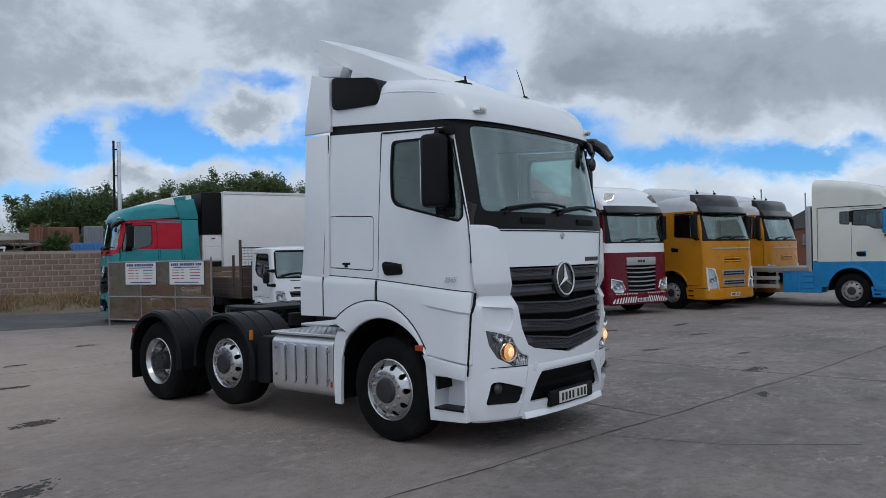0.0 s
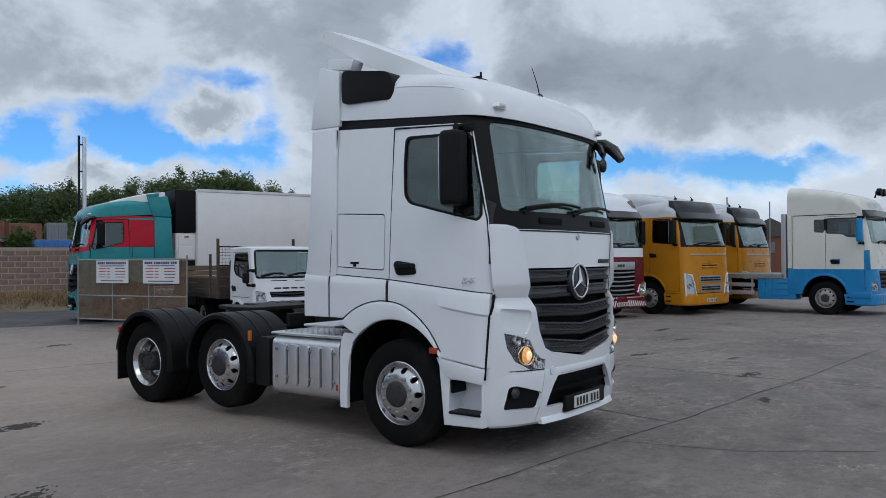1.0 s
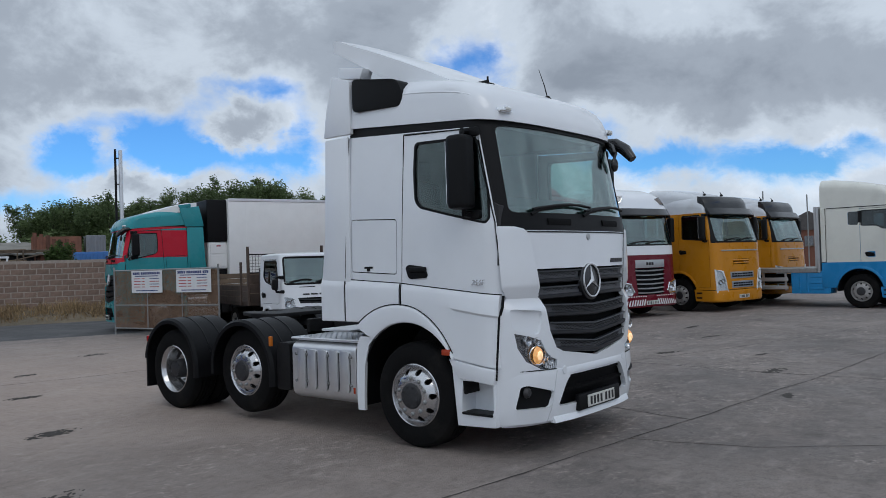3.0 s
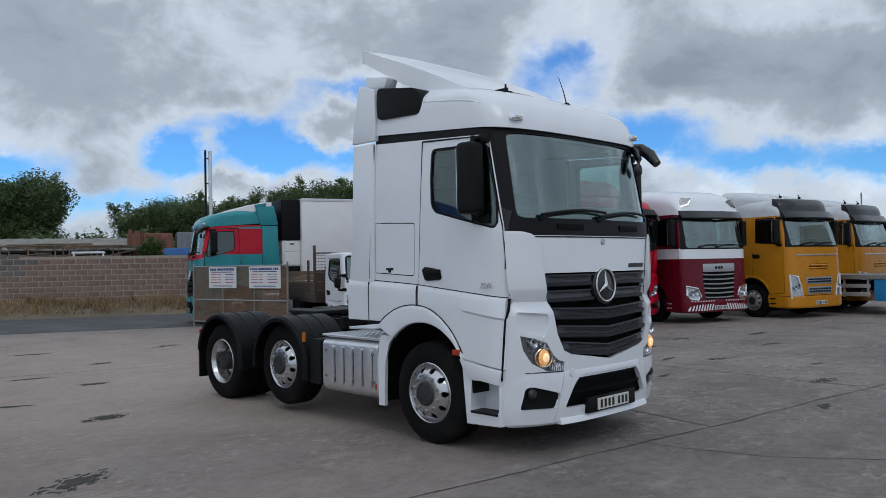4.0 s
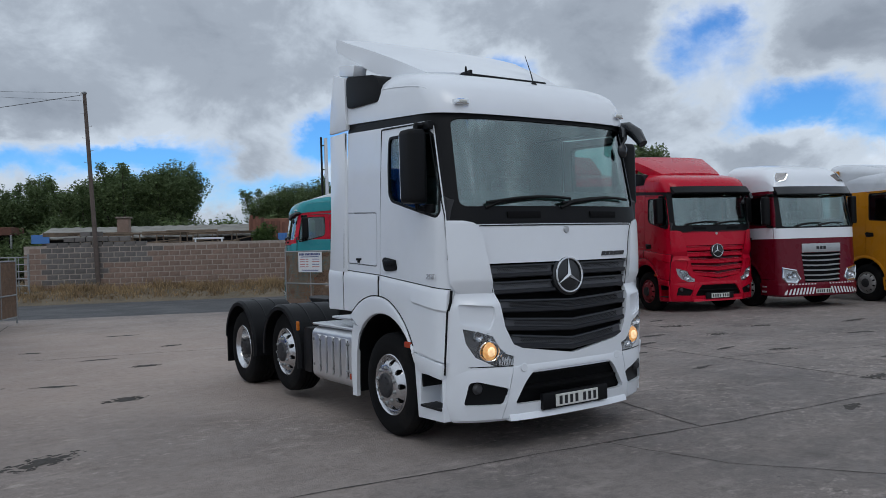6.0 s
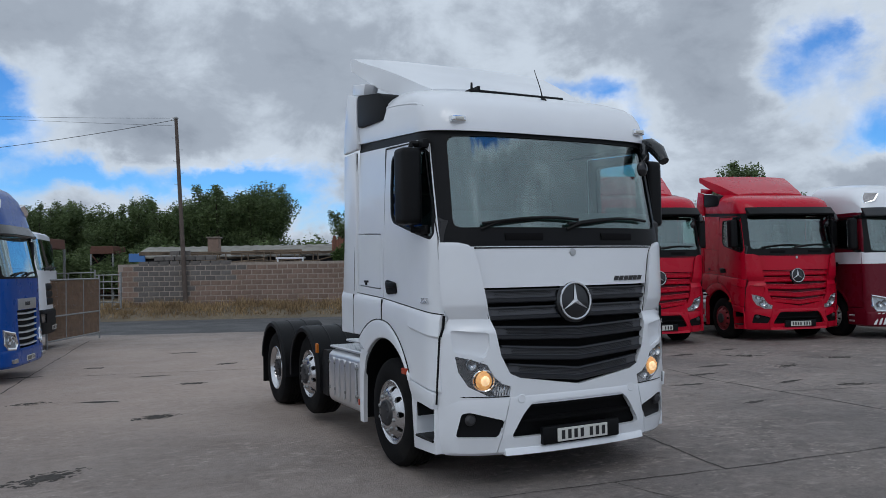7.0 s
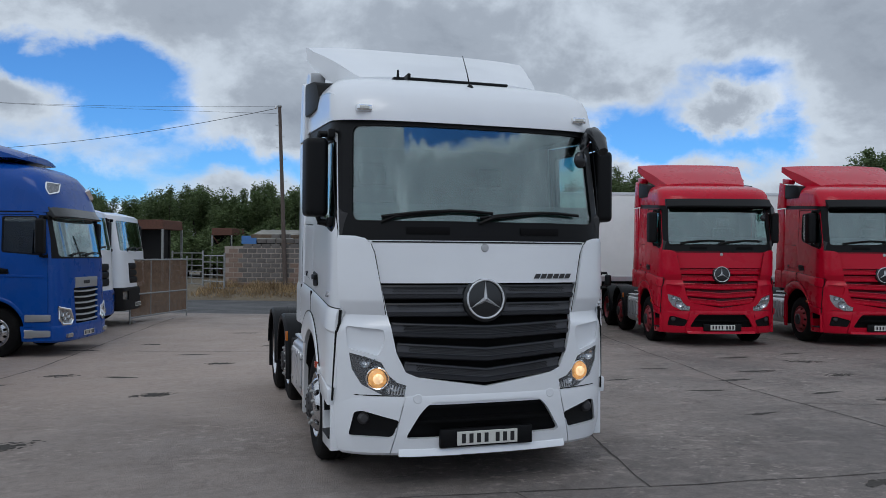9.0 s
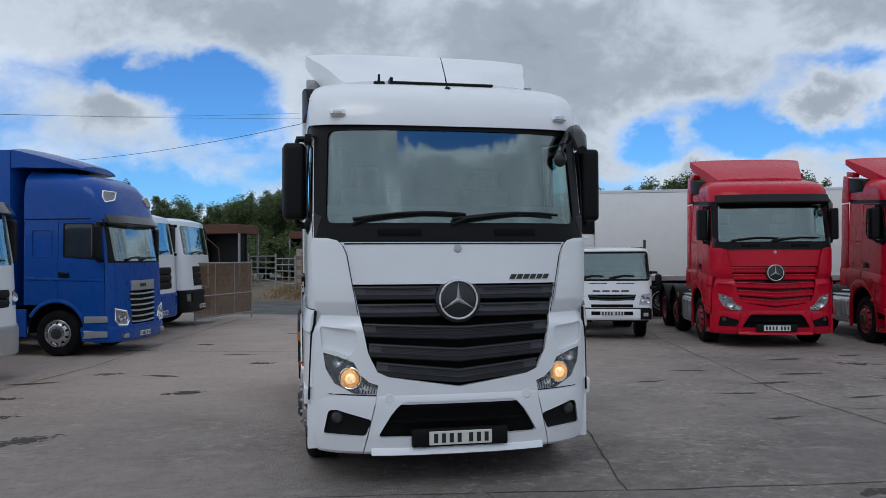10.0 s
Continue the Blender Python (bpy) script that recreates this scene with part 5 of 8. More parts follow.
    mouth = rounded([(-0.675, 0.415), (-0.55, 0.62), (-0.47, 0.700), (0.47, 0.700), (0.55, 0.62), (0.675, 0.415)], 0.05)
    fog = rounded([(-1.10, 0.435), (-0.765, 0.425), (-0.715, 0.56), (-1.00, 0.64), (-1.06, 0.63)], 0.03)
    me = bump.skin(0.0, 0.05, 0)
    for pol in (mouth, fog, mirrored(fog)):
        me = minus(me, prism(pol, "y", -3, -0.8))
    me = minus(me, prism([(-0.935, -1), (3, -1), (3, 3), (-0.935, 3)], "x", -3, 3))
    centre = [(-0.625, 0.95), (-0.80, 0.22), (0.80, 0.22), (0.625, 0.95)]
    smooth_panels(mpart("bumper_centre", dress(share(me.copy(), prism(inset(centre, 0.004), "y", -3, 0)), body), k))
    for s in (-1, 1):
        side_cut = [(-s * u, v) for u, v in [(-0.629, 0.95), (-0.804, 0.22), (-2, 0.22), (-2, 0.95)]]
        smooth_panels(mpart("bumper_corner", dress(share(me.copy(), prism(side_cut, "y", -3, 0)), body), k))
    bpy.data.meshes.remove(me)
    bm = add_loft(bmesh.new(), [[(u, bump.front(u, v) + 0.06, v) for u, v in inset(mouth, -0.03)], [(u, bump.front(u, v) + 0.20, v) for u, v in inset(mouth, -0.03)]])
    for z, hw in ((0.53, 0.585), (0.645, 0.50)):
        add_sweep(bm, [-hw + 2 * hw * q / 8 for q in range(9)], lambda x: bump.front(x, 0.55) + 0.03, lambda x, z=z: z, [(0.0, 0.0), (-0.004, 0.022), (0.05, 0.034), (0.05, 0.008)])
    part("lower_grille", bm, "mesh_black", k, "black lower intake")
    for s in (-1, 1):
        fo = [(-s * u, v) for u, v in inset(fog, -0.02)]
        bm = add_loft(bmesh.new(), [[(u, bump.front(u, v) + 0.03, v) for u, v in fo], [(u * 0.96, bump.front(u, v) + 0.16, v) for u, v in fo]])
        f = part("fog_lamp", bm, "black", k, "black fog lamp recess")
        fx, fz = s * 0.985, 0.575
        part("fog_lens", add_lathe(bmesh.new(), [(0.0, 0.028), (0.03, 0.024), (0.045, 0.008), (0.05, -0.01), (0.0, -0.03)], 18, m=pose(fx, bump.front(fx, fz) + 0.025, fz, 0, 0, -90)), "hub", f)
        lamp = [(-s * u, v) for u, v in TRACTOR_LAMP]
        add_lamp(k, lamp, cab, 0.11, name="headlamp", bowls=[(s * 0.885, 0.895, 0.078, "lit" if lit else "reflector"), (s * 0.985, 1.03, 0.045, "reflector"), (s * 0.755, 0.84, 0.045, "reflector"), (s * 0.90, 1.02, 0.035, "reflector"), (s * 0.81, 0.815, 0.03, "reflector")])
        for j in range(6):
            u, v0 = s * (0.80 - 0.022 * j), 0.775 - 0.004 * j
            bm = add_tube(bmesh.new(), [(u, cab.front(u, v0) + 0.008, v0), (u - s * 0.012, cab.front(u, v0 + 0.07) + 0.008, v0 + 0.075 - 0.004 * j)], 0.007, 6)
            part("lamp_rib", bm, "badge_silver", k)
        if lit:
            u, v = s * 0.885, 0.895
            part("lamp_bulb", add_lathe(bmesh.new(), [(0.0, 0.046), (0.022, 0.042), (0.040, 0.030), (0.044, 0.022), (0.0, 0.0)], 18, m=pose(u, cab.front(u, v) + 0.012, v, 0, 0, -90)), "lit_core", k, "glowing headlamp bulb")
            bm = add_tube(bmesh.new(), [(u + 0.085 * math.cos(2 * math.pi * q / 28), cab.front(u + 0.085 * math.cos(2 * math.pi * q / 28), v) + 0.010, v + 0.085 * math.sin(2 * math.pi * q / 28)) for q in range(28)], 0.008, 6, True)
            part("lamp_ring", bm, "chrome", k, "chrome headlamp ring")
        part("bumper_cap", add_lathe(bmesh.new(), [(0.0, 0.003), (0.034, 0.003), (0.038, 0.0), (0.0, -0.004)], 18, m=pose(s * 0.575, bump.front(0.575, 0.735) - 0.003, 0.735, 0, 0, -90)), body, k)
    # centre lip below the intake
    xs = [-0.72 + 1.44 * j / 20 for j in range(21)]
    bm = add_sweep(bmesh.new(), xs, lambda x: bump.front(x, 0.36), lambda x: 0.275, [(-0.020, 0.0), (-0.014, 0.026), (-0.002, 0.05), (0.03, 0.062), (0.03, 0.0)])
    part("bumper_lip", bm, body, k)
    bm = add_box(bmesh.new(), (-0.40, bump.front(0, 0.42) - 0.020, 0.335), (0.40, bump.front(0, 0.42) + 0.03, 0.485), 0.015, 2)
    part("plate_holder", bm, "black", k)
    number_plate(k, bump.front(0, 0.42) - 0.022, 0.408)

    # ---- sides
    for s in (-1, 1):
        # wide flare over the front wheel
        rings = []
        for j in range(29):
            a = radians(47 + (152 - 47) * j / 28)
            c, sn = math.cos(a), math.sin(a)
            ro = 0.81 - 0.05 * max(0.0, min(1.0, (math.degrees(a) - 105) / 40))
            pi_, po = (0.05 + 0.630 * c, 0.555 + 0.630 * sn), (0.16 + ro * c, 0.537 + ro * sn)
            rings.append([(s * x, pi_[0] + (po[0] - pi_[0]) * u, pi_[1] + (po[1] - pi_[1]) * u) for u, x in ((0.0, 1.19), (0.0, 1.262), (0.05, 1.270), (0.25, 1.274), (0.70, 1.272), (0.90, 1.268), (0.985, 1.262), (1.0, 1.240))])
        smooth_panels(part("wheel_arch", add_loft(bmesh.new(), rings), body, k))
        rings = []
        for j in range(29):
            a = radians(50 + (150 - 50) * j / 28)
            ro = 0.818 - 0.05 * max(0.0, min(1.0, (math.degrees(a) - 105) / 40))
            rings.append((s * 1.2565, 0.16 + ro * math.cos(a), 0.537 + ro * math.sin(a)))
        part("arch_joint", add_tube(bmesh.new(), rings, 0.005, 5), "black", k)
        bm = add_box(bmesh.new(), (min(s * 1.24, s * 1.285), -0.485, 0.900), (max(s * 1.24, s * 1.285), -0.395, 0.955), 0.010, 2)
        part("side_marker", bm, "orange_red", k, "orange side marker lamp")
        # step box ahead of the front wheel
        step = minus(to_mesh("step", add_prism(bmesh.new(), [(-0.515, 0.27), (-0.935, 0.285), (-0.935, 0.76), (-0.46, 0.86)], "x", s * 0.75, s * 1.225, 0.012, 2), body),
                     prism(rounded([(-0.565, 0.385), (-0.92, 0.40), (-0.92, 0.68), (-0.59, 0.70)], 0.04), "x", s * 1.02, s * 1.4))
        st = mpart("step_box", dress(step, body), k)
        part("tread", add_box(bmesh.new(), (min(s * 1.06, s * 1.240), -0.91, 0.380), (max(s * 1.06, s * 1.240), -0.575, 0.402), 0.006, 1), "black", st, "black step tread")
        part("step_marker", add_cyl(bmesh.new(), (s * 1.015, -0.86, 0.50), (s * 1.03, -0.86, 0.50), 0.020, seg=12), "black", st)
        # lower panels below the crease, with their joints
        side_panel(k, "door_lower_panel", s, 0.105, -0.985, lambda y: max(arch_z(y) - 0.03 if y > -0.50 else 0.0, 0.885 + (y + 0.40) * 0.145), 30, body, True)
        side_panel(k, "lower_side_panel", s, 0.140, 0.865, lambda y: max(arch_z(y) - 0.03, 1.175), 12, body)
        side_panel(k, "lower_deflector_panel", s, 0.888, 1.222, lambda y: 1.175, 5, body)
        skin_line(k, "crease_joint", s, [(1.20, crease_z(1.20)), (0.13, crease_z(0.13)), (-1.0, crease_z(-1.0))], 0.0045, 0.003)
        skin_line(k, "panel_joint", s, [(0.123, 1.33), (0.123, 1.545)], 0.009, 0.018)
        skin_line(k, "panel_joint", s, [(0.877, 1.18), (0.877, 1.58)], 0.009, 0.016)
        skin_line(k, "front_joint", s, [(-1.012, 1.435), (-1.004, 1.33), (-0.985, 1.26)], 0.013, 0.014)
        skin_line(k, "front_joint", s, [(-0.985, 1.27), (-0.968, 1.0), (-0.948, 0.70)], 0.010, 0.022)
        # joints of the corner deflector and of the bumper
        edge_line = [(-1.055, 2.030), (-0.985, 2.008), (-0.948, 1.970), (-0.918, 1.90), (-0.870, 1.63), (-0.828, 1.40)]
        part("deflector_joint", add_tube(bmesh.new(), [(-s * (u + 0.010), slope(u + 0.010, v) - 0.002, v) for u, v in edge_line], 0.0035, 5), "black", k)
        edge_line = [(-1.22 + 0.09 * j, 0.768 - 0.0015 * j) for j in range(7)]
        part("bumper_joint", add_tube(bmesh.new(), [(-s * u, bump.front(u, 0.75) - 0.002, v) for u, v in edge_line], 0.005, 5), "black", k)
        skin_line(k, "door_joint", s, [(0.119, 1.57), (0.052, 2.96), (-0.70, 2.925), (-0.795, 2.875), (-0.962, 2.08), (-1.006, 1.46)], 0.0055, -0.006)
        skin_line(k, "door_joint", s, [(0.873, 1.61), (0.78, 3.02)], 0.006, 0.009)
        bm = add_prism(bmesh.new(), [(-0.452, 0.868), (-0.955, 0.792), (-0.940, 0.660), (-0.560, 0.700), (-0.500, 0.780)], "x", s * 1.190, s * 1.254, 0.012, 2)
        part("step_cover", bm, body, k)
        # dark wheel housing
        rings = []
        for j in range(17):
            a = radians(-5 + 185 * j / 16)
            rings.append([(s * x, 0.03 + r * math.cos(a), 0.56 + r * math.sin(a)) for x, r in ((1.225, 0.63), (1.225, 0.65), (0.62, 0.65), (0.62, 0.63))])
        part("wheel_housing", add_loft(bmesh.new(), rings), "black", k)
        bm = add_prism(bmesh.new(), [(0.03 + 0.64 * math.cos(radians(a)), 0.56 + 0.64 * math.sin(radians(a))) for a in range(0, 181, 12)], "x", s * 0.55, s * 0.60)
        part("housing_back", bm, "chassis", k)
        # white strip behind the front wheel
        bm = bmesh.new()
        rings = []
        for z, y, wd in ((0.30, 0.640, 0.09), (0.45, 0.64, 0.10), (0.75, 0.62, 0.12), (0.95, 0.56, 0.16), (1.03, 0.48, 0.20)):
            rings.append([(s * 1.245, y, z), (s * 1.245, y + wd, z), (s * 1.20, y + wd, z), (s * 1.20, y + 0.01, z)])
        part("rear_wheel_strip", add_loft(bm, rings), body, k)
        part("wheel_liner", add_box(bmesh.new(), (min(s * 0.62, s * 1.195), 0.655, 0.34), (max(s * 0.62, s * 1.195), 0.70, 1.0), 0.01, 1), "black", k)
        # mirrors
        add_mirror(k, s, 1.325, -0.72, 2.20, 2.855, depth=0.20, width=0.21, arm_y=-0.74)

    if lettering:
        letter_bars(k, "model_lettering", "2545", -1.2365, -0.72, 1.532, 0.068, "badge_silver", 90, -90, shear=0.45, label="chrome model number")
        # chrome letters in dark metal: their dark reflection is put into the colour
        name_bars(k, 6, 0.44, 0.80, 1.690, 0.040, lambda x, z: slope(x, z) - 0.008, "hub", 0.02)

    # locks of the locker flaps
    for s in (-1, 1):
        bm = add_box(bmesh.new(), (min(s * 1.225, s * 1.238), 0.49, 1.700), (max(s * 1.225, s * 1.238), 0.60, 1.722), 0.004, 1)
        add_box(bm, (min(s * 1.225, s * 1.240), 0.525, 1.675), (max(s * 1.225, s * 1.240), 0.565, 1.702), 0.004, 1)
        part("flap_lock", bm, "black", k, "black locker lock")

    # front mirror over the passenger corner
    bm = bmesh.new()
    add_tube(bm, [(1.10, -0.70, 2.96), (1.12, -0.84, 3.00), (1.12, -0.98, 2.98), (1.11, -1.10, 2.90), (1.10, -1.19, 2.79)], [0.03, 0.05, 0.062, 0.066, 0.045], 12)
    add_tube(bm, [(1.11, -0.88, 2.99), (1.05, -0.97, 2.93), (0.99, -1.03, 2.85), (0.965, -1.045, 2.77)], [0.05, 0.045, 0.036, 0.03], 10)
    add_ball(bm, (0.955, -1.045, 2.73), 0.075, 14, (0.8, 0.5, 1.0))
    part("front_mirror", bm, "black_gloss", k, "black front corner mirror")

    # ---- chassis, tanks and rear
    add_chassis(k, 0.2, 4.62, fifth=3.35)
    bm = bmesh.new()
    for ya, za in ((0.0, 0.495), (2.62, 0.495 + lifted), (4.06, 0.495)):
        add_cyl(bm, (-0.95, ya, za), (0.95, ya, za), 0.075, seg=14)
    add_ball(bm, (0, 4.06, 0.50), 0.24, 16)
    part("axle", bm, "chassis", k)
    bm = add_box(bmesh.new(), (-0.5, -0.95, 0.36), (0.5, 0.85, 1.14), 0.08, 2)
    part("engine", bm, "chassis", k)
    # unseen drivetrain masses, added to keep light from passing under the chassis
    part("gearbox", add_prism(bmesh.new(), [(0.84, 0.42), (1.75, 0.50), (1.75, 0.92), (0.84, 1.0)], "x", -0.36, 0.36, 0.05, 2), "chassis", k)
    part("prop_shaft", add_cyl(bmesh.new(), (0, 1.72, 0.66), (0, 3.9, 0.54), 0.07, seg=12), "chassis", k)
    for yt in (1.95, 3.0):
        part("air_tank", add_cyl(bmesh.new(), (-0.60, yt + 0.15, 0.50), (0.60, yt + 0.15, 0.50), 0.16, seg=16, bevel=0.03), "chassis", k)
    for s in (-1, 1):
        add_wheel(k, s, 0.0, 0.497, "steer", rim, 1.205, nuts=detail, turn=20)
        add_wheel(k, s, 2.62, 0.497 + lifted, "steer", rim, 1.185, nuts=detail, scale=0.985, turn=5)
        add_wheel(k, s, 4.06, 0.497, "drive", rim, 1.215, nuts=detail)
        fender_arc(k, s, 2.62, 0.565, 0.575, 1.265, 0.62, 4, 178, drop=(0.10, 0.16))
        fender_arc(k, s, 4.09, 0.545, 0.580, 1.265, 0.62, 12, 178, drop=(0.05, 0.14))
        bm = add_box(bmesh.new(), (min(s * 0.62, s * 1.255), 4.63, 0.24), (max(s * 0.62, s * 1.255), 4.665, 0.75), 0.006, 1)
        part("mud_flap", bm, "fender", k, "black mud flap")
        # black panel ahead of the middle wheel
        bm = add_prism(bmesh.new(), rounded([(2.02, 0.40), (2.02, 0.80), (1.98, 0.92), (1.80, 0.92), (1.80, 0.40)], 0.04), "x", s * 0.70, s * 1.22, 0.015, 2)
        part("battery_box", bm, "chassis", k)
        bm = add_box(bmesh.new(), (min(s * 1.255, s * 1.285), 2.035, 0.875), (max(s * 1.255, s * 1.285), 2.075, 0.985), 0.008, 2)
        part("side_lamp", bm, "amber", k, "amber side lamp")
        part("rear_lamp", add_box(bmesh.new(), (min(s * 1.0, s * 1.22), 4.68, 0.82), (max(s * 1.0, s * 1.22), 4.72, 0.90), 0.02, 2), "red_lens", k, "red tail lamp")
        # ribbed aluminium tank cover
        bm = add_prism(bmesh.new(), rounded([(s * 1.235, 0.40), (s * 1.15, 0.335), (s * 0.70, 0.36), (s * 0.62, 0.55), (s * 0.62, 0.95), (s * 1.15, 0.95), (s * 1.235, 0.90)], 0.05), "y", 0.765, 1.735, 0.006, 1)
        tank = part("fuel_tank", bm, "aluminium", k, "ribbed aluminium tank")
        for j in range(5):
            y = 0.845 + 0.165 * j
            bm = add_prism(bmesh.new(), rounded([(y, 0.45), (y + 0.120, 0.45), (y + 0.120, 0.87), (y, 0.87)], 0.03), "x", s * 1.225, s * 1.258, 0.006, 2)
            rib = part("rib", bm, "aluminium", tank)
            # dark bars stand in for the shade in the creases beside each rib
            for yy in (y - 0.004, y + 0.124):
                part("rib_edge", add_tube(bmesh.new(), [(s * 1.236, yy, 0.47), (s * 1.236, yy, 0.85)], 0.0045, 5), "hub", rib)
        for j in range(4):
            for z in (0.53, 0.815):
                y = 0.823 + 0.33 * j - (0.0 if j < 3 else 0.165)
                part("rivet", add_cyl(bmesh.new(), (s * 1.23, y, z), (s * 1.263, y, z), 0.016, seg=10, bevel=0.004), "steel", tank)
        part("tank_reflector", add_box(bmesh.new(), (min(s * 1.232, s * 1.243), 0.775, 0.45), (max(s * 1.232, s * 1.243), 0.80, 0.51), 0.003, 1), "orange_red", tank)
        # tread plate on top
        bm = add_box(bmesh.new(), (min(s * 0.55, s * 1.20), 0.70, 0.955), (max(s * 0.55, s * 1.20), 1.80, 0.985), 0.01, 1)
        tp = part("tread_plate", bm, "aluminium", k, "chequered aluminium step plate")
        bm = bmesh.new()
        for a in range(15):
            for b in range(26):
                if (a + b) % 2:
                    continue
                x, y = s * (0.60 + 0.04 * a), 0.73 + 0.04 * b
                add_box(bm, (x - 0.004, y - 0.012, 0.984), (x + 0.004, y + 0.012, 0.989), 0, m=None)
        part("tread_stud", bm, "aluminium", tp)["kind"] = "stuff"
    # catwalk and clutter behind the cab
    bm = add_box(bmesh.new(), (-1.18, 0.88, 1.06), (0.40, 1.32, 1.085), 0.008, 1)
    part("catwalk", bm, "aluminium", k, "aluminium catwalk")
    bm = bmesh.new()
    add_box(bm, (-0.42, 1.45, 0.98), (0.42, 1.95, 1.10), 0.02, 2)
    add_box(bm, (-0.75, 2.0, 0.98), (0.75, 2.06, 1.14), 0.01, 1)
    for x in (-0.3, -0.1, 0.1, 0.3):
        pts = [(x + 0.05 * math.sin(3 * t), 0.98 + 0.5 * t, 1.5 - 0.42 * math.sin(math.pi * t)) for t in [j / 10 for j in range(11)]]
        part("air_line", add_tube(bmesh.new(), pts, 0.014, 6), "chassis", k, "black coiled air line")
    add_cyl(bm, (0.75, 1.1, 0.75), (0.75, 1.75, 0.75), 0.20, seg=18, bevel=0.02)
    part("valve_block", bm, "chassis", k, "black air tank and valves")
    return k


main_truck = three_axle_tractor(pose(0, 0, 0), "white", "white three-axle tractor unit with lit headlamps on yard concrete", lit=True, grille_mat="grille_grey")

# ---------------------------------------------------------------- other lorries
def high_roof(k, zb, secs, mats, e=3.0, name="roof", split=None, nose=0.12):
    """A moulded roof through sections (y, half width, height above zb)."""
    rings = []
    for y, w, h in secs:
        pts = []
        for j in range(21):
            a = math.pi * j / 20
            c, s = math.cos(a), math.sin(a)
            px = w * math.copysign(abs(c) ** (2 / e), c) if abs(c) > 1e-9 else 0
            pts.append((px, y + nose * (abs(px) / w) ** 3 * max(0.0, min(1.0, (-y - 0.2) / 0.5)), zb + h * max(s, 0) ** (2 / e)))
        rings.append(pts)
    return smooth_panels(part(name, add_loft(bmesh.new(), rings), mats, k))


def lorry(name, m, label, c, category="lorry", group=""):
    k = thing(name, m, label, category, group)
    W, F, R = c.get("w", 1.24), c.get("front", -1.36), c.get("rear", 0.78)
    z0, z1 = c["base"], c["top"]
    s0, s1 = c["screen"]
    lean = c.get("lean", 0.20)
    sq = c.get("square", 4.2)
    d = c.get("round", 0.42)
    levels = sorted(set([z0, s0 - 0.12, s0, (s0 + s1) / 2, s1, z1] + [b for b, _ in c.get("bands", [])] + [b + 0.004 for b, _ in c.get("bands", [])]))
    rows = []
    for z in levels:
        slot = 0
        for b, sl in c.get("bands", []):
            if z >= b - 1e-6:
                slot = sl
        t = max(0.0, (z - s0) / (z1 - s0))
        u = max(0.0, (s0 - z) / max(0.1, s0 - z0))
        rows.append((z, W - 0.03 * t, F + 0.05 * (1 - u) + lean * t, d, sq, slot))
    sw = c.get("screen_w", W - 0.15)
    dz = c.get("door_low", z0 + 0.02)
    f = F + 0.05
    door = c.get("door", [(-0.02, dz + 0.3), (-0.02, s1 + 0.04), (f + lean + 0.24, s1 + 0.04), (f + 0.24, s0 + 0.02), (f + 0.22, dz), (-0.55, dz)])
    wb = c.get("window_z", s0 + 0.08)
    wt = s1 - 0.02
    window = c.get("window", [(-0.16, wt), (-0.16, wb + 0.03), (f + 0.40, wb - 0.03), (f + 0.34, wb), (f + lean + 0.30, wt)])
    spec = {"rows": rows, "rear": R, "arch": c.get("arch", (0.02, 0.55, 0.62)), "under": c.get("under", (0.35, 1.12)),
            "screen": [(-sw, s0), (sw, s0), (sw - 0.03, s1), (-sw + 0.03, s1)], "door": door, "windows": [window], "seal": 0.028,
            "surround": c.get("surround"), "handles": c.get("handles", [(-0.16, s0 - 0.30)]), "rear_windows": c.get("rear_windows", []), "flaps": c.get("flaps", []), "surround_mat": c.get("surround_mat", "black")}
    cuts = []
    lamp = c.get("lamp")
    if lamp:
        cuts += [lamp, mirrored(lamp)]
    g = c.get("grille")
    if g:
        gz0, gz1, gw0, gw1 = g[:4]
        gout = [(-gw0, gz0), (gw0, gz0), (gw1, gz1), (-gw1, gz1)]
        if gz0 > z0:
            cuts.append(gout)
    spec["front_cuts"] = [p for p in cuts if min(v for u, v in p) > z0 - 0.2]
    cab = build_cab(spec, k, c["mats"] + ["interior"])
    cab_interior(k, cab, c.get("floor", s0 - 0.68), F + 0.12)
    if c.get("roof"):
        high_roof(k, z1 - 0.01, c["roof"], c.get("roof_mat", c["mats"][0]), c.get("roof_e", 3.0))
    if g:
        nslat, slat_mat = g[4], g[5]
        bm = add_loft(bmesh.new(), [[(u, cab.front(u, v) + 0.05, v) for u, v in inset(gout, -0.015)], [(u, cab.front(u, v) + 0.14, v) for u, v in inset(gout, -0.015)]])
        gr = part("grille", bm, "mesh_black", k, "dark radiator grille")
        for i in range(nslat):
            t = (i + 0.5) / nslat
            z = gz0 + (gz1 - gz0) * t
            hw = gw0 + (gw1 - gw0) * t - 0.01
            h = (gz1 - gz0) / nslat * c.get("slat_fill", 0.30)
            xs = [-hw + 2 * hw * q / 12 for q in range(13)]
            dip = c.get("slat_dip", 0.0)
            bm = add_sweep(bmesh.new(), xs, lambda x, z=z: cab.front(x, z), lambda x, z=z, hw=hw: z - dip * (1 - (x / hw) ** 2), [(0.0, -h), (-0.015, 0.0), (0.0, h), (0.04, h + 0.01), (0.05, -h)])
            part("grille_slat", bm, slat_mat, gr)
    for pz0, pz1, hw, mat, lab in c.get("panels", []):
        xs = [-hw + 2 * hw * q / 14 for q in range(15)]
        hh = (pz1 - pz0) / 2
        zc = (pz0 + pz1) / 2
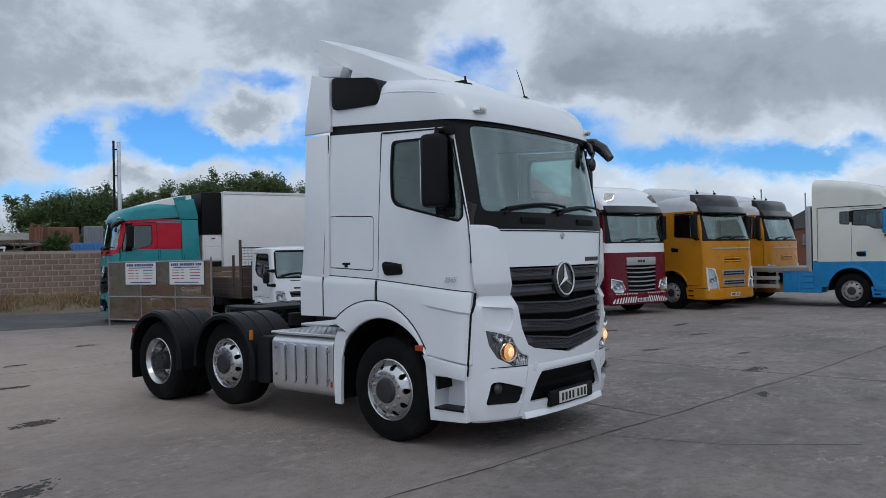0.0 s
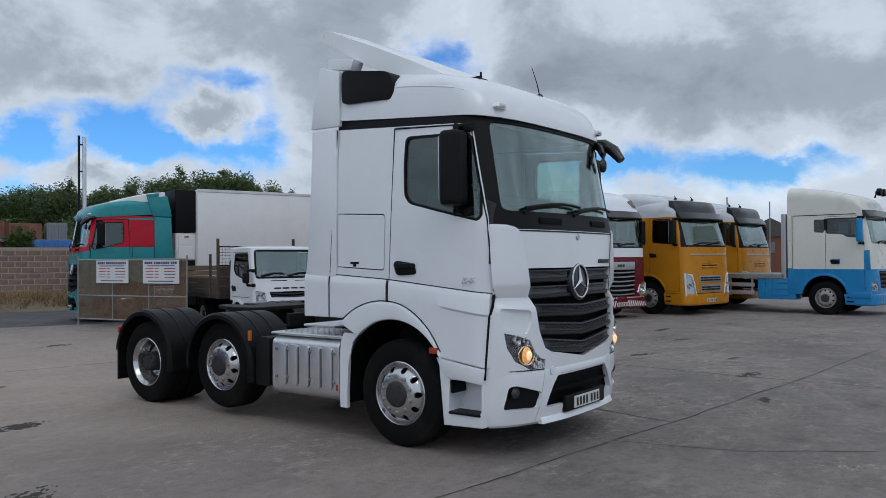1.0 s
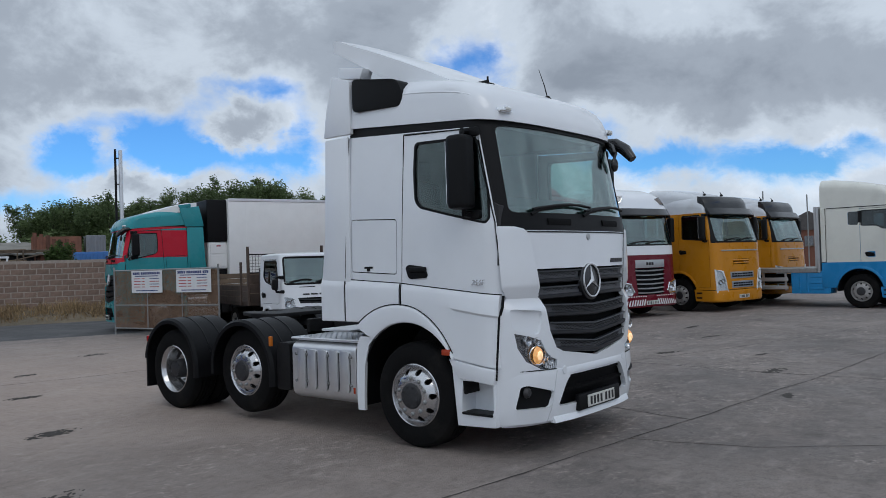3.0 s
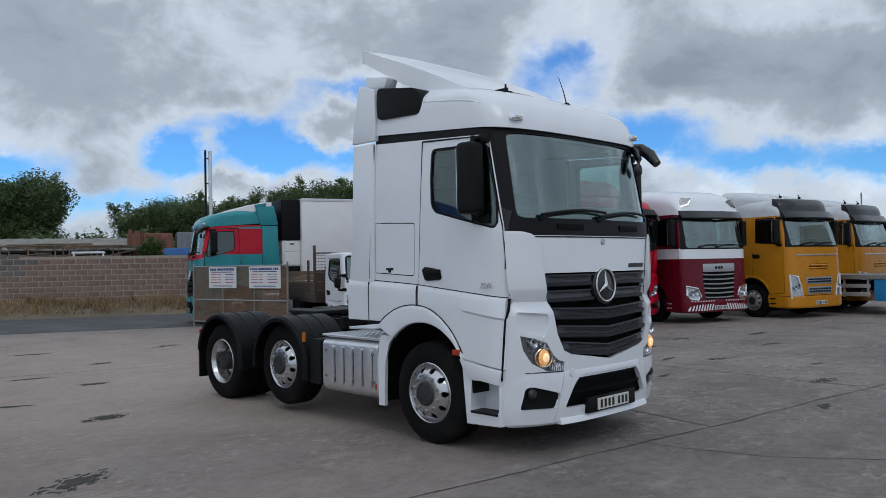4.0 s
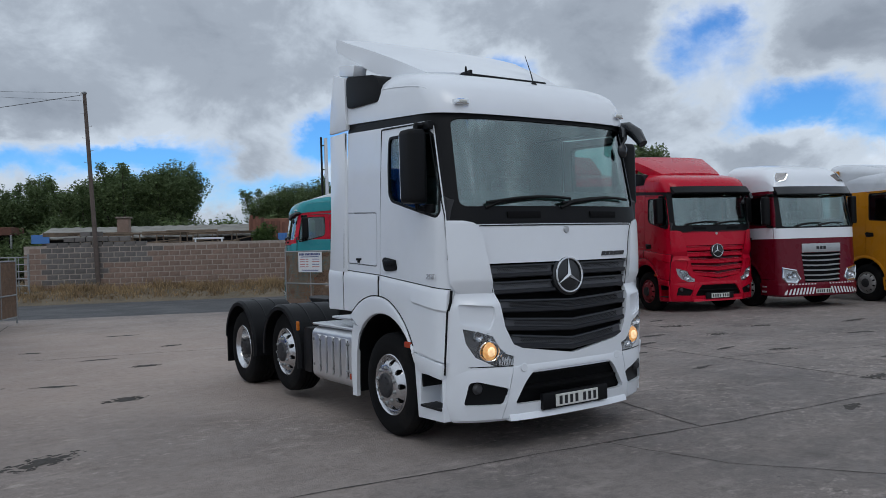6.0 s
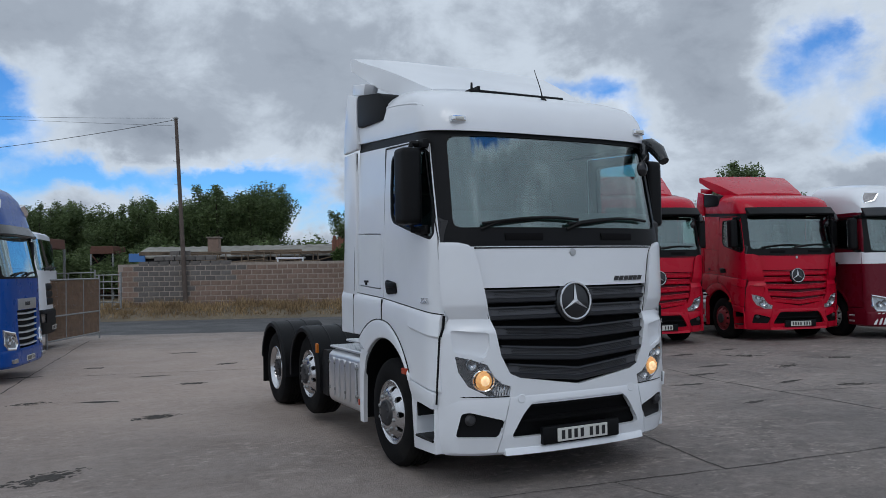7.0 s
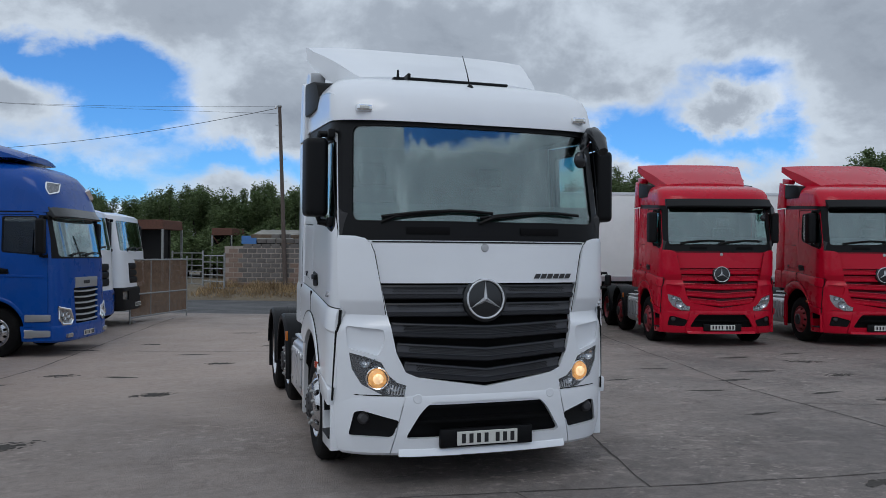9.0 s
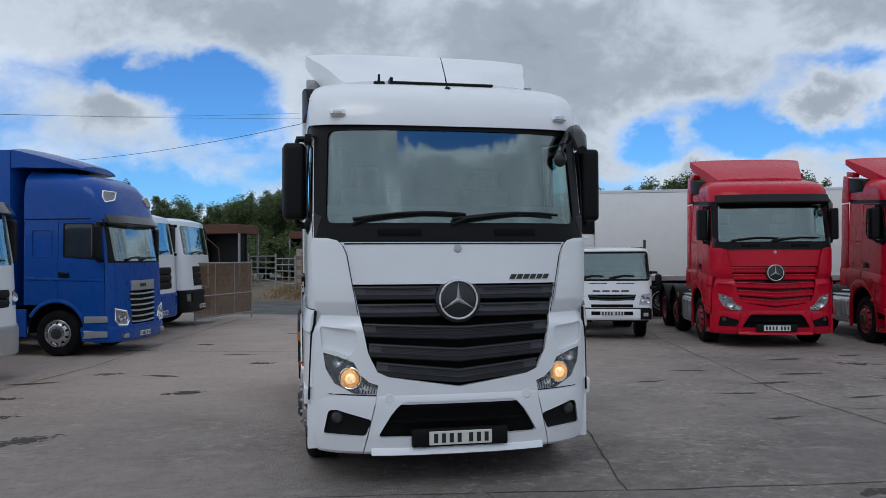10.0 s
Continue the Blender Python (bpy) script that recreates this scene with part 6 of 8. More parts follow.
        bm = add_sweep(bmesh.new(), xs, lambda x: cab.front(x, zc), lambda x: zc, [(-0.012, -hh), (-0.018, -hh * 0.6), (-0.018, hh * 0.6), (-0.012, hh), (0.02, hh), (0.02, -hh)])
        part("front_panel", bm, mat, k, lab)
    for count, x, z, size, mat, proud in c.get("front_text", []):
        name_bars(k, count, -x, x, z, size, lambda u, v, p=proud: cab.front(u, v) - p, mat)
    if c.get("visor"):
        vm = c["visor"]
        vz = s1 - 0.02
        xs = [-(W - 0.08) + 2 * (W - 0.08) * j / 14 for j in range(15)]
        bm = add_sweep(bmesh.new(), xs, lambda x: F + lean - 0.13 + 0.20 * (abs(x) / W) ** 4, lambda x: vz, [(0.0, 0.0), (-0.03, 0.02), (-0.03, 0.04), (0.10, 0.22), (0.16, 0.22), (0.12, 0.05)])
        part("sun_visor", bm, vm, k, "dark sun visor")
    if lamp:
        xs = [u for u, v in lamp]
        zs = [v for u, v in lamp]
        cx, cz = (min(xs) + max(xs)) / 2, (min(zs) + max(zs)) / 2
        for s in (-1, 1):
            r = min(0.07, (max(zs) - min(zs)) * 0.36)
            bowls = [(-s * (cx + o * 0.75 * r), cz + o * 0.2 * r, r, "reflector") for o in (-1.15, 1.15)]
            add_lamp(k, [(-s * u, v) for u, v in lamp], cab, 0.10, bowls=bowls)
            if c.get("lamp_frame"):
                pts = [(-s * u, cab.front(u, v) - 0.006, v) for u, v in lamp]
                part("lamp_frame", add_tube(bmesh.new(), pts, 0.030, 6, True), c["lamp_frame"], k)
    bz0, bz1, bmat = c["bumper"]
    bump = Cab([(bz0, W - 0.04, F - 0.01, d, sq, 0), (bz0 + 0.04, W, F - 0.035, d, sq, 0), (bz1 - 0.06, W + 0.004, F - 0.035, d, sq, 0), (bz1, W - 0.005, F - 0.015, d, sq, 0)], 0.0)
    me = minus(bump.skin(0.0, 0.05), prism([(c.get("bumper_back", -0.80), -1), (3, -1), (3, 3), (c.get("bumper_back", -0.80), 3)], "x", -3, 3))
    for pol, mat in c.get("bumper_cuts", []):
        me = minus(me, prism(pol, "y", -3, -0.7))
    smooth_panels(mpart("bumper", dress(me, bmat), k))
    for pol, mat in c.get("bumper_cuts", []):
        bm = add_loft(bmesh.new(), [[(u, bump.front(u, v) + 0.03, v) for u, v in inset(pol, -0.015)], [(u, bump.front(u, v) + 0.10, v) for u, v in inset(pol, -0.015)]])
        part("bumper_inset", bm, mat, k)
    if c.get("stripes"):
        n = 24
        for i in range(n):
            x0 = -W * 0.92 + i * (W * 1.84 / n)
            wd = W * 1.84 / n * 0.5
            q = [(x0, bz0 + 0.05), (x0 + wd, bz0 + 0.05), (x0 + wd + 0.10 * (1 if i < n / 2 else -1), bz1 - 0.02), (x0 + 0.10 * (1 if i < n / 2 else -1), bz1 - 0.02)]
            if abs(x0 + wd / 2) < 0.30:
                continue
            bm = add_loft(bmesh.new(), [[(u, bump.front(u, v) - 0.008, v) for u, v in q], [(u, bump.front(u, v) + 0.01, v) for u, v in q]])
            part("bumper_stripe", bm, "board", k, "white bumper stripe")
    number_plate(k, bump.front(0, c.get("plate_z", bz0 + 0.12)) - 0.004, c.get("plate_z", bz0 + 0.12))
    for s in (-1, 1):
        add_mirror(k, s, W + 0.14, c.get("mirror_y", f + lean * 0.5 + 0.22), *c.get("mirror_z", (s0 + 0.05, s1 - 0.05)), c.get("mirror", "black"), 0.16 * min(1, W), 0.20 * W / 1.24, inner_x=W - 0.06)
    add_wipers(k, cab, s0 + 0.02, (-0.72, -0.05), 0.75 * W / 1.24)
    ws = c.get("wheel_scale", 1.0)
    for y, kind in c["wheels"]:
        for s in (-1, 1):
            add_wheel(k, s, y, 0.497 * ws, kind, c.get("rim", "rim_white"), c.get("track", 1.20), nuts=False, scale=ws, turn=11 * y)
    yend = c.get("end", 4.5)
    add_chassis(k, 0.2, yend, 0.72 * ws, 0.98 * ws, 0.42 * ws)
    bm = add_box(bmesh.new(), (-0.5 * ws, F + 0.35, 0.55 * ws), (0.5 * ws, 0.8, 1.05 * ws), 0.06, 2)
    part("engine", bm, "chassis", k)
    for s in (-1, 1):
        rings = []
        ay, az, ar = spec["arch"]
        for j in range(13):
            a = radians(-5 + 185 * j / 12)
            rings.append([(s * x, ay + r * math.cos(a), az + r * math.sin(a)) for x, r in ((W - 0.02, ar - 0.005), (W - 0.02, ar + 0.02), (W * 0.45, ar + 0.02), (W * 0.45, ar - 0.005))])
        part("wheel_housing", add_loft(bmesh.new(), rings), "black", k)
        rings = []
        for j in range(17):
            a = radians(28 + 124 * j / 16)
            rings.append([(s * (W + o), ay + r * math.cos(a), az + r * math.sin(a)) for r, o in ((ar - 0.004, -0.05), (ar - 0.004, 0.010), (ar + 0.012, 0.016), (ar + 0.055, 0.014), (ar + 0.07, 0.004), (ar + 0.07, -0.04))])
        part("wheel_arch", add_loft(bmesh.new(), rings), c["mats"][0], k)
        # lower step panel
        sm = c.get("step_mat", bmat)
        bm = add_prism(bmesh.new(), [(-ar * 0.93 + ay, bz0 + 0.02), (c.get("bumper_back", -0.80) - 0.01, bz0 + 0.02), (c.get("bumper_back", -0.80) - 0.01, z0 + 0.01), (-ar * 0.86 + ay, z0 + 0.01)], "x", s * (W - 0.45), s * (W - 0.012), 0.012, 2)
        st = part("step_box", bm, sm, k)
        for q in (0.35, 0.75):
            z = bz0 + (z0 - bz0) * q
            part("tread", add_box(bmesh.new(), (min(s * (W - 0.10), s * (W + 0.004)), c.get("bumper_back", -0.80) + 0.02, z - 0.02), (max(s * (W - 0.10), s * (W + 0.004)), -ar * 0.95 + ay - 0.03, z + 0.02), 0.008, 1), c.get("tread_mat", "black"), st)
    k["cab_front"] = F
    return k, cab, bump


def tractor_tail(k, y2, tank_mat="aluminium", rear_w=1.24):
    """Tank, mudguards and fifth wheel of a two-axle tractor."""
    for s in (-1, 1):
        bm = add_prism(bmesh.new(), rounded([(s * 1.22, 0.45), (s * 1.10, 0.38), (s * 0.62, 0.40), (s * 0.62, 0.98), (s * 1.15, 0.98), (s * 1.22, 0.90)], 0.06), "y", 0.85, 2.55, 0.006, 1)
        part("fuel_tank", bm, tank_mat, k)
        fender_arc(k, s, y2, 0.53, 0.575, 1.24, 0.62, 10, 170)


ROWZ = -16.0


BOX_ROOF = [(-1.20, 1.12, 0.02), (-1.17, 1.16, 0.12), (-1.08, 1.185, 0.32), (-0.97, 1.20, 0.48), (-0.82, 1.205, 0.60), (-0.58, 1.21, 0.68), (0.0, 1.21, 0.75), (0.76, 1.21, 0.80)]


def roof_lamps(k, x, z, y):
    """Slanted lamps let into the upper corners of a high roof."""
    for s in (-1, 1):
        m = Matrix.Translation((s * x, y, z)) @ pose(0, 0, 0, -30, 0, s * 34)
        out = rounded([(-s * 0.20, 0.13), (s * 0.13, 0.16), (s * 0.19, -0.02), (s * 0.15, -0.17), (-s * 0.10, -0.10)], 0.04)
        l = part("roof_lamp", add_prism(bmesh.new(), out, "y", -0.035, 0.14, 0.015, 2, m), "chrome", k, "chrome-rimmed roof lamp")
        part("roof_lamp_lens", add_prism(bmesh.new(), inset(out, 0.03), "y", -0.045, 0.0, 0.006, 1, m), "lamp_dark", l)


def tall_cab(m, label, mats, bands, roof_mat, bumper_mat, panels, stripes=False, rim="rim_white", group="", wheels=((0, "steer"), (3.8, "drive")), bumper_back=-0.8, step_mat=None, tall=1.0):
    roof_secs = [(y, w, h * tall) for y, w, h in BOX_ROOF]
    c = {"base": 0.62, "top": 2.98, "screen": (2.06, 2.88), "lean": 0.20, "mats": mats, "bands": bands, "roof": roof_secs, "roof_mat": roof_mat, "roof_e": 4.4,
         "grille": (0.64, 1.39, 0.54, 0.62, 6, "silver"), "slat_fill": 0.12, "slat_dip": 0.02, "panels": panels, "visor": "black_gloss",
         "lamp": [(-1.14, 1.02), (-0.80, 0.95), (-0.70, 0.74), (-0.80, 0.65), (-1.06, 0.67), (-1.13, 0.78)], "lamp_frame": "chrome",
         "bumper": (0.30, 0.64, bumper_mat), "stripes": stripes, "wheels": wheels, "rim": rim, "front_text": [(3, 0.16, 1.475, 0.075, "ink", 0.023)], "plate_z": 0.42,
         "surround": [(-0.98, 2.98), (-1.09, 2.40), (-1.13, 2.02), (-2.2, 2.02), (-2.2, 2.98)], "door_low": 0.72, "step_mat": step_mat or bumper_mat, "tread_mat": "aluminium"}
    k, cab, bump = lorry("tractor_unit", m, label, c, group=group)
    roof_lamps(k, 0.90, 2.97 + 0.34 * tall, -1.0)
    return k


def yellow_cab(m, label, group=""):
    secs = [(-1.08, 1.12, 0.02), (-1.05, 1.15, 0.10), (-0.98, 1.17, 0.26), (-0.90, 1.18, 0.40), (-0.75, 1.19, 0.50), (-0.4, 1.20, 0.58), (0.2, 1.20, 0.68), (0.78, 1.20, 0.74)]
    c = {"base": 0.66, "top": 2.96, "screen": (2.10, 2.90), "lean": 0.26, "mats": ["yellow"], "bands": [], "roof": secs, "roof_mat": "grey_roof", "roof_e": 3.4,
         "grille": (1.40, 1.56, 0.42, 0.44, 2, "yellow"), "slat_fill": 0.30,
         "panels": [(1.80, 1.84, 0.95, "silver", "silver strip"), (0.98, 1.18, 0.60, "silver", "silver upper grille"), (0.70, 0.90, 0.56, "silver", "silver lower grille")],
         "visor": "black_gloss", "lamp": [(-1.17, 1.26), (-0.93, 1.20), (-0.84, 0.90), (-0.76, 0.58), (-1.02, 0.53), (-1.15, 0.58)], "lamp_frame": "white",
         "bumper": (0.30, 0.64, "yellow"), "wheels": ((0, "steer"), (3.8, "drive")), "rim": "rim_white", "plate_z": 0.44,
         "surround": [(-0.95, 2.96), (-1.08, 2.40), (-1.12, 2.05), (-2.2, 2.05), (-2.2, 2.96)], "door_low": 0.72}
    k, cab, bump = lorry("tractor_unit", m, label, c, group=group)
    # dark lid over the screen
    xs = [-1.10 + 2.20 * j / 16 for j in range(17)]
    bm = add_sweep(bmesh.new(), xs, lambda x: -1.10 + 0.20 * (abs(x) / 1.10) ** 4, lambda x: 3.10, [(0.0, -0.02), (0.03, 0.14), (0.09, 0.27), (0.17, 0.35), (0.26, 0.37), (0.26, 0.0)])
    part("roof_front_panel", bm, "black_gloss", k, "smoked roof front panel")
    # dark openings in the silver grilles
    for z0, z1, hw in ((1.01, 1.15, 0.55), (0.73, 0.87, 0.51)):
        for i in range(8):
            x0 = -hw + i * 2 * hw / 8 + 0.012
            x1 = x0 + 2 * hw / 8 - 0.024
            for q in range(2):
                za = z0 + q * (z1 - z0) / 2 + 0.012
                zb = za + (z1 - z0) / 2 - 0.024
                bm = bmesh.new()
                pol = [(x0, za), (x1, za), (x1, zb), (x0, zb)]
                add_loft(bm, [[(u, cab.front(u, v) - 0.022, v) for u, v in pol], [(u, cab.front(u, v) - 0.01, v) for u, v in pol]])
                part("grille_slot", bm, "mesh_black", k)
    for s in (-1, 1):
        bm = add_lathe(bmesh.new(), [(0.0, 0.05), (0.03, 0.05), (0.05, 0.0), (0.0, -0.02)], 10, m=pose(s * 0.45, -0.45, 3.54, 0, -90, 0))
        add_tube(bm, [(s * 0.45, -0.45, 3.58), (s * 0.45, -0.40, 3.66)], 0.012, 5)
        part("roof_aerial", bm, "black", k)
    # swept wind deflector
    high_roof(k, 3.25, [(-0.62, 0.80, 0.22), (-0.45, 0.95, 0.28), (-0.1, 1.06, 0.36), (0.3, 1.14, 0.45), (0.75, 1.19, 0.53), (1.15, 1.20, 0.57)], "grey_roof", 5.0, "wind_deflector", nose=0.0)
    for s in (-1, 1):
        part("side_deflector", add_prism(bmesh.new(), [(0.80, 1.15), (1.15, 1.2), (1.15, 3.6), (0.80, 3.6)], "x", s * 1.20, s * 1.235, 0.01, 1), "yellow", k)
    tractor_tail(k, 3.8)
    return k


# ---- the row of tractors facing the yard
red_tractor = three_axle_tractor(pose(8.60, 7.99, 0, 0, 0, ROWZ), "red", "red three-axle tractor unit with black sun visor", grille_mat="red", visor=True, rim="rim_red", detail=False, group="parked red tractors", lettering=False, lifted=0.0)
copy_thing(red_tractor, pose(11.91, 7.00, 0, 0, 0, ROWZ))
k = tall_cab(pose(14.46, 5.88, 0, 0, 0, ROWZ), "crimson tractor unit with white roof, white band and striped bumper", ["crimson", "white"], [(1.76, 1), (2.04, 0)], "white", "crimson",
        [(1.40, 1.62, 0.60, "silver", "silver badge panel")], stripes=True)
tractor_tail(k, 3.8)
yellow_tractor = yellow_cab(pose(17.60, 4.42, 0, 0, 0, -13.5), "mustard yellow tractor unit with grey-white roof and black visor", "parked yellow tractors")
tagged(copy_thing(yellow_tractor, pose(22.2, 4.23, 0, 0, 0, -7.3)), label="mustard yellow tractor unit parked behind a flatbed lorry")

# ---- cream and blue flatbed lorry
flatbed_roof = [(-1.18, 1.12, 0.02), (-1.15, 1.15, 0.12), (-1.05, 1.18, 0.34), (-0.90, 1.19, 0.50), (-0.6, 1.20, 0.62), (0.0, 1.20, 0.76), (0.76, 1.205, 0.88), (1.08, 1.205, 0.90)]
k, cab, bump = lorry("flatbed_lorry", pose(19.95, 0.05, 0, 0, 0, -6), "cream and light blue flatbed lorry with a steel headboard",
    {"base": 0.62, "top": 2.98, "screen": (2.10, 2.88), "lean": 0.18, "mats": ["sky_blue", "cream"], "bands": [(1.36, 1)], "roof": flatbed_roof, "roof_mat": "cream", "roof_e": 6.5, "rear": 0.95,
     "window": [(-0.07, 2.84), (-0.07, 2.44), (-0.50, 2.42), (-0.62, 2.33), (-1.04, 2.30), (-0.92, 2.84)], "rear_windows": [[(0.30, 2.84), (0.30, 2.46), (0.02, 2.44), (0.02, 2.84)]], "visor": "black_gloss",
     "grille": (0.80, 1.30, 0.60, 0.70, 4, "black"), "lamp": [(-1.16, 1.0), (-0.85, 0.95), (-0.82, 0.72), (-1.14, 0.72)], "bumper": (0.30, 0.64, "sky_blue"), "mirror": "sky_blue",
     "wheels": ((0, "steer"), (4.2, "drive"), (5.6, "drive")), "rim": "rim_white", "end": 8.6, "handles": [(-0.28, 1.58)]})
for s in (-1, 1):
    bm = add_prism(bmesh.new(), rounded([(0.85, 0.42), (2.0, 0.42), (2.0, 1.12), (0.85, 1.12)], 0.05), "x", s * 0.7, s * 1.22, 0.02, 2)
    sk = part("side_skirt", bm, "sky_blue", k, "light blue side skirt")
    for q in range(3):
        part("skirt_step", add_box(bmesh.new(), (min(s * 1.19, s * 1.235), 1.02, 0.55 + 0.18 * q), (max(s * 1.19, s * 1.235), 1.42, 0.60 + 0.18 * q), 0.01, 1), "sky_blue", sk)
    bm = bmesh.new()
    for z in (0.55, 0.80):
        add_box(bm, (min(s * 1.20, s * 1.24), 2.1, z), (max(s * 1.20, s * 1.24), 3.6, z + 0.12), 0.01, 1)
    for y in (2.15, 2.85, 3.5):
        add_box(bm, (min(s * 1.17, s * 1.21), y, 0.52), (max(s * 1.17, s * 1.21), y + 0.06, 1.08), 0.0)
    part("side_guard", bm, "silver", k, "silver side guard rails")
bm = add_box(bmesh.new(), (-1.25, 1.20, 1.06), (1.25, 8.8, 1.20), 0.01, 1)
part("flatbed_deck", bm, "steel", k, "weathered grey steel flatbed deck")
bm = add_box(bmesh.new(), (-1.25, 1.12, 1.06), (1.25, 1.20, 3.05), 0.01, 1)
hb = part("headboard", bm, "silver", k, "grey steel headboard")
for j in range(7):
    part("headboard_post", add_box(bmesh.new(), (-1.25 + 0.40 * j, 1.20, 1.1), (-1.19 + 0.40 * j, 1.26, 3.05), 0.01, 1), "silver", hb)
for s in (-1, 1):
    part("window_pillar", add_box(bmesh.new(), (min(s * 1.20, s * 1.226), -0.075, 2.43), (max(s * 1.20, s * 1.226), 0.025, 2.85), 0.004, 1), "black", k)
    part("roof_seam", add_box(bmesh.new(), (min(s * 1.205, s * 1.222), -0.85, 2.965), (max(s * 1.205, s * 1.222), 0.90, 2.985), 0.004, 1), "black", k)
part("side_deflector", add_prism(bmesh.new(), [(0.952, 1.37), (1.08, 1.37), (1.08, 2.97), (0.952, 2.97)], "x", -1.225, 1.225, 0.01, 1), "cream", k)
part("rear_fairing", add_prism(bmesh.new(), [(0.67, 0.60), (1.08, 0.60), (1.08, 1.355), (0.30, 1.355), (0.36, 1.12), (0.56, 0.90)], "x", -1.238, 1.238, 0.012, 2), "sky_blue", k)
for s in (-1, 1):
    # blue corner panel beside the screen, sill, and pressed lines on the cream side
    part("corner_panel", add_prism(bmesh.new(), [(-1.02, 1.36), (-1.22, 1.36), (-1.20, 1.92), (-1.06, 1.90)], "x", s * 1.10, s * 1.236, 0.02, 2), "sky_blue", k)
    part("sill", add_prism(bmesh.new(), [(-0.66, 0.52), (-1.25, 0.52), (-1.25, 0.70), (-0.62, 0.70)], "x", s * 1.15, s * 1.262, 0.02, 2), "sky_blue", k)
    for q in range(5):
        part("pressed_line", add_box(bmesh.new(), (min(s * 1.215, s * 1.231), 0.965, 1.75 + 0.24 * q), (max(s * 1.215, s * 1.231), 1.075, 1.78 + 0.24 * q), 0.006, 1), "cream", k)
    pts = rounded([(0.06, 1.55), (0.62, 1.55), (0.62, 1.98), (0.06, 1.98)], 0.05)
    part("locker_line", add_tube(bmesh.new(), [(s * 1.233, y, z) for y, z in pts], 0.006, 5, True), "cream", k)
    part("door_latch", add_prism(bmesh.new(), rounded([(-0.42, 1.50), (-0.22, 1.50), (-0.22, 1.66), (-0.42, 1.66)], 0.02), "x", s * 1.22, s * 1.246, 0.006, 1), "sky_blue", k, "light blue door latch")
    part("skirt_flute", add_box(bmesh.new(), (min(s * 1.20, s * 1.232), 1.50, 0.46), (max(s * 1.20, s * 1.232), 1.54, 1.08), 0.008, 1), "sky_blue", k)
    part("skirt_flute", add_box(bmesh.new(), (min(s * 1.20, s * 1.232), 1.72, 0.46), (max(s * 1.20, s * 1.232), 1.76, 1.08), 0.008, 1), "sky_blue", k)
bar = part("lamp_bar", add_tube(bmesh.new(), [(-0.95, -1.30, 3.42), (-0.95, -1.34, 3.60), (0.95, -1.34, 3.60), (0.95, -1.30, 3.42)], 0.03, 8), "black", k, "black roof lamp bar")
for x in (-0.72, -0.30, 0.30, 0.72):
    part("bar_lamp", add_cyl(bmesh.new(), (x, -1.42, 3.60), (x, -1.30, 3.60), 0.11, seg=16, bevel=0.02), "black", bar)

# ---- lorries on the other side of the yard
blue = tall_cab(pose(-5.52, 9.73, 0, 0, 0, 74.7) @ Matrix.Scale(0.89, 4), "blue high-roof rigid lorry with a blue box body", ["blue"], [], "blue", "blue", [(1.40, 1.62, 0.56, "silver", "silver badge panel")], wheels=((0, "steer"), (5.2, "drive")), group="parked lorries by the gate", tall=1.45, rim="alloy")
bm = add_box(bmesh.new(), (-1.25, 1.05, 1.05), (1.25, 8.6, 4.50), 0.03, 2)
part("box_body", bm, "blue", blue, "blue box body")
rings = []
for y, w, z, th in ((-0.30, 0.75, 4.22, 0.03), (-0.18, 0.95, 4.27, 0.06), (0.10, 1.08, 4.36, 0.16), (0.45, 1.18, 4.46, 0.26), (0.80, 1.23, 4.55, 0.34), (1.03, 1.24, 4.60, 0.40)):
    rings.append([(w * u, y, z - 0.10 * abs(u) ** 3) for u in (-1, -0.8, -0.5, 0, 0.5, 0.8, 1)] + [(w, y, z - 0.10 - th), (-w, y, z - 0.10 - th)])
bm = add_loft(bmesh.new(), rings)
part("wind_deflector", bm, "blue", blue, "blue roof wind deflector")
for s in (-1, 1):
    for z in (0.40, 0.72):
        part("step_panel", add_prism(bmesh.new(), rounded([(-0.62, z), (-1.14, z + 0.02), (-1.14, z + 0.15), (-0.62, z + 0.15)], 0.03), "x", s * 1.18, s * 1.262, 0.010, 2), "silver", blue, "silver entry step panel")
    part("belt_moulding", add_prism(bmesh.new(), [(0.74, 1.66), (-1.0, 1.62), (-1.0, 1.67), (0.74, 1.72)], "x", s * 1.22, s * 1.256, 0.014, 2), "blue", blue)
    part("side_recess", add_tube(bmesh.new(), [(s * 1.238, y, z) for y, z in rounded([(0.12, 2.15), (0.56, 2.15), (0.56, 2.75), (0.12, 2.75)], 0.08)], 0.012, 6, True), "blue", blue)
    part("roof_seam", add_box(bmesh.new(), (min(s * 1.19, s * 1.222), -0.75, 2.965), (max(s * 1.19, s * 1.222), 0.74, 2.99), 0.006, 1), "black", blue)
    part("fog_lamp", add_prism(bmesh.new(), rounded([(s * 0.78, 0.38), (s * 1.0, 0.38), (s * 1.0, 0.47), (s * 0.78, 0.47)], 0.03), "y", -1.405, -1.30, 0.008, 1), "reflector", blue, "small clear fog lamp")
    part("side_panel", add_prism(bmesh.new(), [(0.7, 0.42), (4.5, 0.42), (4.5, 1.02), (0.7, 1.02)], "x", s * 1.18, s * 1.24, 0.01, 1), "blue", blue)

low_roof = [(-1.16, 1.10, 0.01), (-1.12, 1.14, 0.05), (-0.9, 1.16, 0.11), (-0.3, 1.17, 0.14), (0.5, 1.17, 0.13), (0.74, 1.16, 0.10)]


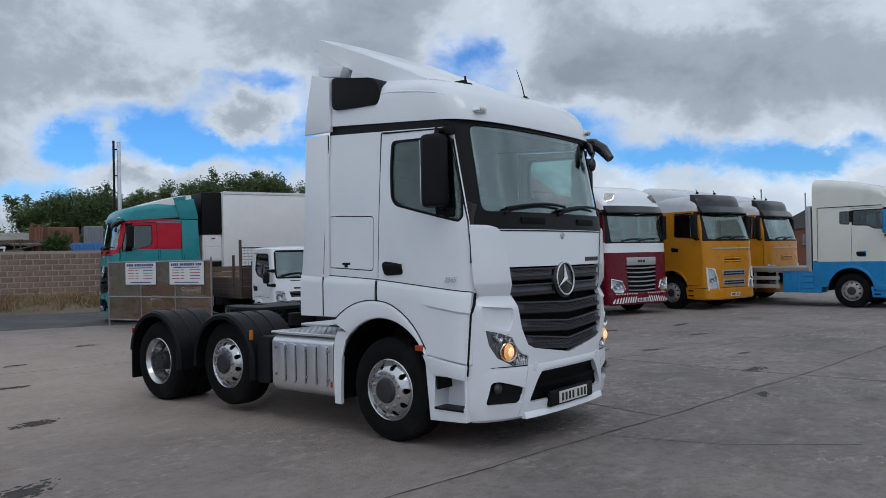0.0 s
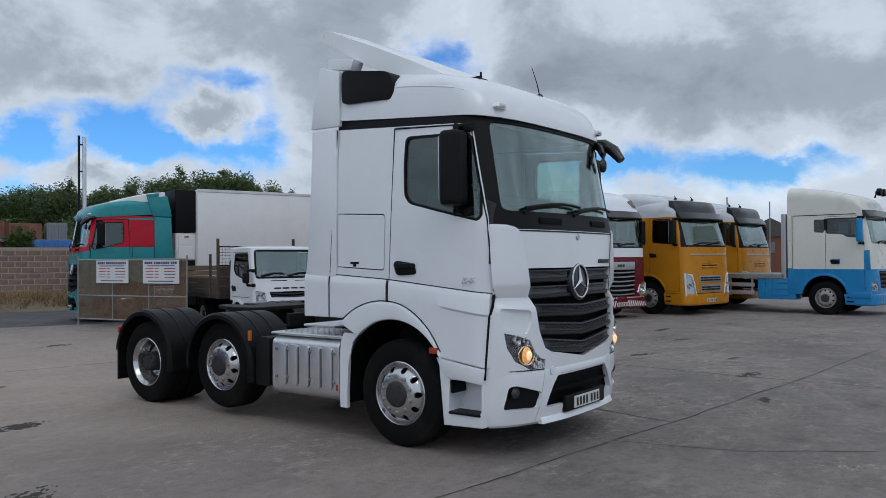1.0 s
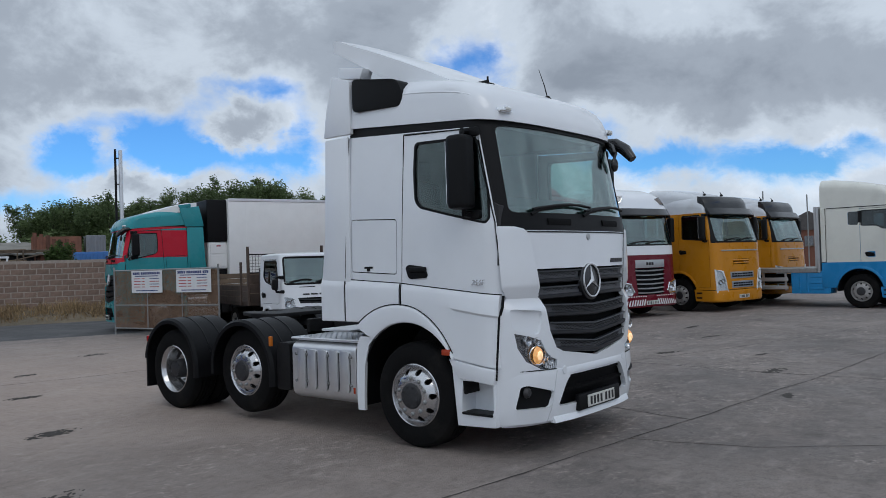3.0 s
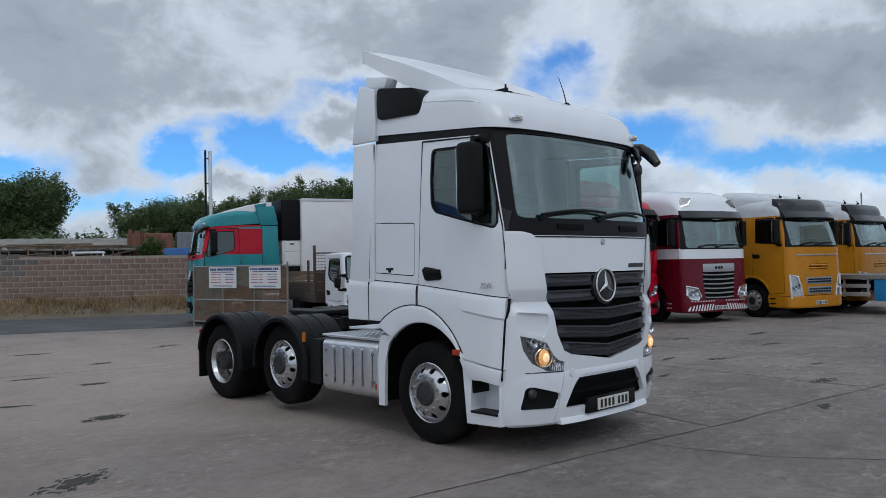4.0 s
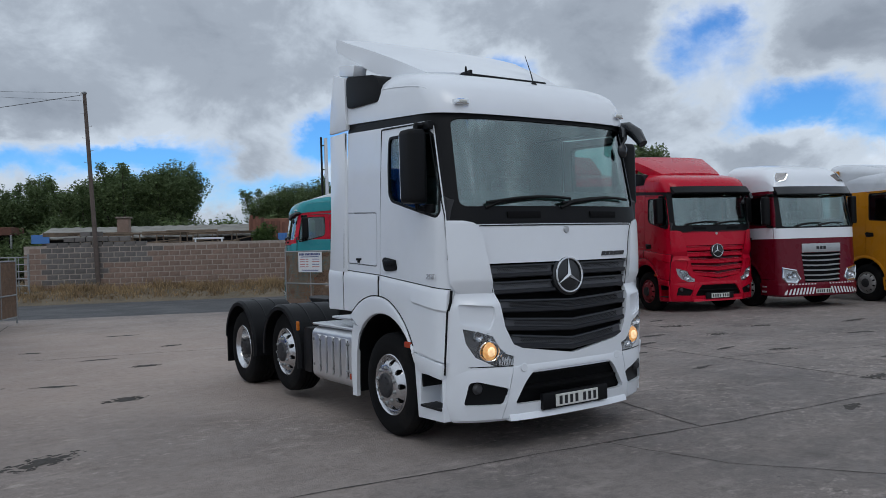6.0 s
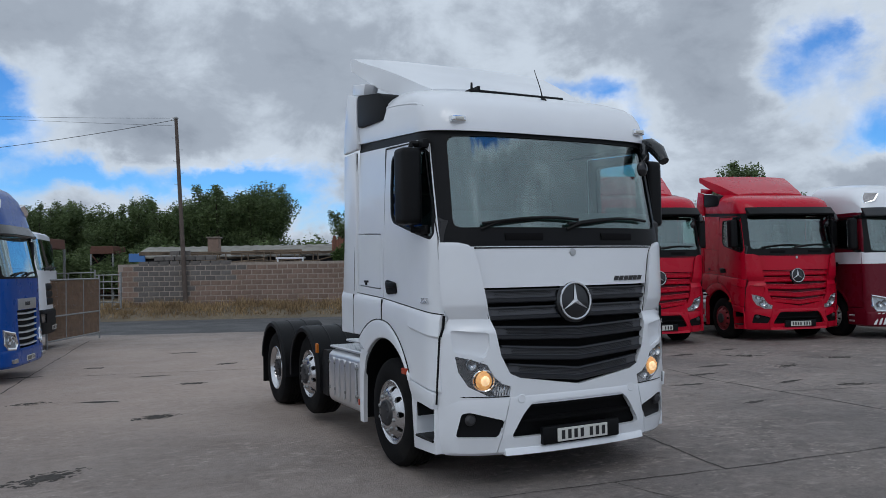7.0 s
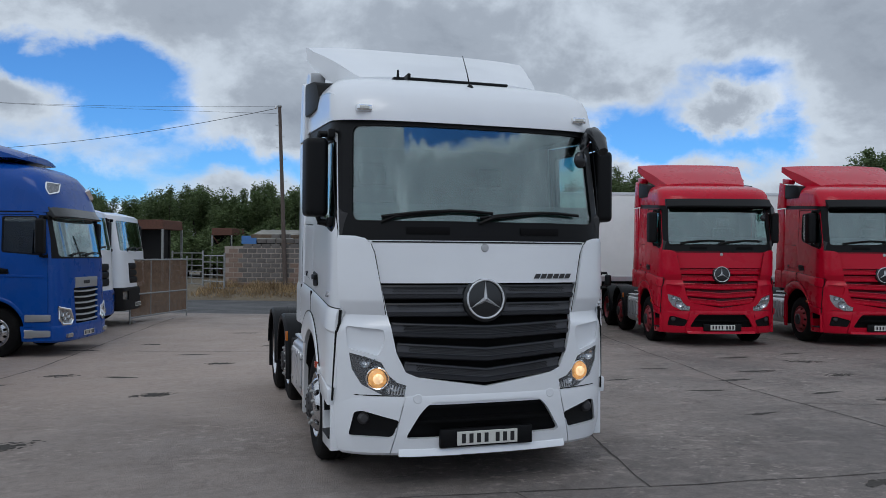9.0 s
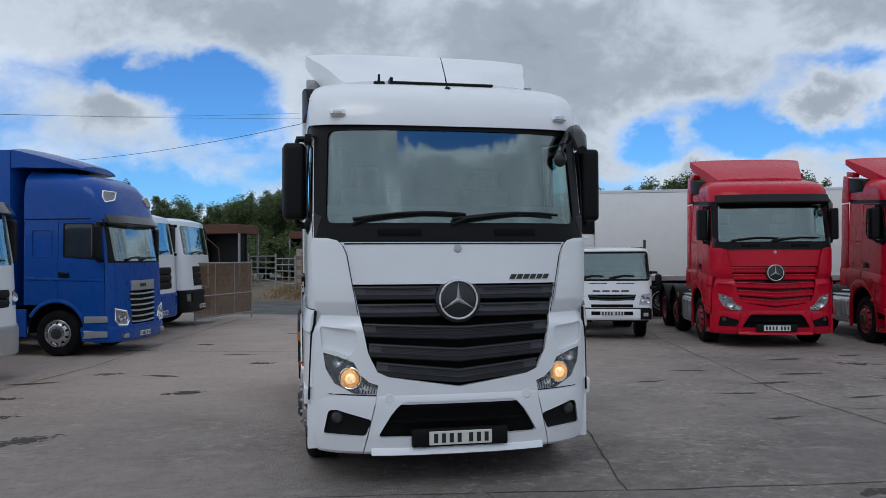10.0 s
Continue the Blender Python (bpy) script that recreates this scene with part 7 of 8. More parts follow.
def small_cab(m, label, lower, bumper):
    c = {"base": 1.02, "top": 2.88, "screen": (1.98, 2.76), "lean": 0.16, "mats": ["white"], "bands": [], "roof": low_roof, "roof_mat": "white", "roof_e": 4.0,
         "grille": (1.12, 1.66, 0.62, 0.66, 3, "black"), "slat_fill": 0.42, "bumper": (0.42, 1.02, bumper), "wheels": ((0, "steer"), (4.4, "drive")), "end": 7.0, "plate_z": 0.55,
         "bumper_cuts": [([(-1.08, 0.72), (-0.78, 0.70), (-0.78, 0.92), (-1.10, 0.92)], "reflector"), ([(1.08, 0.72), (0.78, 0.70), (0.78, 0.92), (1.10, 0.92)], "reflector")],
         "step_mat": lower, "under": (0.35, 1.12), "arch": (0.02, 0.55, 0.60), "door_low": 1.04}
    k, cab, bump = lorry("rigid_lorry", m, label, c, group="parked lorries by the gate")
    bm = add_box(bmesh.new(), (-1.2, 1.3, 1.02), (1.2, 6.9, 1.5), 0.02, 1)
    part("load_body", bm, "chassis", k, "dark low load body")
    return k


small_cab(pose(-5.80, 12.8, 0, 0, 0, 77), "white rigid lorry with a blue bumper between two lorries", "blue", "blue")
small_cab(pose(-5.24, 15.84, 0, 0, 0, 79), "white rigid lorry with black lower panels behind the gate", "black", "black")
c = {"base": 0.80, "top": 2.72, "screen": (1.78, 2.58), "lean": 0.14, "mats": ["white"], "bands": [], "roof": [(-1.16, 1.05, 0.01), (-1.12, 1.10, 0.06), (-0.9, 1.12, 0.13), (0.5, 1.12, 0.16), (0.74, 1.10, 0.12)],
     "grille": (1.12, 1.40, 0.80, 0.84, 2, "black"), "slat_fill": 0.40, "lamp": [(-1.18, 1.42), (-0.92, 1.36), (-0.92, 1.14), (-1.16, 1.14)], "bumper": (0.36, 0.84, "silver"), "visor": "black_gloss",
     "wheels": ((0, "steer"), (4.2, "drive")), "end": 6.5, "plate_z": 0.48}
near_white, cab, bump = lorry("rigid_lorry", pose(-7.2, 5.35, 0, 0, 0, 78), "white rigid lorry with a grey bumper", c, group="parked lorries by the gate")
part("box_body", add_box(bmesh.new(), (-1.2, 1.0, 1.0), (1.2, 6.4, 2.6), 0.02, 1), "box_white", near_white, "white box body")

# ---- white tipper
c = {"w": 0.90, "front": -1.02, "rear": 0.55, "base": 0.66, "top": 2.02, "screen": (1.36, 1.95), "lean": 0.17, "round": 0.26, "square": 5.0, "mats": ["white"], "bands": [], "floor": 0.64, "screen_w": 0.815,
     "roof": [(-0.80, 0.80, 0.01), (-0.75, 0.84, 0.04), (-0.5, 0.86, 0.07), (0.3, 0.86, 0.08), (0.53, 0.85, 0.05)], "grille": (0.89, 1.02, 0.49, 0.54, 2, "grille_grey"), "slat_fill": 0.26, "slat_dip": 0.03,
     "panels": [(0.74, 0.80, 0.46, "mesh_black", "black lower grille strip")],
     "lamp": [(-0.85, 1.05), (-0.66, 1.02), (-0.59, 0.79), (-0.84, 0.77)], "bumper": (0.45, 0.70, "white"), "wheels": ((0, "steer"), (2.6, "drive")), "wheel_scale": 0.72, "track": 0.84, "end": 4.3,
     "arch": (0.02, 0.36, 0.41), "under": (0.32, 0.80), "plate_z": 0.60, "bumper_back": -0.60, "step_mat": "black", "mirror_y": -0.86, "mirror_z": (1.22, 1.47),
     "door": [(0.42, 0.88), (0.42, 1.93), (-0.57, 1.93), (-0.76, 1.36), (-0.76, 0.92), (-0.60, 0.88)], "window": [(0.20, 1.88), (0.25, 1.54), (0.12, 1.42), (-0.62, 1.27), (-0.69, 1.36), (-0.55, 1.88)],
     "bumper_cuts": [([(-0.46, 0.56), (0.46, 0.56), (0.46, 0.645), (-0.46, 0.645)], "mesh_black")], "front_text": [(4, 0.42, 1.08, 0.035, "hub", 0.006)], "handles": [(0.24, 1.08)]}
tipper, cab, bump = lorry("tipper_truck", pose(5.96, 9.95, 0, 0, 0, -17.4), "small white tipper truck with a dark dropside body", c, "truck")
for s in (-1, 1):
    bm = add_sweep(bmesh.new(), [s * (0.62 + 0.0225 * q) for q in range(12)], lambda x: bump.front(x, 0.58), lambda x: 0.585, [(-0.012, -0.12), (-0.024, 0.0), (-0.016, 0.125), (0.03, 0.125), (0.03, -0.12)])
    corner = part("bumper_corner", bm, "black", tipper, "black plastic bumper corner")
    pol = [(s * 0.68, 0.54), (s * 0.68, 0.62), (s * 0.79, 0.62), (s * 0.79, 0.54)]
    part("fog_lamp", add_loft(bmesh.new(), [[(u, bump.front(u, v) - 0.032, v) for u, v in pol], [(u, bump.front(u, v), v) for u, v in pol]]), "reflector", corner)
    xs = [s * (0.10 + 0.05 * q) for q in range(9)]
    part("air_slot", add_sweep(bmesh.new(), xs, lambda x: cab.front(x, 1.27), lambda x: 1.27, [(-0.003, -0.008), (-0.003, 0.008), (0.02, 0.008), (0.02, -0.008)]), "black", tipper)
seal = rounded([(-0.825, 1.345), (0.825, 1.345), (0.795, 1.965), (-0.795, 1.965)], 0.06)
seal = [Vector(a).lerp(Vector(b), q / 6) for a, b in zip(seal, seal[1:] + seal[:1]) for q in range(6 if (Vector(a) - Vector(b)).length > 0.2 else 1)]
part("windscreen_seal", add_tube(bmesh.new(), [(v.x, cab.front(v.x, v.y) + 0.004, v.y) for v in seal], 0.024, 6, True), "black", tipper, "black rubber windscreen seal")
part("bumper_strip", add_sweep(bmesh.new(), [-0.84 + 0.12 * q for q in range(15)], lambda x: bump.front(x, 0.70), lambda x: 0.715, [(-0.008, -0.012), (-0.008, 0.012), (0.02, 0.012), (0.02, -0.012)]), "black", tipper)
body = part("tipper_body", add_box(bmesh.new(), (-0.98, 1.02, 0.80), (0.98, 4.4, 0.90), 0.01, 1), "old_board", tipper, "dark tipper floor")
for s, rows in ((-1, 3), (1, 5)):
    for q in range(rows):
        part("side_board", add_box(bmesh.new(), (min(s * 0.96, s * 1.0), 1.06, 0.88 + 0.145 * q), (max(s * 0.96, s * 1.0), 4.38, 1.018 + 0.145 * q), 0.006, 1), "old_board" if s < 0 else "timber", body)
    for y, top in ((1.00, 2.28), (1.55, 1.90), (4.36, 1.55)):
        part("stake", add_box(bmesh.new(), (min(s * 0.97, s * 1.03), y, 0.8), (max(s * 0.97, s * 1.03), y + (0.06 if y < 1.2 else 0.04), top), 0.005, 1), "old_board", body)
for q in range(5):
    part("tail_board", add_box(bmesh.new(), (-0.95, 4.36, 0.88 + 0.145 * q), (0.95, 4.40, 1.018 + 0.145 * q), 0.006, 1), "timber", body)
for q in range(3):
    part("head_board", add_box(bmesh.new(), (-0.96, 1.01, 0.88 + 0.235 * q), (0.96, 1.05, 1.105 + 0.235 * q), 0.006, 1), "old_board", body)
bm = bmesh.new()
for z in (1.62, 2.08):
    add_tube(bm, [(-0.98, 1.03, z), (0.98, 1.03, z)], 0.018, 6)
for j in range(25):
    add_tube(bm, [(-0.96 + 0.08 * j, 1.03, 1.58), (-0.96 + 0.08 * j, 1.03, 2.08)], 0.004, 4)
for j in range(5):
    add_tube(bm, [(-0.97, 1.03, 1.70 + 0.08 * j), (0.97, 1.03, 1.70 + 0.08 * j)], 0.004, 4)
part("head_guard", bm, "chassis", body, "steel mesh guard behind the cab")

# ---- teal tractor with a refrigerated trailer
TEAL = pose(6.35, 17.47, 0.0, 0, 0, -107.7)
teal = three_axle_tractor(TEAL, "teal", "teal tractor unit with red window band coupled to a trailer", grille_mat="black", visor=False, detail=False, band="red", lettering=False, lifted=0.0, low_spoiler=True)
trailer = thing("refrigerated_trailer", TEAL, "white refrigerated box trailer with a black cooling unit", "trailer")
bm = add_box(bmesh.new(), (-1.28, 2.05, 1.15), (1.28, 14.9, 3.92), 0.03, 2)
box = part("trailer_box", bm, "box_white", trailer, "white insulated box")
for s in (-1, 1):
    part("side_rail", add_box(bmesh.new(), (min(s * 1.27, s * 1.30), 2.05, 1.12), (max(s * 1.27, s * 1.30), 14.9, 1.28), 0.006, 1), "aluminium", box)
    part("top_rail", add_box(bmesh.new(), (min(s * 1.24, s * 1.295), 2.05, 3.84), (max(s * 1.24, s * 1.295), 14.9, 3.93), 0.01, 1), "aluminium", box)
    for j in range(5):
        y = 2.6 + 2.45 * j
        part("panel_joint", add_box(bmesh.new(), (min(s * 1.274, s * 1.2815), y, 1.28), (max(s * 1.274, s * 1.2815), y + 0.02, 3.80), 0.001, 1), "box_white", box)
bm = add_box(bmesh.new(), (-1.14, 1.42, 2.60), (1.14, 2.05, 3.90), 0.04, 3)
unit = part("cooling_unit", bm, "black", trailer, "black cooling unit")
part("unit_cowl", add_box(bmesh.new(), (-1.10, 1.44, 1.75), (1.10, 2.05, 2.59), 0.06, 3), "box_white", unit, "white lower cowl")
for s in (-1, 1):
    for z0, z1 in ((1.82, 2.18), (2.22, 2.54)):
        part("cowl_panel", add_box(bmesh.new(), (min(s * 1.09, s * 1.112), 1.52, z0), (max(s * 1.09, s * 1.112), 1.98, z1), 0.008, 1), "box_white", unit)
    part("cowl_latch", add_box(bmesh.new(), (min(s * 1.10, s * 1.125), 1.70, 2.44), (max(s * 1.10, s * 1.125), 1.84, 2.49), 0.006, 1), "chrome", unit)
part("unit_louvre", add_box(bmesh.new(), (-1.05, 1.46, 1.40), (1.05, 2.05, 1.74), 0.02, 2), "black", unit)
bm = bmesh.new()
for y in (9.6, 10.95, 12.3):
    for s in (-1, 1):
        add_wheel(trailer, s, y, 0.497, "steer", "rim_white", 1.22, nuts=False)
part("landing_gear", add_box(bm, (-0.9, 4.2, 0.1), (0.9, 4.4, 1.14), 0.02, 1), "chassis", trailer)
part("trailer_frame", add_box(bmesh.new(), (-0.5, 2.0, 0.98), (0.5, 14.6, 1.15), 0.01, 1), "chassis", trailer)

# ---------------------------------------------------------------- ground, road, verge
ROAD_DIR = Vector((0.916, -0.40, 0)).normalized()       # along the road, towards the right
ROAD_N = Vector((0.40, 0.916, 0)).normalized()          # across it, away from the yard
ROAD_O = Vector((0.0, 18.35, 0))


def road_point(s, t, z=0.0):
    p = ROAD_O + ROAD_DIR * s + ROAD_N * t
    return Vector((p.x, p.y, z))


bm = bmesh.new()
ts = [-420, -120, -60, -30, -12, -4, 0, 2, 4, 6, 7.2, 7.6, 8.2, 9.0, 9.8, 10.6, 12, 20, 40, 90, 200, 600]
ss = [-500, -120, -60, -40] + list(range(-30, 41, 5)) + [50, 80, 140, 500]


def bank(t):
    return 0.0 if t < 7.2 else min(0.42, 0.42 * ((t - 7.2) / 2.6) ** 0.8)


grid = [[bm.verts.new(road_point(s, t, bank(t))) for s in ss] for t in ts]
for i in range(len(ts) - 1):
    for j in range(len(ss) - 1):
        f = bm.faces.new((grid[i][j], grid[i][j + 1], grid[i + 1][j + 1], grid[i + 1][j]))
        f.material_index = 0 if ts[i] < 0 else 1 if ts[i] < 7.2 else 2
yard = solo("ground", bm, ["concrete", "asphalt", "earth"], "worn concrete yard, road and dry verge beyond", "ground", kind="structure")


def crack(name, pts, width, label):
    """A filled joint or crack: a ragged ribbon along a line of points."""
    rnd = random.Random(len(pts) * 7 + int(abs(pts[0][0]) * 100))
    line = []
    for a, b in zip(pts, pts[1:]):
        a, b = Vector((*a, 0)), Vector((*b, 0))
        n = max(2, int((b - a).length / 0.14))
        for j in range(n):
            line.append(a.lerp(b, j / n))
    line.append(Vector((*pts[-1], 0)))
    bm = bmesh.new()
    drift, rows = 0.0, []
    for i, p in enumerate(line):
        d = (line[min(i + 1, len(line) - 1)] - line[max(i - 1, 0)]).normalized()
        n = Vector((-d.y, d.x, 0))
        drift = drift * 0.85 + rnd.uniform(-0.012, 0.012)
        c = p + n * drift
        w = width * rnd.uniform(0.45, 1.35)
        rows.append((bm.verts.new((c + n * w).to_tuple()[:2] + (0.004,)), bm.verts.new((c).to_tuple()[:2] + (0.0055,)), bm.verts.new((c - n * w).to_tuple()[:2] + (0.004,))))
    for a, b in zip(rows, rows[1:]):
        bm.faces.new((a[0], b[0], b[1], a[1]))
        bm.faces.new((a[1], b[1], b[2], a[2]))
    ob = part(name, bm, "joint", yard, label)
    return ob


crack("slab_joint", [(4.9, -6.0), (4.98, -1.8), (5.10, 0.0), (5.25, 2.2), (6.7, 8.5), (8.6, 16.0)], 0.010, "dark open slab joint")
crack("slab_joint", [(-8.0, -0.75), (-2.46, -1.22), (-1.55, -1.32), (0.15, -1.49), (1.22, -1.66), (2.93, -1.84), (5.44, -2.11), (9.2, -2.37), (22, -3.6)], 0.008, "dark open slab joint")
crack("slab_joint", [(1.28, -1.68), (1.50, -0.6), (1.72, 0.30), (2.6, 4.2), (4.4, 12.0)], 0.010, "dark open slab joint")
crack("slab_joint", [(-6.6, 0.6), (-5.48, 4.72), (-4.79, 6.94), (-3.64, 13.69), (-3.0, 17.5)], 0.011, "dark open slab joint")
crack("slab_joint", [(5.15, 1.0), (7.5, 0.2), (10.5, -0.6), (16.0, -1.9)], 0.007, "fine crack in the concrete")
crack("slab_joint", [(1.1, -3.6), (0.4, -2.6), (0.15, -1.5)], 0.006, "fine crack in the concrete")
crack("slab_joint", [(-3.4, 9.0), (-0.6, 8.2), (2.2, 7.6), (4.9, 7.2)], 0.008, "fine crack in the concrete")

# dark scraps of dirt and oil-soaked grit on the slabs
bm = bmesh.new()
rnd = random.Random(5)
for cx, cy, r, n in ((-2.83, 3.88, 0.20, 40), (-1.90, 6.82, 0.16, 26), (-4.10, 1.21, 0.26, 50), (-4.8, 2.6, 0.20, 20), (-0.8, 9.4, 0.16, 18), (-3.2, 10.2, 0.14, 16), (-4.3, 6.0, 0.2, 18), (5.2, -1.35, 0.2, 30), (7.6, 2.9, 0.22, 22), (6.6, 0.9, 0.2, 20),
                     (9.4, 3.2, 0.2, 20), (8.2, 4.4, 0.25, 24), (-5.6, -0.4, 0.25, 30), (1.5, 11.5, 0.25, 20), (-5.2, 3.9, 0.18, 20), (3.2, -2.1, 0.12, 14)):
    turn = rnd.uniform(-30, 30)
    spin = pose(cx, cy, 0.002, 0, 0, turn)
    for j in range(3 * n):
        a, q = rnd.uniform(0, 6.283), r * rnd.random() ** 0.9
        w = rnd.uniform(0.006, 0.030) * (1.25 - 0.7 * q / r)
        t = bmesh.new()
        bmesh.ops.create_icosphere(t, subdivisions=1, radius=1)
        for v in t.verts:
            v.co *= rnd.uniform(0.6, 1.35)
        merge(bm, t, spin @ Matrix.Translation((1.7 * q * math.cos(a), 0.75 * q * math.sin(a), 0)) @ pose(0, 0, 0, 0, 0, rnd.uniform(-35, 35)) @ Matrix.Diagonal((w * rnd.uniform(1.4, 3.2), w, w * 0.16, 1)))


def smear(cx, cy, length, width, turn):
    """A thin ragged smear of dried oil on the slab."""
    m = pose(cx, cy, 0.0035, 0, 0, turn)
    n = 26
    ring_pts = []
    for j in range(n):
        a = 2 * math.pi * j / n
        k = rnd.uniform(0.45, 1.25)
        ring_pts.append(m @ Vector((length * math.cos(a) * k, width * math.sin(a) * rnd.uniform(0.5, 1.3), 0)))
    c = bm.verts.new(m @ Vector((0, 0, 0.001)))
    vs = [bm.verts.new(p) for p in ring_pts]
    for j in range(n):
        bm.faces.new((c, vs[j], vs[(j + 1) % n]))


for cx, cy, length, width in ((4.6, 2.2, 0.30, 0.06), (5.6, 2.9, 0.34, 0.07), (4.2, 0.6, 0.26, 0.05), (5.0, 4.3, 0.30, 0.06), (6.1, 1.6, 0.30, 0.06), (6.6, 3.6, 0.38, 0.07), (3.9, 3.4, 0.24, 0.05), (7.4, 5.2, 0.42, 0.08), (8.8, 5.4, 0.34, 0.07),
                               (-3.4, 5.6, 0.30, 0.06), (-2.4, 8.2, 0.34, 0.06), (-5.2, 5.2, 0.38, 0.07), (-4.4, 9.4, 0.36, 0.07), (-1.2, 12.2, 0.40, 0.08), (-5.6, 1.6, 0.28, 0.05), (9.6, 1.2, 0.34, 0.07), (11.5, 2.4, 0.5, 0.09), (7.0, -0.6, 0.24, 0.05)):
    smear(cx, cy, length, width, rnd.uniform(-24, 12))
solo("dirt_scraps", bm, "debris", "dark scraps of oily grit on the concrete", "dirt", kind="stuff")


# ---------------------------------------------------------------- gates and signs
def mesh_gate(name, a, b, height, lift_z, label, posts=True, wires=0.030, group="yard gates"):
    """A tubular gate leaf filled with rusty wire mesh, from plan point a to plan point b."""
    a, b = Vector((*a, 0)), Vector((*b, 0))
    L = (b - a).length
    ang = math.degrees(math.atan2(b.y - a.y, b.x - a.x))
    g = thing(name, pose(a.x, a.y, lift_z, 0, 0, ang), label, "gate", group)
    for z in (0.06, height * 0.42, height):
        part("rail", add_tube(bmesh.new(), [(0, 0, z), (L, 0, z)], 0.022, 8), "steel", g)
    n = 3
    for j in range(n + 1):
        x = L * j / n
        part("upright", add_tube(bmesh.new(), [(x, 0, -lift_z if j in (0, n) else 0.06), (x, 0, height + (0.10 if j in (0, n) else 0.0))], 0.026 if j in (0, n) else 0.018, 8), "steel", g)
    bm = bmesh.new()
    r = 0.006

    def wire(p, q):
        d = (q - p).normalized()
        s = Vector((-d.z, 0, d.x)) * r
        o = Vector((0, r, 0))
        vs = [bm.verts.new(w) for w in (p + s, p + o, p - s, q + s, q + o, q - s)]
        bm.faces.new((vs[0], vs[1], vs[4], vs[3]))
        bm.faces.new((vs[1], vs[2], vs[5], vs[4]))
        bm.faces.new((vs[2], vs[0], vs[3], vs[5]))

    h = height - 0.1
    c = -h
    while c < L:
        for sgn in (1, -1):
            x0, x1 = (c, c + h) if sgn > 0 else (c + h, c)
            p, q = Vector((x0, 0.004 * sgn, 0.08)), Vector((x1, 0.004 * sgn, 0.08 + h))
            lo, hi = 0.0, 1.0
            dx = q.x - p.x
            for lim, up in ((0.0, False), (L, True)):
                t = (lim - p.x) / dx
                if (dx > 0) == up:
                    hi = min(hi, t)
                else:
                    lo = max(lo, t)
            if hi - lo > 0.02:
                wire(p.lerp(q, lo), p.lerp(q, hi))
        c += wires
    ob = part("wire_mesh", bm, "wire", g, "rusty diamond wire mesh")
    ob["kind"] = "stuff"
    return g


def sign_board(m, w, h, label):
    """A white board with a dark heading and rows of print as plain bars; it faces -Y of m."""
    s = thing("sign_board", m, label, "sign", "gate signs")
    part("board", add_box(bmesh.new(), (0, -0.012, -h), (w, 0, 0), 0.003, 1), "board", s)

    def bar(x0, x1, z0, z1, mat):
        part("print_bar", add_box(bmesh.new(), (w * x0, -0.0155, -h * z1), (w * x1, -0.0115, -h * z0)), mat, s)

    x = 0.05
    rnd = random.Random(int(w * 1000))
    while x < 0.94:
        wd = rnd.uniform(0.035, 0.06)
        bar(x, min(0.95, x + wd), 0.06, 0.17, "ink_blue")
        x += wd + (0.012 if rnd.random() < 0.8 else 0.04)
    bar(0.12, 0.88, 0.22, 0.26, "ink_blue")
    for j in range(4):
        z = 0.34 + 0.125 * j
        bar(0.08, 0.30, z, z + 0.032, "ink_red")
        bar(0.34, 0.44, z, z + 0.032, "ink_red")
        bar(0.60, 0.90, z, z + 0.032, "ink_red" if j % 2 else "ink_blue")
    bar(0.15, 0.85, 0.88, 0.92, "ink_blue")
    return s


mesh_gate("gate_leaf", (-4.05, 15.30), (-2.66, 18.35), 1.62, 0.12, "rusty mesh gate leaf standing open")
mesh_gate("gate_leaf", (4.50, 16.25), (5.22, 12.35), 1.66, 0.12, "rusty mesh gate leaf carrying two white signs")
gdir = math.degrees(math.atan2(12.35 - 16.25, 5.22 - 4.50))
for y, w in ((15.50, 1.20), (13.80, 1.26)):
    x = 4.50 + (16.25 - y) * (5.22 - 4.50) / (16.25 - 12.35) - 0.035
    sign_board(pose(x, y, 1.76, 0, 0, gdir), w, 0.60, "white printed notice board wired to a gate leaf")


def bar_gate(a, b, height, lift_z, label):
    """A tubular field gate of five rails between two posts."""
    a, b = Vector((*a, 0)), Vector((*b, 0))
    L = (b - a).length
    g = thing("tubular_gate", pose(a.x, a.y, lift_z, 0, 0, math.degrees(math.atan2(b.y - a.y, b.x - a.x))), label, "gate", "tubular gates")
    for j in range(6):
        part("rail", add_tube(bmesh.new(), [(0, 0, 0.12 + (height - 0.12) * j / 5), (L, 0, 0.12 + (height - 0.12) * j / 5)], 0.024, 8), "steel", g)
    for x in (0, L * 0.34, L * 0.67, L):
        part("upright", add_tube(bmesh.new(), [(x, 0, -lift_z if x in (0, L) else 0.12), (x, 0, height + (0.12 if x in (0, L) else 0))], 0.045 if x in (0, L) else 0.020, 8), "steel", g)
    return g


bar_gate((-2.15, 30.1), (-1.25, 28.6), 1.55, 0.30, "grey tubular steel field gate standing open")
bar_gate((-2.15, 30.1), (-3.6, 34.0), 1.55, 0.42, "grey tubular steel field gate beside a bank")


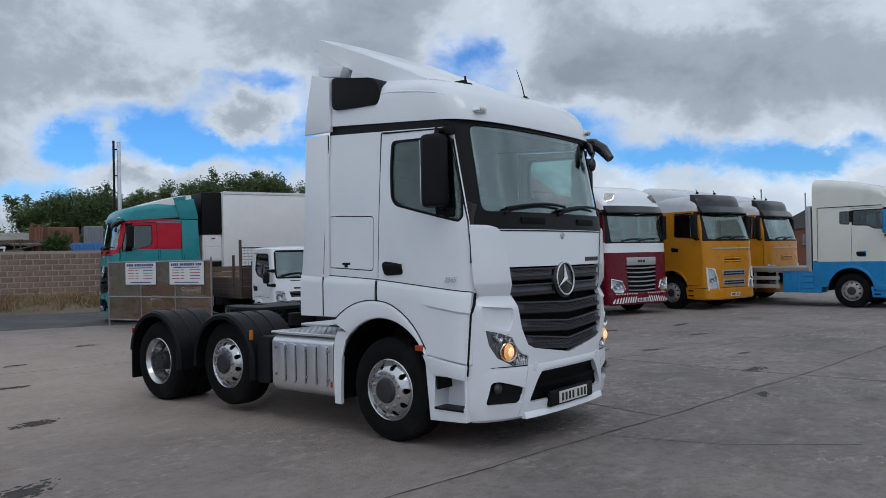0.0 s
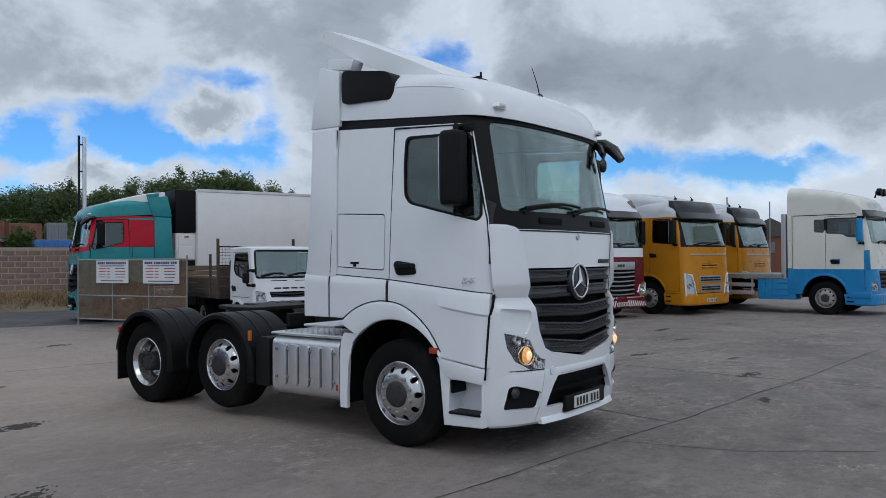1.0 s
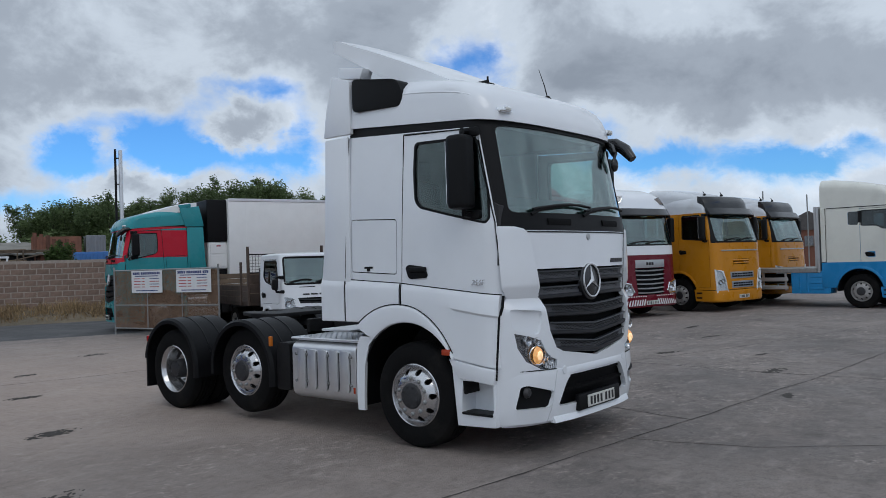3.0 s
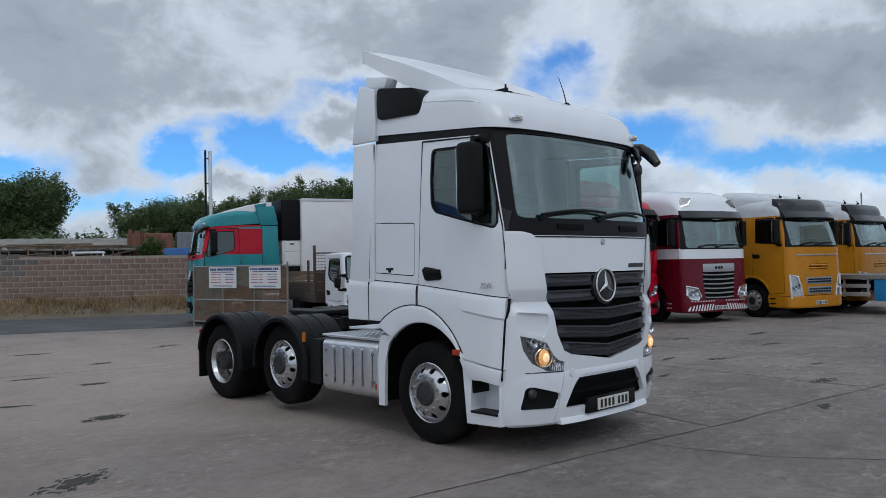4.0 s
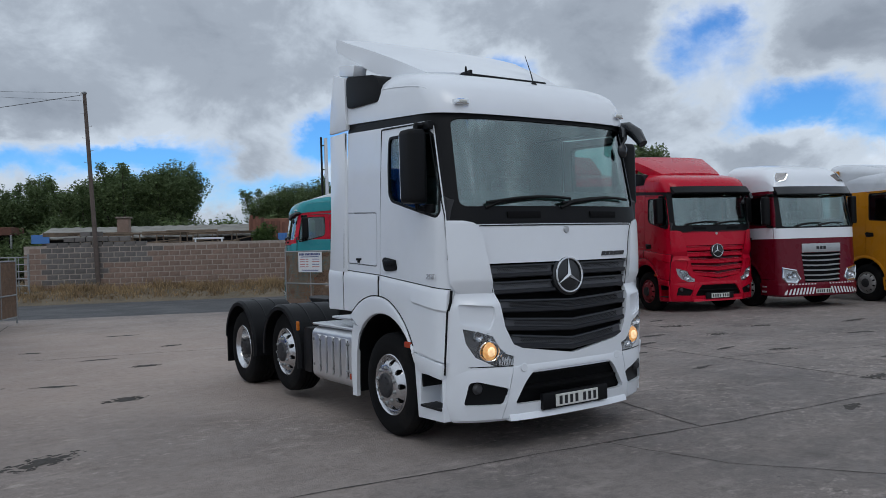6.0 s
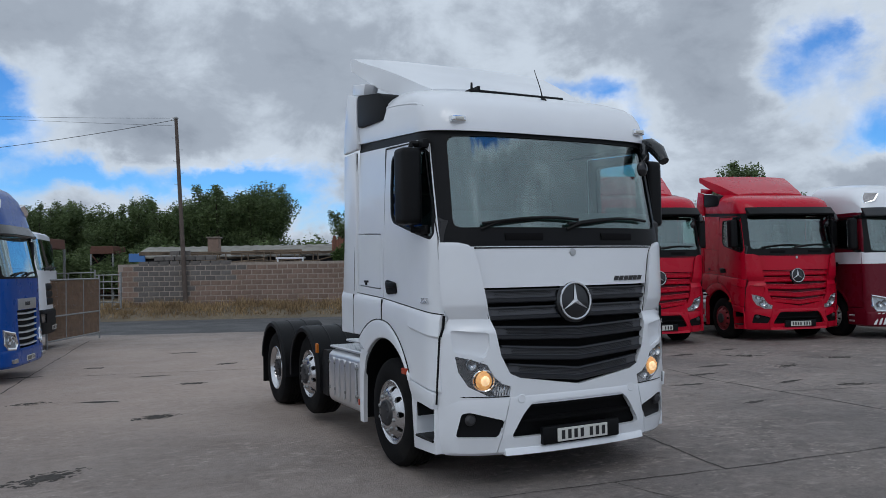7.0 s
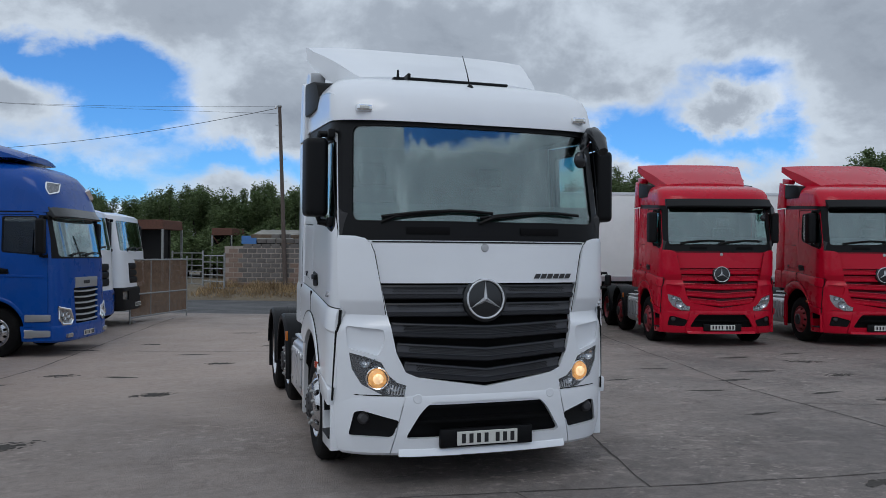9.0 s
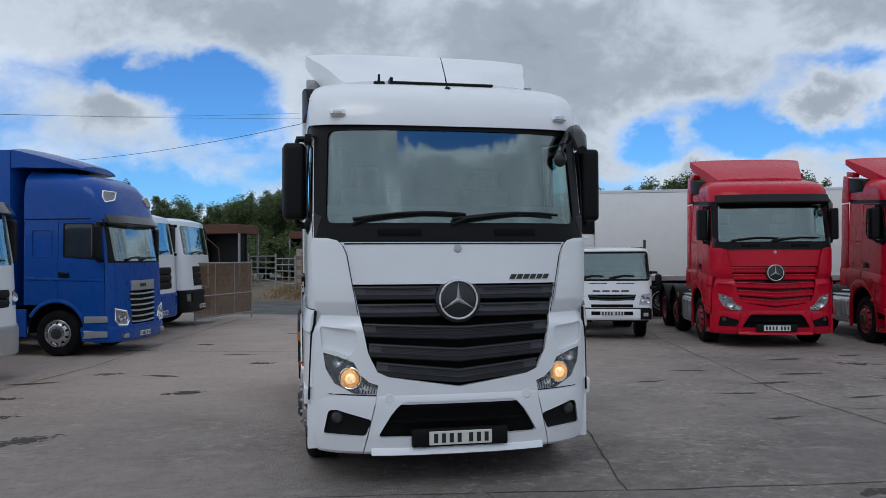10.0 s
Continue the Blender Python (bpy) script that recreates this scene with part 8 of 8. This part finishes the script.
# ---------------------------------------------------------------- pole, cables and flue
pole = thing("utility_pole", pose(1.46, 29.25, 0.40), "weathered timber utility pole with step irons", "pole")
top = Vector((-0.27, 0.45, 8.40))
part("pole_shaft", add_tube(bmesh.new(), [top * (j / 8) for j in range(9)], [0.105 - 0.004 * j for j in range(9)], 12), "pole_wood", pole)
for j in range(7):
    p = top * (0.52 + 0.062 * j)
    sx = 1 if j % 2 else -1
    part("step_iron", add_tube(bmesh.new(), [p, p + Vector((sx * 0.20, 0, 0.0)), p + Vector((sx * 0.21, 0, 0.04))], 0.008, 5), "steel", pole)
part("pole_cap", add_lathe(bmesh.new(), [(0.0, 0.06), (0.06, 0.05), (0.11, 0.0), (0.10, -0.05), (0.0, -0.05)], 12, m=Matrix.Translation(top) @ pose(0, 0, 0, 0, -90, 0)), "steel", pole)
part("insulator", add_cyl(bmesh.new(), top + Vector((-0.16, 0, -0.12)), top + Vector((-0.16, 0, 0.02)), 0.04, seg=10, bevel=0.01), "box_white", pole)
ptop = Vector((1.46, 29.25, 0.40)) + top


def cable(a, b, sag, r=0.014):
    a, b = Vector(a), Vector(b)
    pts = [a.lerp(b, j / 24) - Vector((0, 0, 4 * sag * (j / 24) * (1 - j / 24))) for j in range(25)]
    solo("overhead_cable", add_tube(bmesh.new(), pts, r, 5), "cable", "thin black overhead cable from the pole", "cable", group="overhead cables")


cable(ptop + Vector((-0.1, 0, -0.1)), (-24, 52, 8.6), 0.8, 0.013)
cable(ptop, (-22, 36, 9.4), 0.3, 0.006)
cable(ptop + Vector((-0.1, 0, -0.35)), (-60, 44, 13.0), 1.0, 0.006)

flue = thing("steel_flue", pose(14.95, 34.95, 0.42), "tall twin stainless steel flue", "chimney")
part("flue_pipe", add_cyl(bmesh.new(), (0, 0, 0), (0, 0, 7.85), 0.10, seg=16), "aluminium", flue)
part("flue_mast", add_cyl(bmesh.new(), (-0.24, 0.1, 0), (-0.24, 0.1, 7.9), 0.060, seg=10), "chassis", flue)
for z in (2.0, 4.2, 6.0, 7.4):
    part("flue_bracket", add_box(bmesh.new(), (-0.28, 0.05, z), (0.06, 0.13, z + 0.06), 0.005, 1), "chassis", flue)


# ---------------------------------------------------------------- buildings and clutter across the road
def on_road(s, t, z=0.0, turn=0.0):
    p = road_point(s, t, z)
    return pose(p.x, p.y, p.z, 0, 0, math.degrees(math.atan2(ROAD_DIR.y, ROAD_DIR.x)) + turn)


shed = thing("low_building", on_road(-7.6, 18.5, 0.42), "long low rendered building with a patched sheet roof", "building")
part("wall", add_box(bmesh.new(), (0, 0, 0), (11.0, 5.0, 2.35), 0.01, 1), "render", shed)
bm = bmesh.new()
n = 64
rows = []
for i in range(n + 1):
    x = -0.3 + 11.6 * i / n
    dz = 0.02 * math.sin(i * 1.9) + 0.03 * noise.noise(Vector((x * 0.6, 0, 3)))
    rows.append([(x, -0.45, 2.34 + dz), (x, 2.6, 2.98 + dz), (x, 5.4, 2.5 + dz), (x, 5.4, 2.44 + dz), (x, 2.6, 2.92 + dz), (x, -0.45, 2.28 + dz)])
add_loft(bm, rows)
part("roof", bm, "roof_sheet", shed, "weathered grey-brown roof sheets")
ch = part("chimney", add_box(bmesh.new(), (3.55, 0.5, 2.3), (4.15, 1.1, 3.35), 0.02, 1), "block", shed, "square block chimney")
part("chimney_cap", add_box(bmesh.new(), (3.48, 0.43, 3.35), (4.22, 1.17, 3.43), 0.01, 1), "render", ch)
rnd = random.Random(11)
for j in range(9):
    x = 0.2 + 1.2 * j
    w = part("plank", add_box(bmesh.new(), (x, -0.52, 2.42 + rnd.uniform(-0.05, 0.1)), (x + rnd.uniform(1.2, 2.6), -0.44, 2.52 + rnd.uniform(0.0, 0.12)), 0.01, 1), "timber", shed)
for x in (1.2, 6.4, 8.6):
    w = part("window", add_box(bmesh.new(), (x, -0.03, 0.9), (x + 0.9, 0.02, 1.8), 0.01, 1), "lamp_dark", shed, "dark window")
for x0, x1, z0, z1 in ((0.3, 3.3, 1.95, 2.26), (4.5, 6.2, 1.75, 2.2), (6.9, 10.6, 1.98, 2.26)):
    part("opening", add_box(bmesh.new(), (x0, -0.035, z0), (x1, 0.02, z1), 0.005, 1), "chassis", shed, "dark opening under the eaves")
    part("lintel", add_box(bmesh.new(), (x0 - 0.1, -0.07, z0 - 0.10), (x1 + 0.1, 0.0, z0), 0.01, 1), "timber", shed)
for j in range(5):
    x = 0.4 + 2.05 * j
    part("loose_pole", add_tube(bmesh.new(), [(x, -0.5, 1.9 + rnd.uniform(-0.2, 0.2)), (x + 2.2, -0.42, 2.15 + rnd.uniform(-0.15, 0.15))], 0.035, 6), "timber", shed)
part("blue_sheet", add_box(bmesh.new(), (-0.35, -0.5, 2.10), (0.5, -0.42, 2.55), 0.01, 1), "container_blue", shed, "blue sheet at the eaves")

# racks of tubes and frames leaning behind the wall
for i, (s, t, ln, z) in enumerate(((-2.2, 13.0, 2.6, 2.3), (0.4, 13.4, 2.2, 2.35), (-4.6, 13.6, 2.4, 2.35))):
    r = thing("scaffold_rack", on_road(s, t, 0.42), "grey scaffold frames stacked behind the wall", "rack", "scaffold racks")
    for z2 in (1.9, 2.35):
        part("rack_rail", add_tube(bmesh.new(), [(0, 0, z2), (ln, 0.1, z2 + 0.05)], 0.035, 6), "timber", r)
    for j in range(6):
        x = ln * j / 5
        part("rack_post", add_tube(bmesh.new(), [(x, 0, 0), (x + 0.12 * (-1) ** j, 0.05, 2.4)], 0.03, 6), "timber", r)
bench = thing("white_frame", on_road(0.7, 12.0, 0.42), "white painted trestle frame above the wall", "frame")
part("frame_top", add_box(bmesh.new(), (0, 0, 2.02), (1.3, 0.5, 2.10), 0.01, 1), "white", bench)
for x in (0.05, 1.2):
    part("frame_leg", add_box(bmesh.new(), (x, 0, 0), (x + 0.07, 0.07, 2.02), 0.01, 1), "white", bench)

for i, (s, t, w, h, mat, name, label) in enumerate(((2.75, 18.5, 2.2, 3.15, "brown_sheet", "sheet_stack", "stack of rusty brown corrugated sheets"), (5.15, 18.5, 0.9, 3.2, "container_grey", "steel_container", "plain grey steel container across the road"),
                                                    (4.40, 13.2, 3.5, 2.25, "container_blue", "blue_skip", "blue ribbed steel skip"), (7.4, 19.5, 4.6, 2.8, "container_grey", "steel_container", "plain grey steel container across the road"))):
    b = thing(name, on_road(s, t, 0.42), label, "container")
    part("container_body", add_box(bmesh.new(), (0, 0, 0), (w, 2.2, h), 0.02, 1), mat, b)
    n = int(w / 0.28)
    for j in range(n):
        x = 0.06 + j * 0.28
        hh = h + (rnd.uniform(-0.25, 0.2) if mat == "brown_sheet" else -0.08)
        part("container_rib", add_prism(bmesh.new(), [(x, 0.0), (x + 0.05, -0.045), (x + 0.13, -0.045), (x + 0.18, 0.0)], "z", 0.05, hh), mat, b)
for s, t, w in ((-12.1, 12.6, 2.2), (-12.25, 24.0, 1.40)):
    h = thing("hopper_shed", on_road(s, t, 0.40), "open steel hopper with a rusty red top and shade-black infill", "shed", "hopper sheds")
    part("hopper_top", add_prism(bmesh.new(), [(0, 2.75), (w, 2.75), (w - 0.05, 3.22), (0.05, 3.22)], "y", 0, 2.2, 0.02, 1), "rust", h)
    for x in (0.0, w - 0.10):
        for y in (0.0, 2.1):
            part("hopper_leg", add_box(bmesh.new(), (x, y, 0), (x + 0.10, y + 0.10, 2.76), 0.01, 1), "steel", h)
    # black infill panels stand in for the shade inside the hopper
    part("hopper_back", add_box(bmesh.new(), (0.1, 0.9, 0.2), (w - 0.1, 1.0, 2.74), 0.0), "chassis", h)
    for x in (0.1, w - 0.2):
        part("hopper_side", add_box(bmesh.new(), (x, 0.12, 0.2), (x + 0.04, 0.9, 2.74), 0.0), "chassis", h)
    part("hopper_brace", add_tube(bmesh.new(), [(0.1, 0.05, 2.7), (w * 0.45, 0.05, 2.0), (w * 0.5, 0.05, 0.3)], 0.035, 6), "rust", h)
    for q in range(2):
        part("stored_timber", add_box(bmesh.new(), (0.15, 0.4, 0.05 + 0.3 * q), (w - 0.15, 1.9, 0.27 + 0.3 * q), 0.02, 1), "timber", h)

house = thing("brick_house", pose(62, 12.6, 0, 0, 0, 15) @ Matrix.Scale(0.66, 4), "distant red-brick house with a slate roof", "house")
part("wall", add_box(bmesh.new(), (-3, -4, 0), (3, 4, 5.2), 0), "brick_wall", house)
part("roof", add_prism(bmesh.new(), [(-4.3, 5.1), (4.3, 5.1), (0, 7.4)], "x", -3.2, 3.2), "slate", house)
for y in (-2.2, 0, 2.2):
    wn = part("window", add_box(bmesh.new(), (-3.05, y - 0.5, 3.2), (-2.97, y + 0.5, 4.4), 0.0), "lamp_dark", house)
    part("window_sill", add_box(bmesh.new(), (-3.12, y - 0.6, 3.1), (-2.97, y + 0.6, 3.2), 0.0), "render", wn)
mast = thing("lamp_post", pose(58.4, 15.0, 0), "thin distant grey lamp post", "lamp post", "distant posts")
part("post_shaft", add_tube(bmesh.new(), [(0, 0, 0), (0, 0, 6.6)], 0.055, 6), "steel", mast)
copy_thing(mast, pose(8.5, 66, 0) @ Matrix.Scale(0.72, 4))
copy_thing(mast, pose(59.2, 11.9, 0) @ Matrix.Scale(0.93, 4))


# ---------------------------------------------------------------- trees and bushes
def tree_mesh(seed, height, spread, leaves, size):
    """Trunk with limbs, and a crown of small leaf clumps gathered round the limb ends."""
    rnd = random.Random(seed)
    wood = bmesh.new()
    ends = []
    trunk = [Vector((rnd.uniform(-0.1, 0.1) * j, rnd.uniform(-0.1, 0.1) * j, height * 0.14 * j)) for j in range(6)]
    add_tube(wood, trunk, [0.17 - 0.024 * j for j in range(6)], 7)
    for j in range(15):
        t0 = rnd.uniform(0.22, 0.98)
        base = trunk[int(t0 * 5)]
        a = rnd.uniform(0, 6.283)
        reach = spread * rnd.uniform(0.45, 1.0) * (1.12 - 0.55 * t0)
        tip = base + Vector((math.cos(a) * reach, math.sin(a) * reach, height * rnd.uniform(0.06, 0.32)))
        mid = base.lerp(tip, 0.5) + Vector((0, 0, -0.05 * height * rnd.random()))
        add_tube(wood, [base, mid, tip], [0.07, 0.045, 0.015], 5)
        ends += [tip, base.lerp(tip, 0.72), mid]
    ends += [trunk[-1] + Vector((rnd.uniform(-0.4, 0.4), rnd.uniform(-0.4, 0.4), rnd.uniform(0, height * 0.24))) for _ in range(6)]
    # upright leaders that break the outline of the crown
    spires = []
    for j in range(9 if height > 4 else 3):
        a, q = rnd.uniform(0, 6.283), spread * rnd.uniform(0.15, 0.75)
        foot = Vector((math.cos(a) * q * 0.5, math.sin(a) * q * 0.5, height * rnd.uniform(0.35, 0.55)))
        peak = Vector((math.cos(a) * q, math.sin(a) * q, height * rnd.uniform(0.74, 1.0)))
        add_tube(wood, [foot, foot.lerp(peak, 0.5), peak], [0.06, 0.035, 0.010], 5)
        spires.append((foot, peak))
    vs, fs = [], []
    for i in range(leaves):
        if rnd.random() < 0.24:
            foot, peak = spires[rnd.randrange(len(spires))]
            k = rnd.random() ** 0.8
            e, r = foot.lerp(peak, k), spread * (0.11 + 0.26 * (1 - k)) * rnd.random() ** 0.6
        else:
            e, r = ends[rnd.randrange(len(ends))], spread * 0.30 * rnd.random() ** 0.55
        d = Vector((rnd.gauss(0, 1), rnd.gauss(0, 1), rnd.gauss(0, 0.8))).normalized()
        p = e + d * r
        u = Vector((rnd.gauss(0, 1), rnd.gauss(0, 1), rnd.gauss(0, 0.6))).normalized()
        v = u.cross(Vector((rnd.gauss(0, 1), rnd.gauss(0, 1), rnd.gauss(0, 1)))).normalized()
        s = size * rnd.uniform(0.6, 1.3)
        n0 = len(vs)
        vs += [p - u * s, p + v * s * 0.42, p + u * s + Vector((0, 0, -0.3 * s)), p - v * s * 0.42]
        fs += [(n0, n0 + 1, n0 + 2, n0 + 3)]
    crown = bpy.data.meshes.new("crown")
    crown.from_pydata([tuple(v) for v in vs], [], fs)
    return wood, crown


def tree(m, seed, height, spread, leaves, size, label, name="tree", leaf="leaf"):
    wood, crown = tree_mesh(seed, height, spread, leaves, size)
    t = thing(name, m, label, name, "hedgerow trees" if name == "tree" else "bushes")
    part("trunk", wood, "bark", t)
    crown.materials.append(M[leaf])
    ob = mpart("crown", crown, t, "dark green leafy crown")
    ob["kind"] = "stuff"
    return t


kinds = [tree(pose(0, 90 + 6 * i, 0.4), 40 + i, 6.6, 2.5, 30000, 0.088, "broad leafy green hedgerow tree") for i in range(4)]
rnd = random.Random(3)
eye = Vector((-4.0, -6.0, 0))
# bearing from the yard, distance, height factor
spots = []
for az, dist, h in ((-19, 66, 0.95), (-16, 64, 0.85), (-13, 62, 0.95), (-10.5, 58, 1.05), (-8, 62, 0.80), (-5.6, 58, 0.92), (-3, 61, 0.86), (-0.5, 58, 0.95), (1.8, 60, 1.02), (4.0, 57, 0.95), (6.2, 59, 1.05), (8.6, 56, 1.00),
                    (9.6, 57, 1.05), (11.0, 54, 1.12), (12.5, 55, 1.02), (14.0, 54, 1.16), (17.6, 95, 0.45), (20.9, 60, 0.96), (22.8, 60, 0.98), (24.9, 58, 1.02), (26.8, 60, 1.0), (29.0, 57, 1.06), (31.2, 59, 1.12),
                    (33.4, 58, 1.20), (35.6, 60, 1.22), (38.0, 62, 1.15), (41, 66, 0.95), (44.5, 60, 0.9), (48.5, 52, 1.18), (50.5, 56, 1.0)):
    spots.append((az, dist, h))
for i, (az, dist, h) in enumerate(spots):
    a = radians(az)
    p = eye + Vector((math.sin(a), math.cos(a), 0)) * dist
    m = pose(p.x, p.y, 0.35, 0, 0, rnd.uniform(0, 360)) @ Matrix.Diagonal((h * rnd.uniform(0.9, 1.2), h * rnd.uniform(0.9, 1.2), h, 1))
    if i < 4:
        kinds[i].matrix_basis = m
    else:
        c = copy_thing(kinds[i % 4], pose(0, 0, 0))
        c.matrix_basis = m
low = tree(pose(0, 80, 0.4), 77, 2.6, 1.9, 9000, 0.09, "thick green hedge bush in the hedgerow", "bush", "leaf")
for i in range(38):
    a = radians(-21 + 62 * i / 37)
    dist = rnd.uniform(50, 56)
    p = eye + Vector((math.sin(a), math.cos(a), 0)) * dist
    s = rnd.uniform(0.95, 1.45)
    m = pose(p.x, p.y, 0.35, 0, 0, rnd.uniform(0, 360)) @ Matrix.Diagonal((s * 1.3, s * 1.3, s, 1))
    if i == 0:
        low.matrix_basis = m
    else:
        copy_thing(low, pose(0, 0, 0)).matrix_basis = m
tree(on_road(3.65, 12.2, 0.42), 91, 2.75, 0.95, 5200, 0.070, "bright green bush growing over the wall", "bush", "bush_leaf")

# ---------------------------------------------------------------- dry grass on the verge
rnd = random.Random(21)
vs, fs = [], []
for i in range(27000):
    t = 7.5 + 3.0 * rnd.random() ** 0.8
    s = rnd.uniform(-6.5, 24)
    tuft = max(0.0, min(1.0, 0.5 + 0.9 * noise.noise(Vector((s * 1.3, t * 1.3, 1)))))
    if rnd.random() > 0.15 + 0.85 * tuft:
        continue
    p = road_point(s, t, bank(t) - 0.01)
    h = rnd.uniform(0.10, 0.46) * (0.4 + 0.9 * tuft) * (0.5 + 0.5 * min(1, (t - 7.4) / 1.5))
    a = rnd.uniform(0, 6.283)
    lean_v = Vector((rnd.gauss(0, 0.35), rnd.gauss(0, 0.35), 1)).normalized()
    w = rnd.uniform(0.008, 0.02)
    side = Vector((math.cos(a), math.sin(a), 0)) * w
    n0 = len(vs)
    mid = p + lean_v * h * 0.6
    tip = p + lean_v * h + Vector((rnd.gauss(0, 0.06), rnd.gauss(0, 0.06), -0.03))
    vs += [p - side, p + side, mid + side * 0.7, mid - side * 0.7, tip]
    fs += [(n0, n0 + 1, n0 + 2, n0 + 3), (n0 + 3, n0 + 2, n0 + 4)]
me = bpy.data.meshes.new("dry_grass")
me.from_pydata([tuple(v) for v in vs], [], fs)
me.materials.append(M["dry_grass"])
tagged(new("dry_grass", me), "dry straw-coloured grass along the foot of a wall", "grass", kind="stuff")

# ---------------------------------------------------------------- block wall across the road
WALL_T, COURSE, BLOCK = 10.75, 0.225, 0.45
wall = tagged(new("wall_north", to_mesh("wall_north", add_box(bmesh.new(), (-6.0, 0.010, 0.0), (26.0, 0.19, 1.90)), "mortar")), "long brown concrete-block boundary wall", "wall", kind="structure")
wall.matrix_basis = on_road(0, WALL_T, 0.40)
wall_low = to_mesh("block", add_box(bmesh.new(), (0, 0, 0), (BLOCK - 0.040, 0.20, COURSE - 0.038), 0.006, 1), "block", 20)
wall_dark = to_mesh("block", add_box(bmesh.new(), (0, 0, 0), (BLOCK - 0.040, 0.20, COURSE - 0.038), 0.006, 1), "block_dark", 20)
rest = bmesh.new()
rnd = random.Random(8)
count = 0
for c in range(11):
    for j in range(74):
        x = -6.0 + BLOCK * j + (BLOCK / 2 if c % 2 else 0)
        if x > 25.5:
            continue
        if c > 7 and not (x < -1.2 - 0.9 * (c - 8) and x > -5.2 + 0.5 * (c - 8)):
            continue
        z = 0.02 + c * COURSE
        dy = rnd.uniform(-0.008, 0.006)
        if -5.5 < x < 8.5 and count < 300 and c > 0:
            dark = x < (-0.8 if c >= 5 else -3.3) + rnd.uniform(-0.5, 0.5)
            mpart("block", wall_dark if dark else wall_low, wall, at=pose(x, dy, z))
            count += 1
        else:
            add_box(rest, (x, dy, z), (x + BLOCK - 0.040, dy + 0.20, z + COURSE - 0.038), 0)
r = part("block_rest", rest, "block", wall, "brown concrete blocks")
r["kind"] = "stuff"
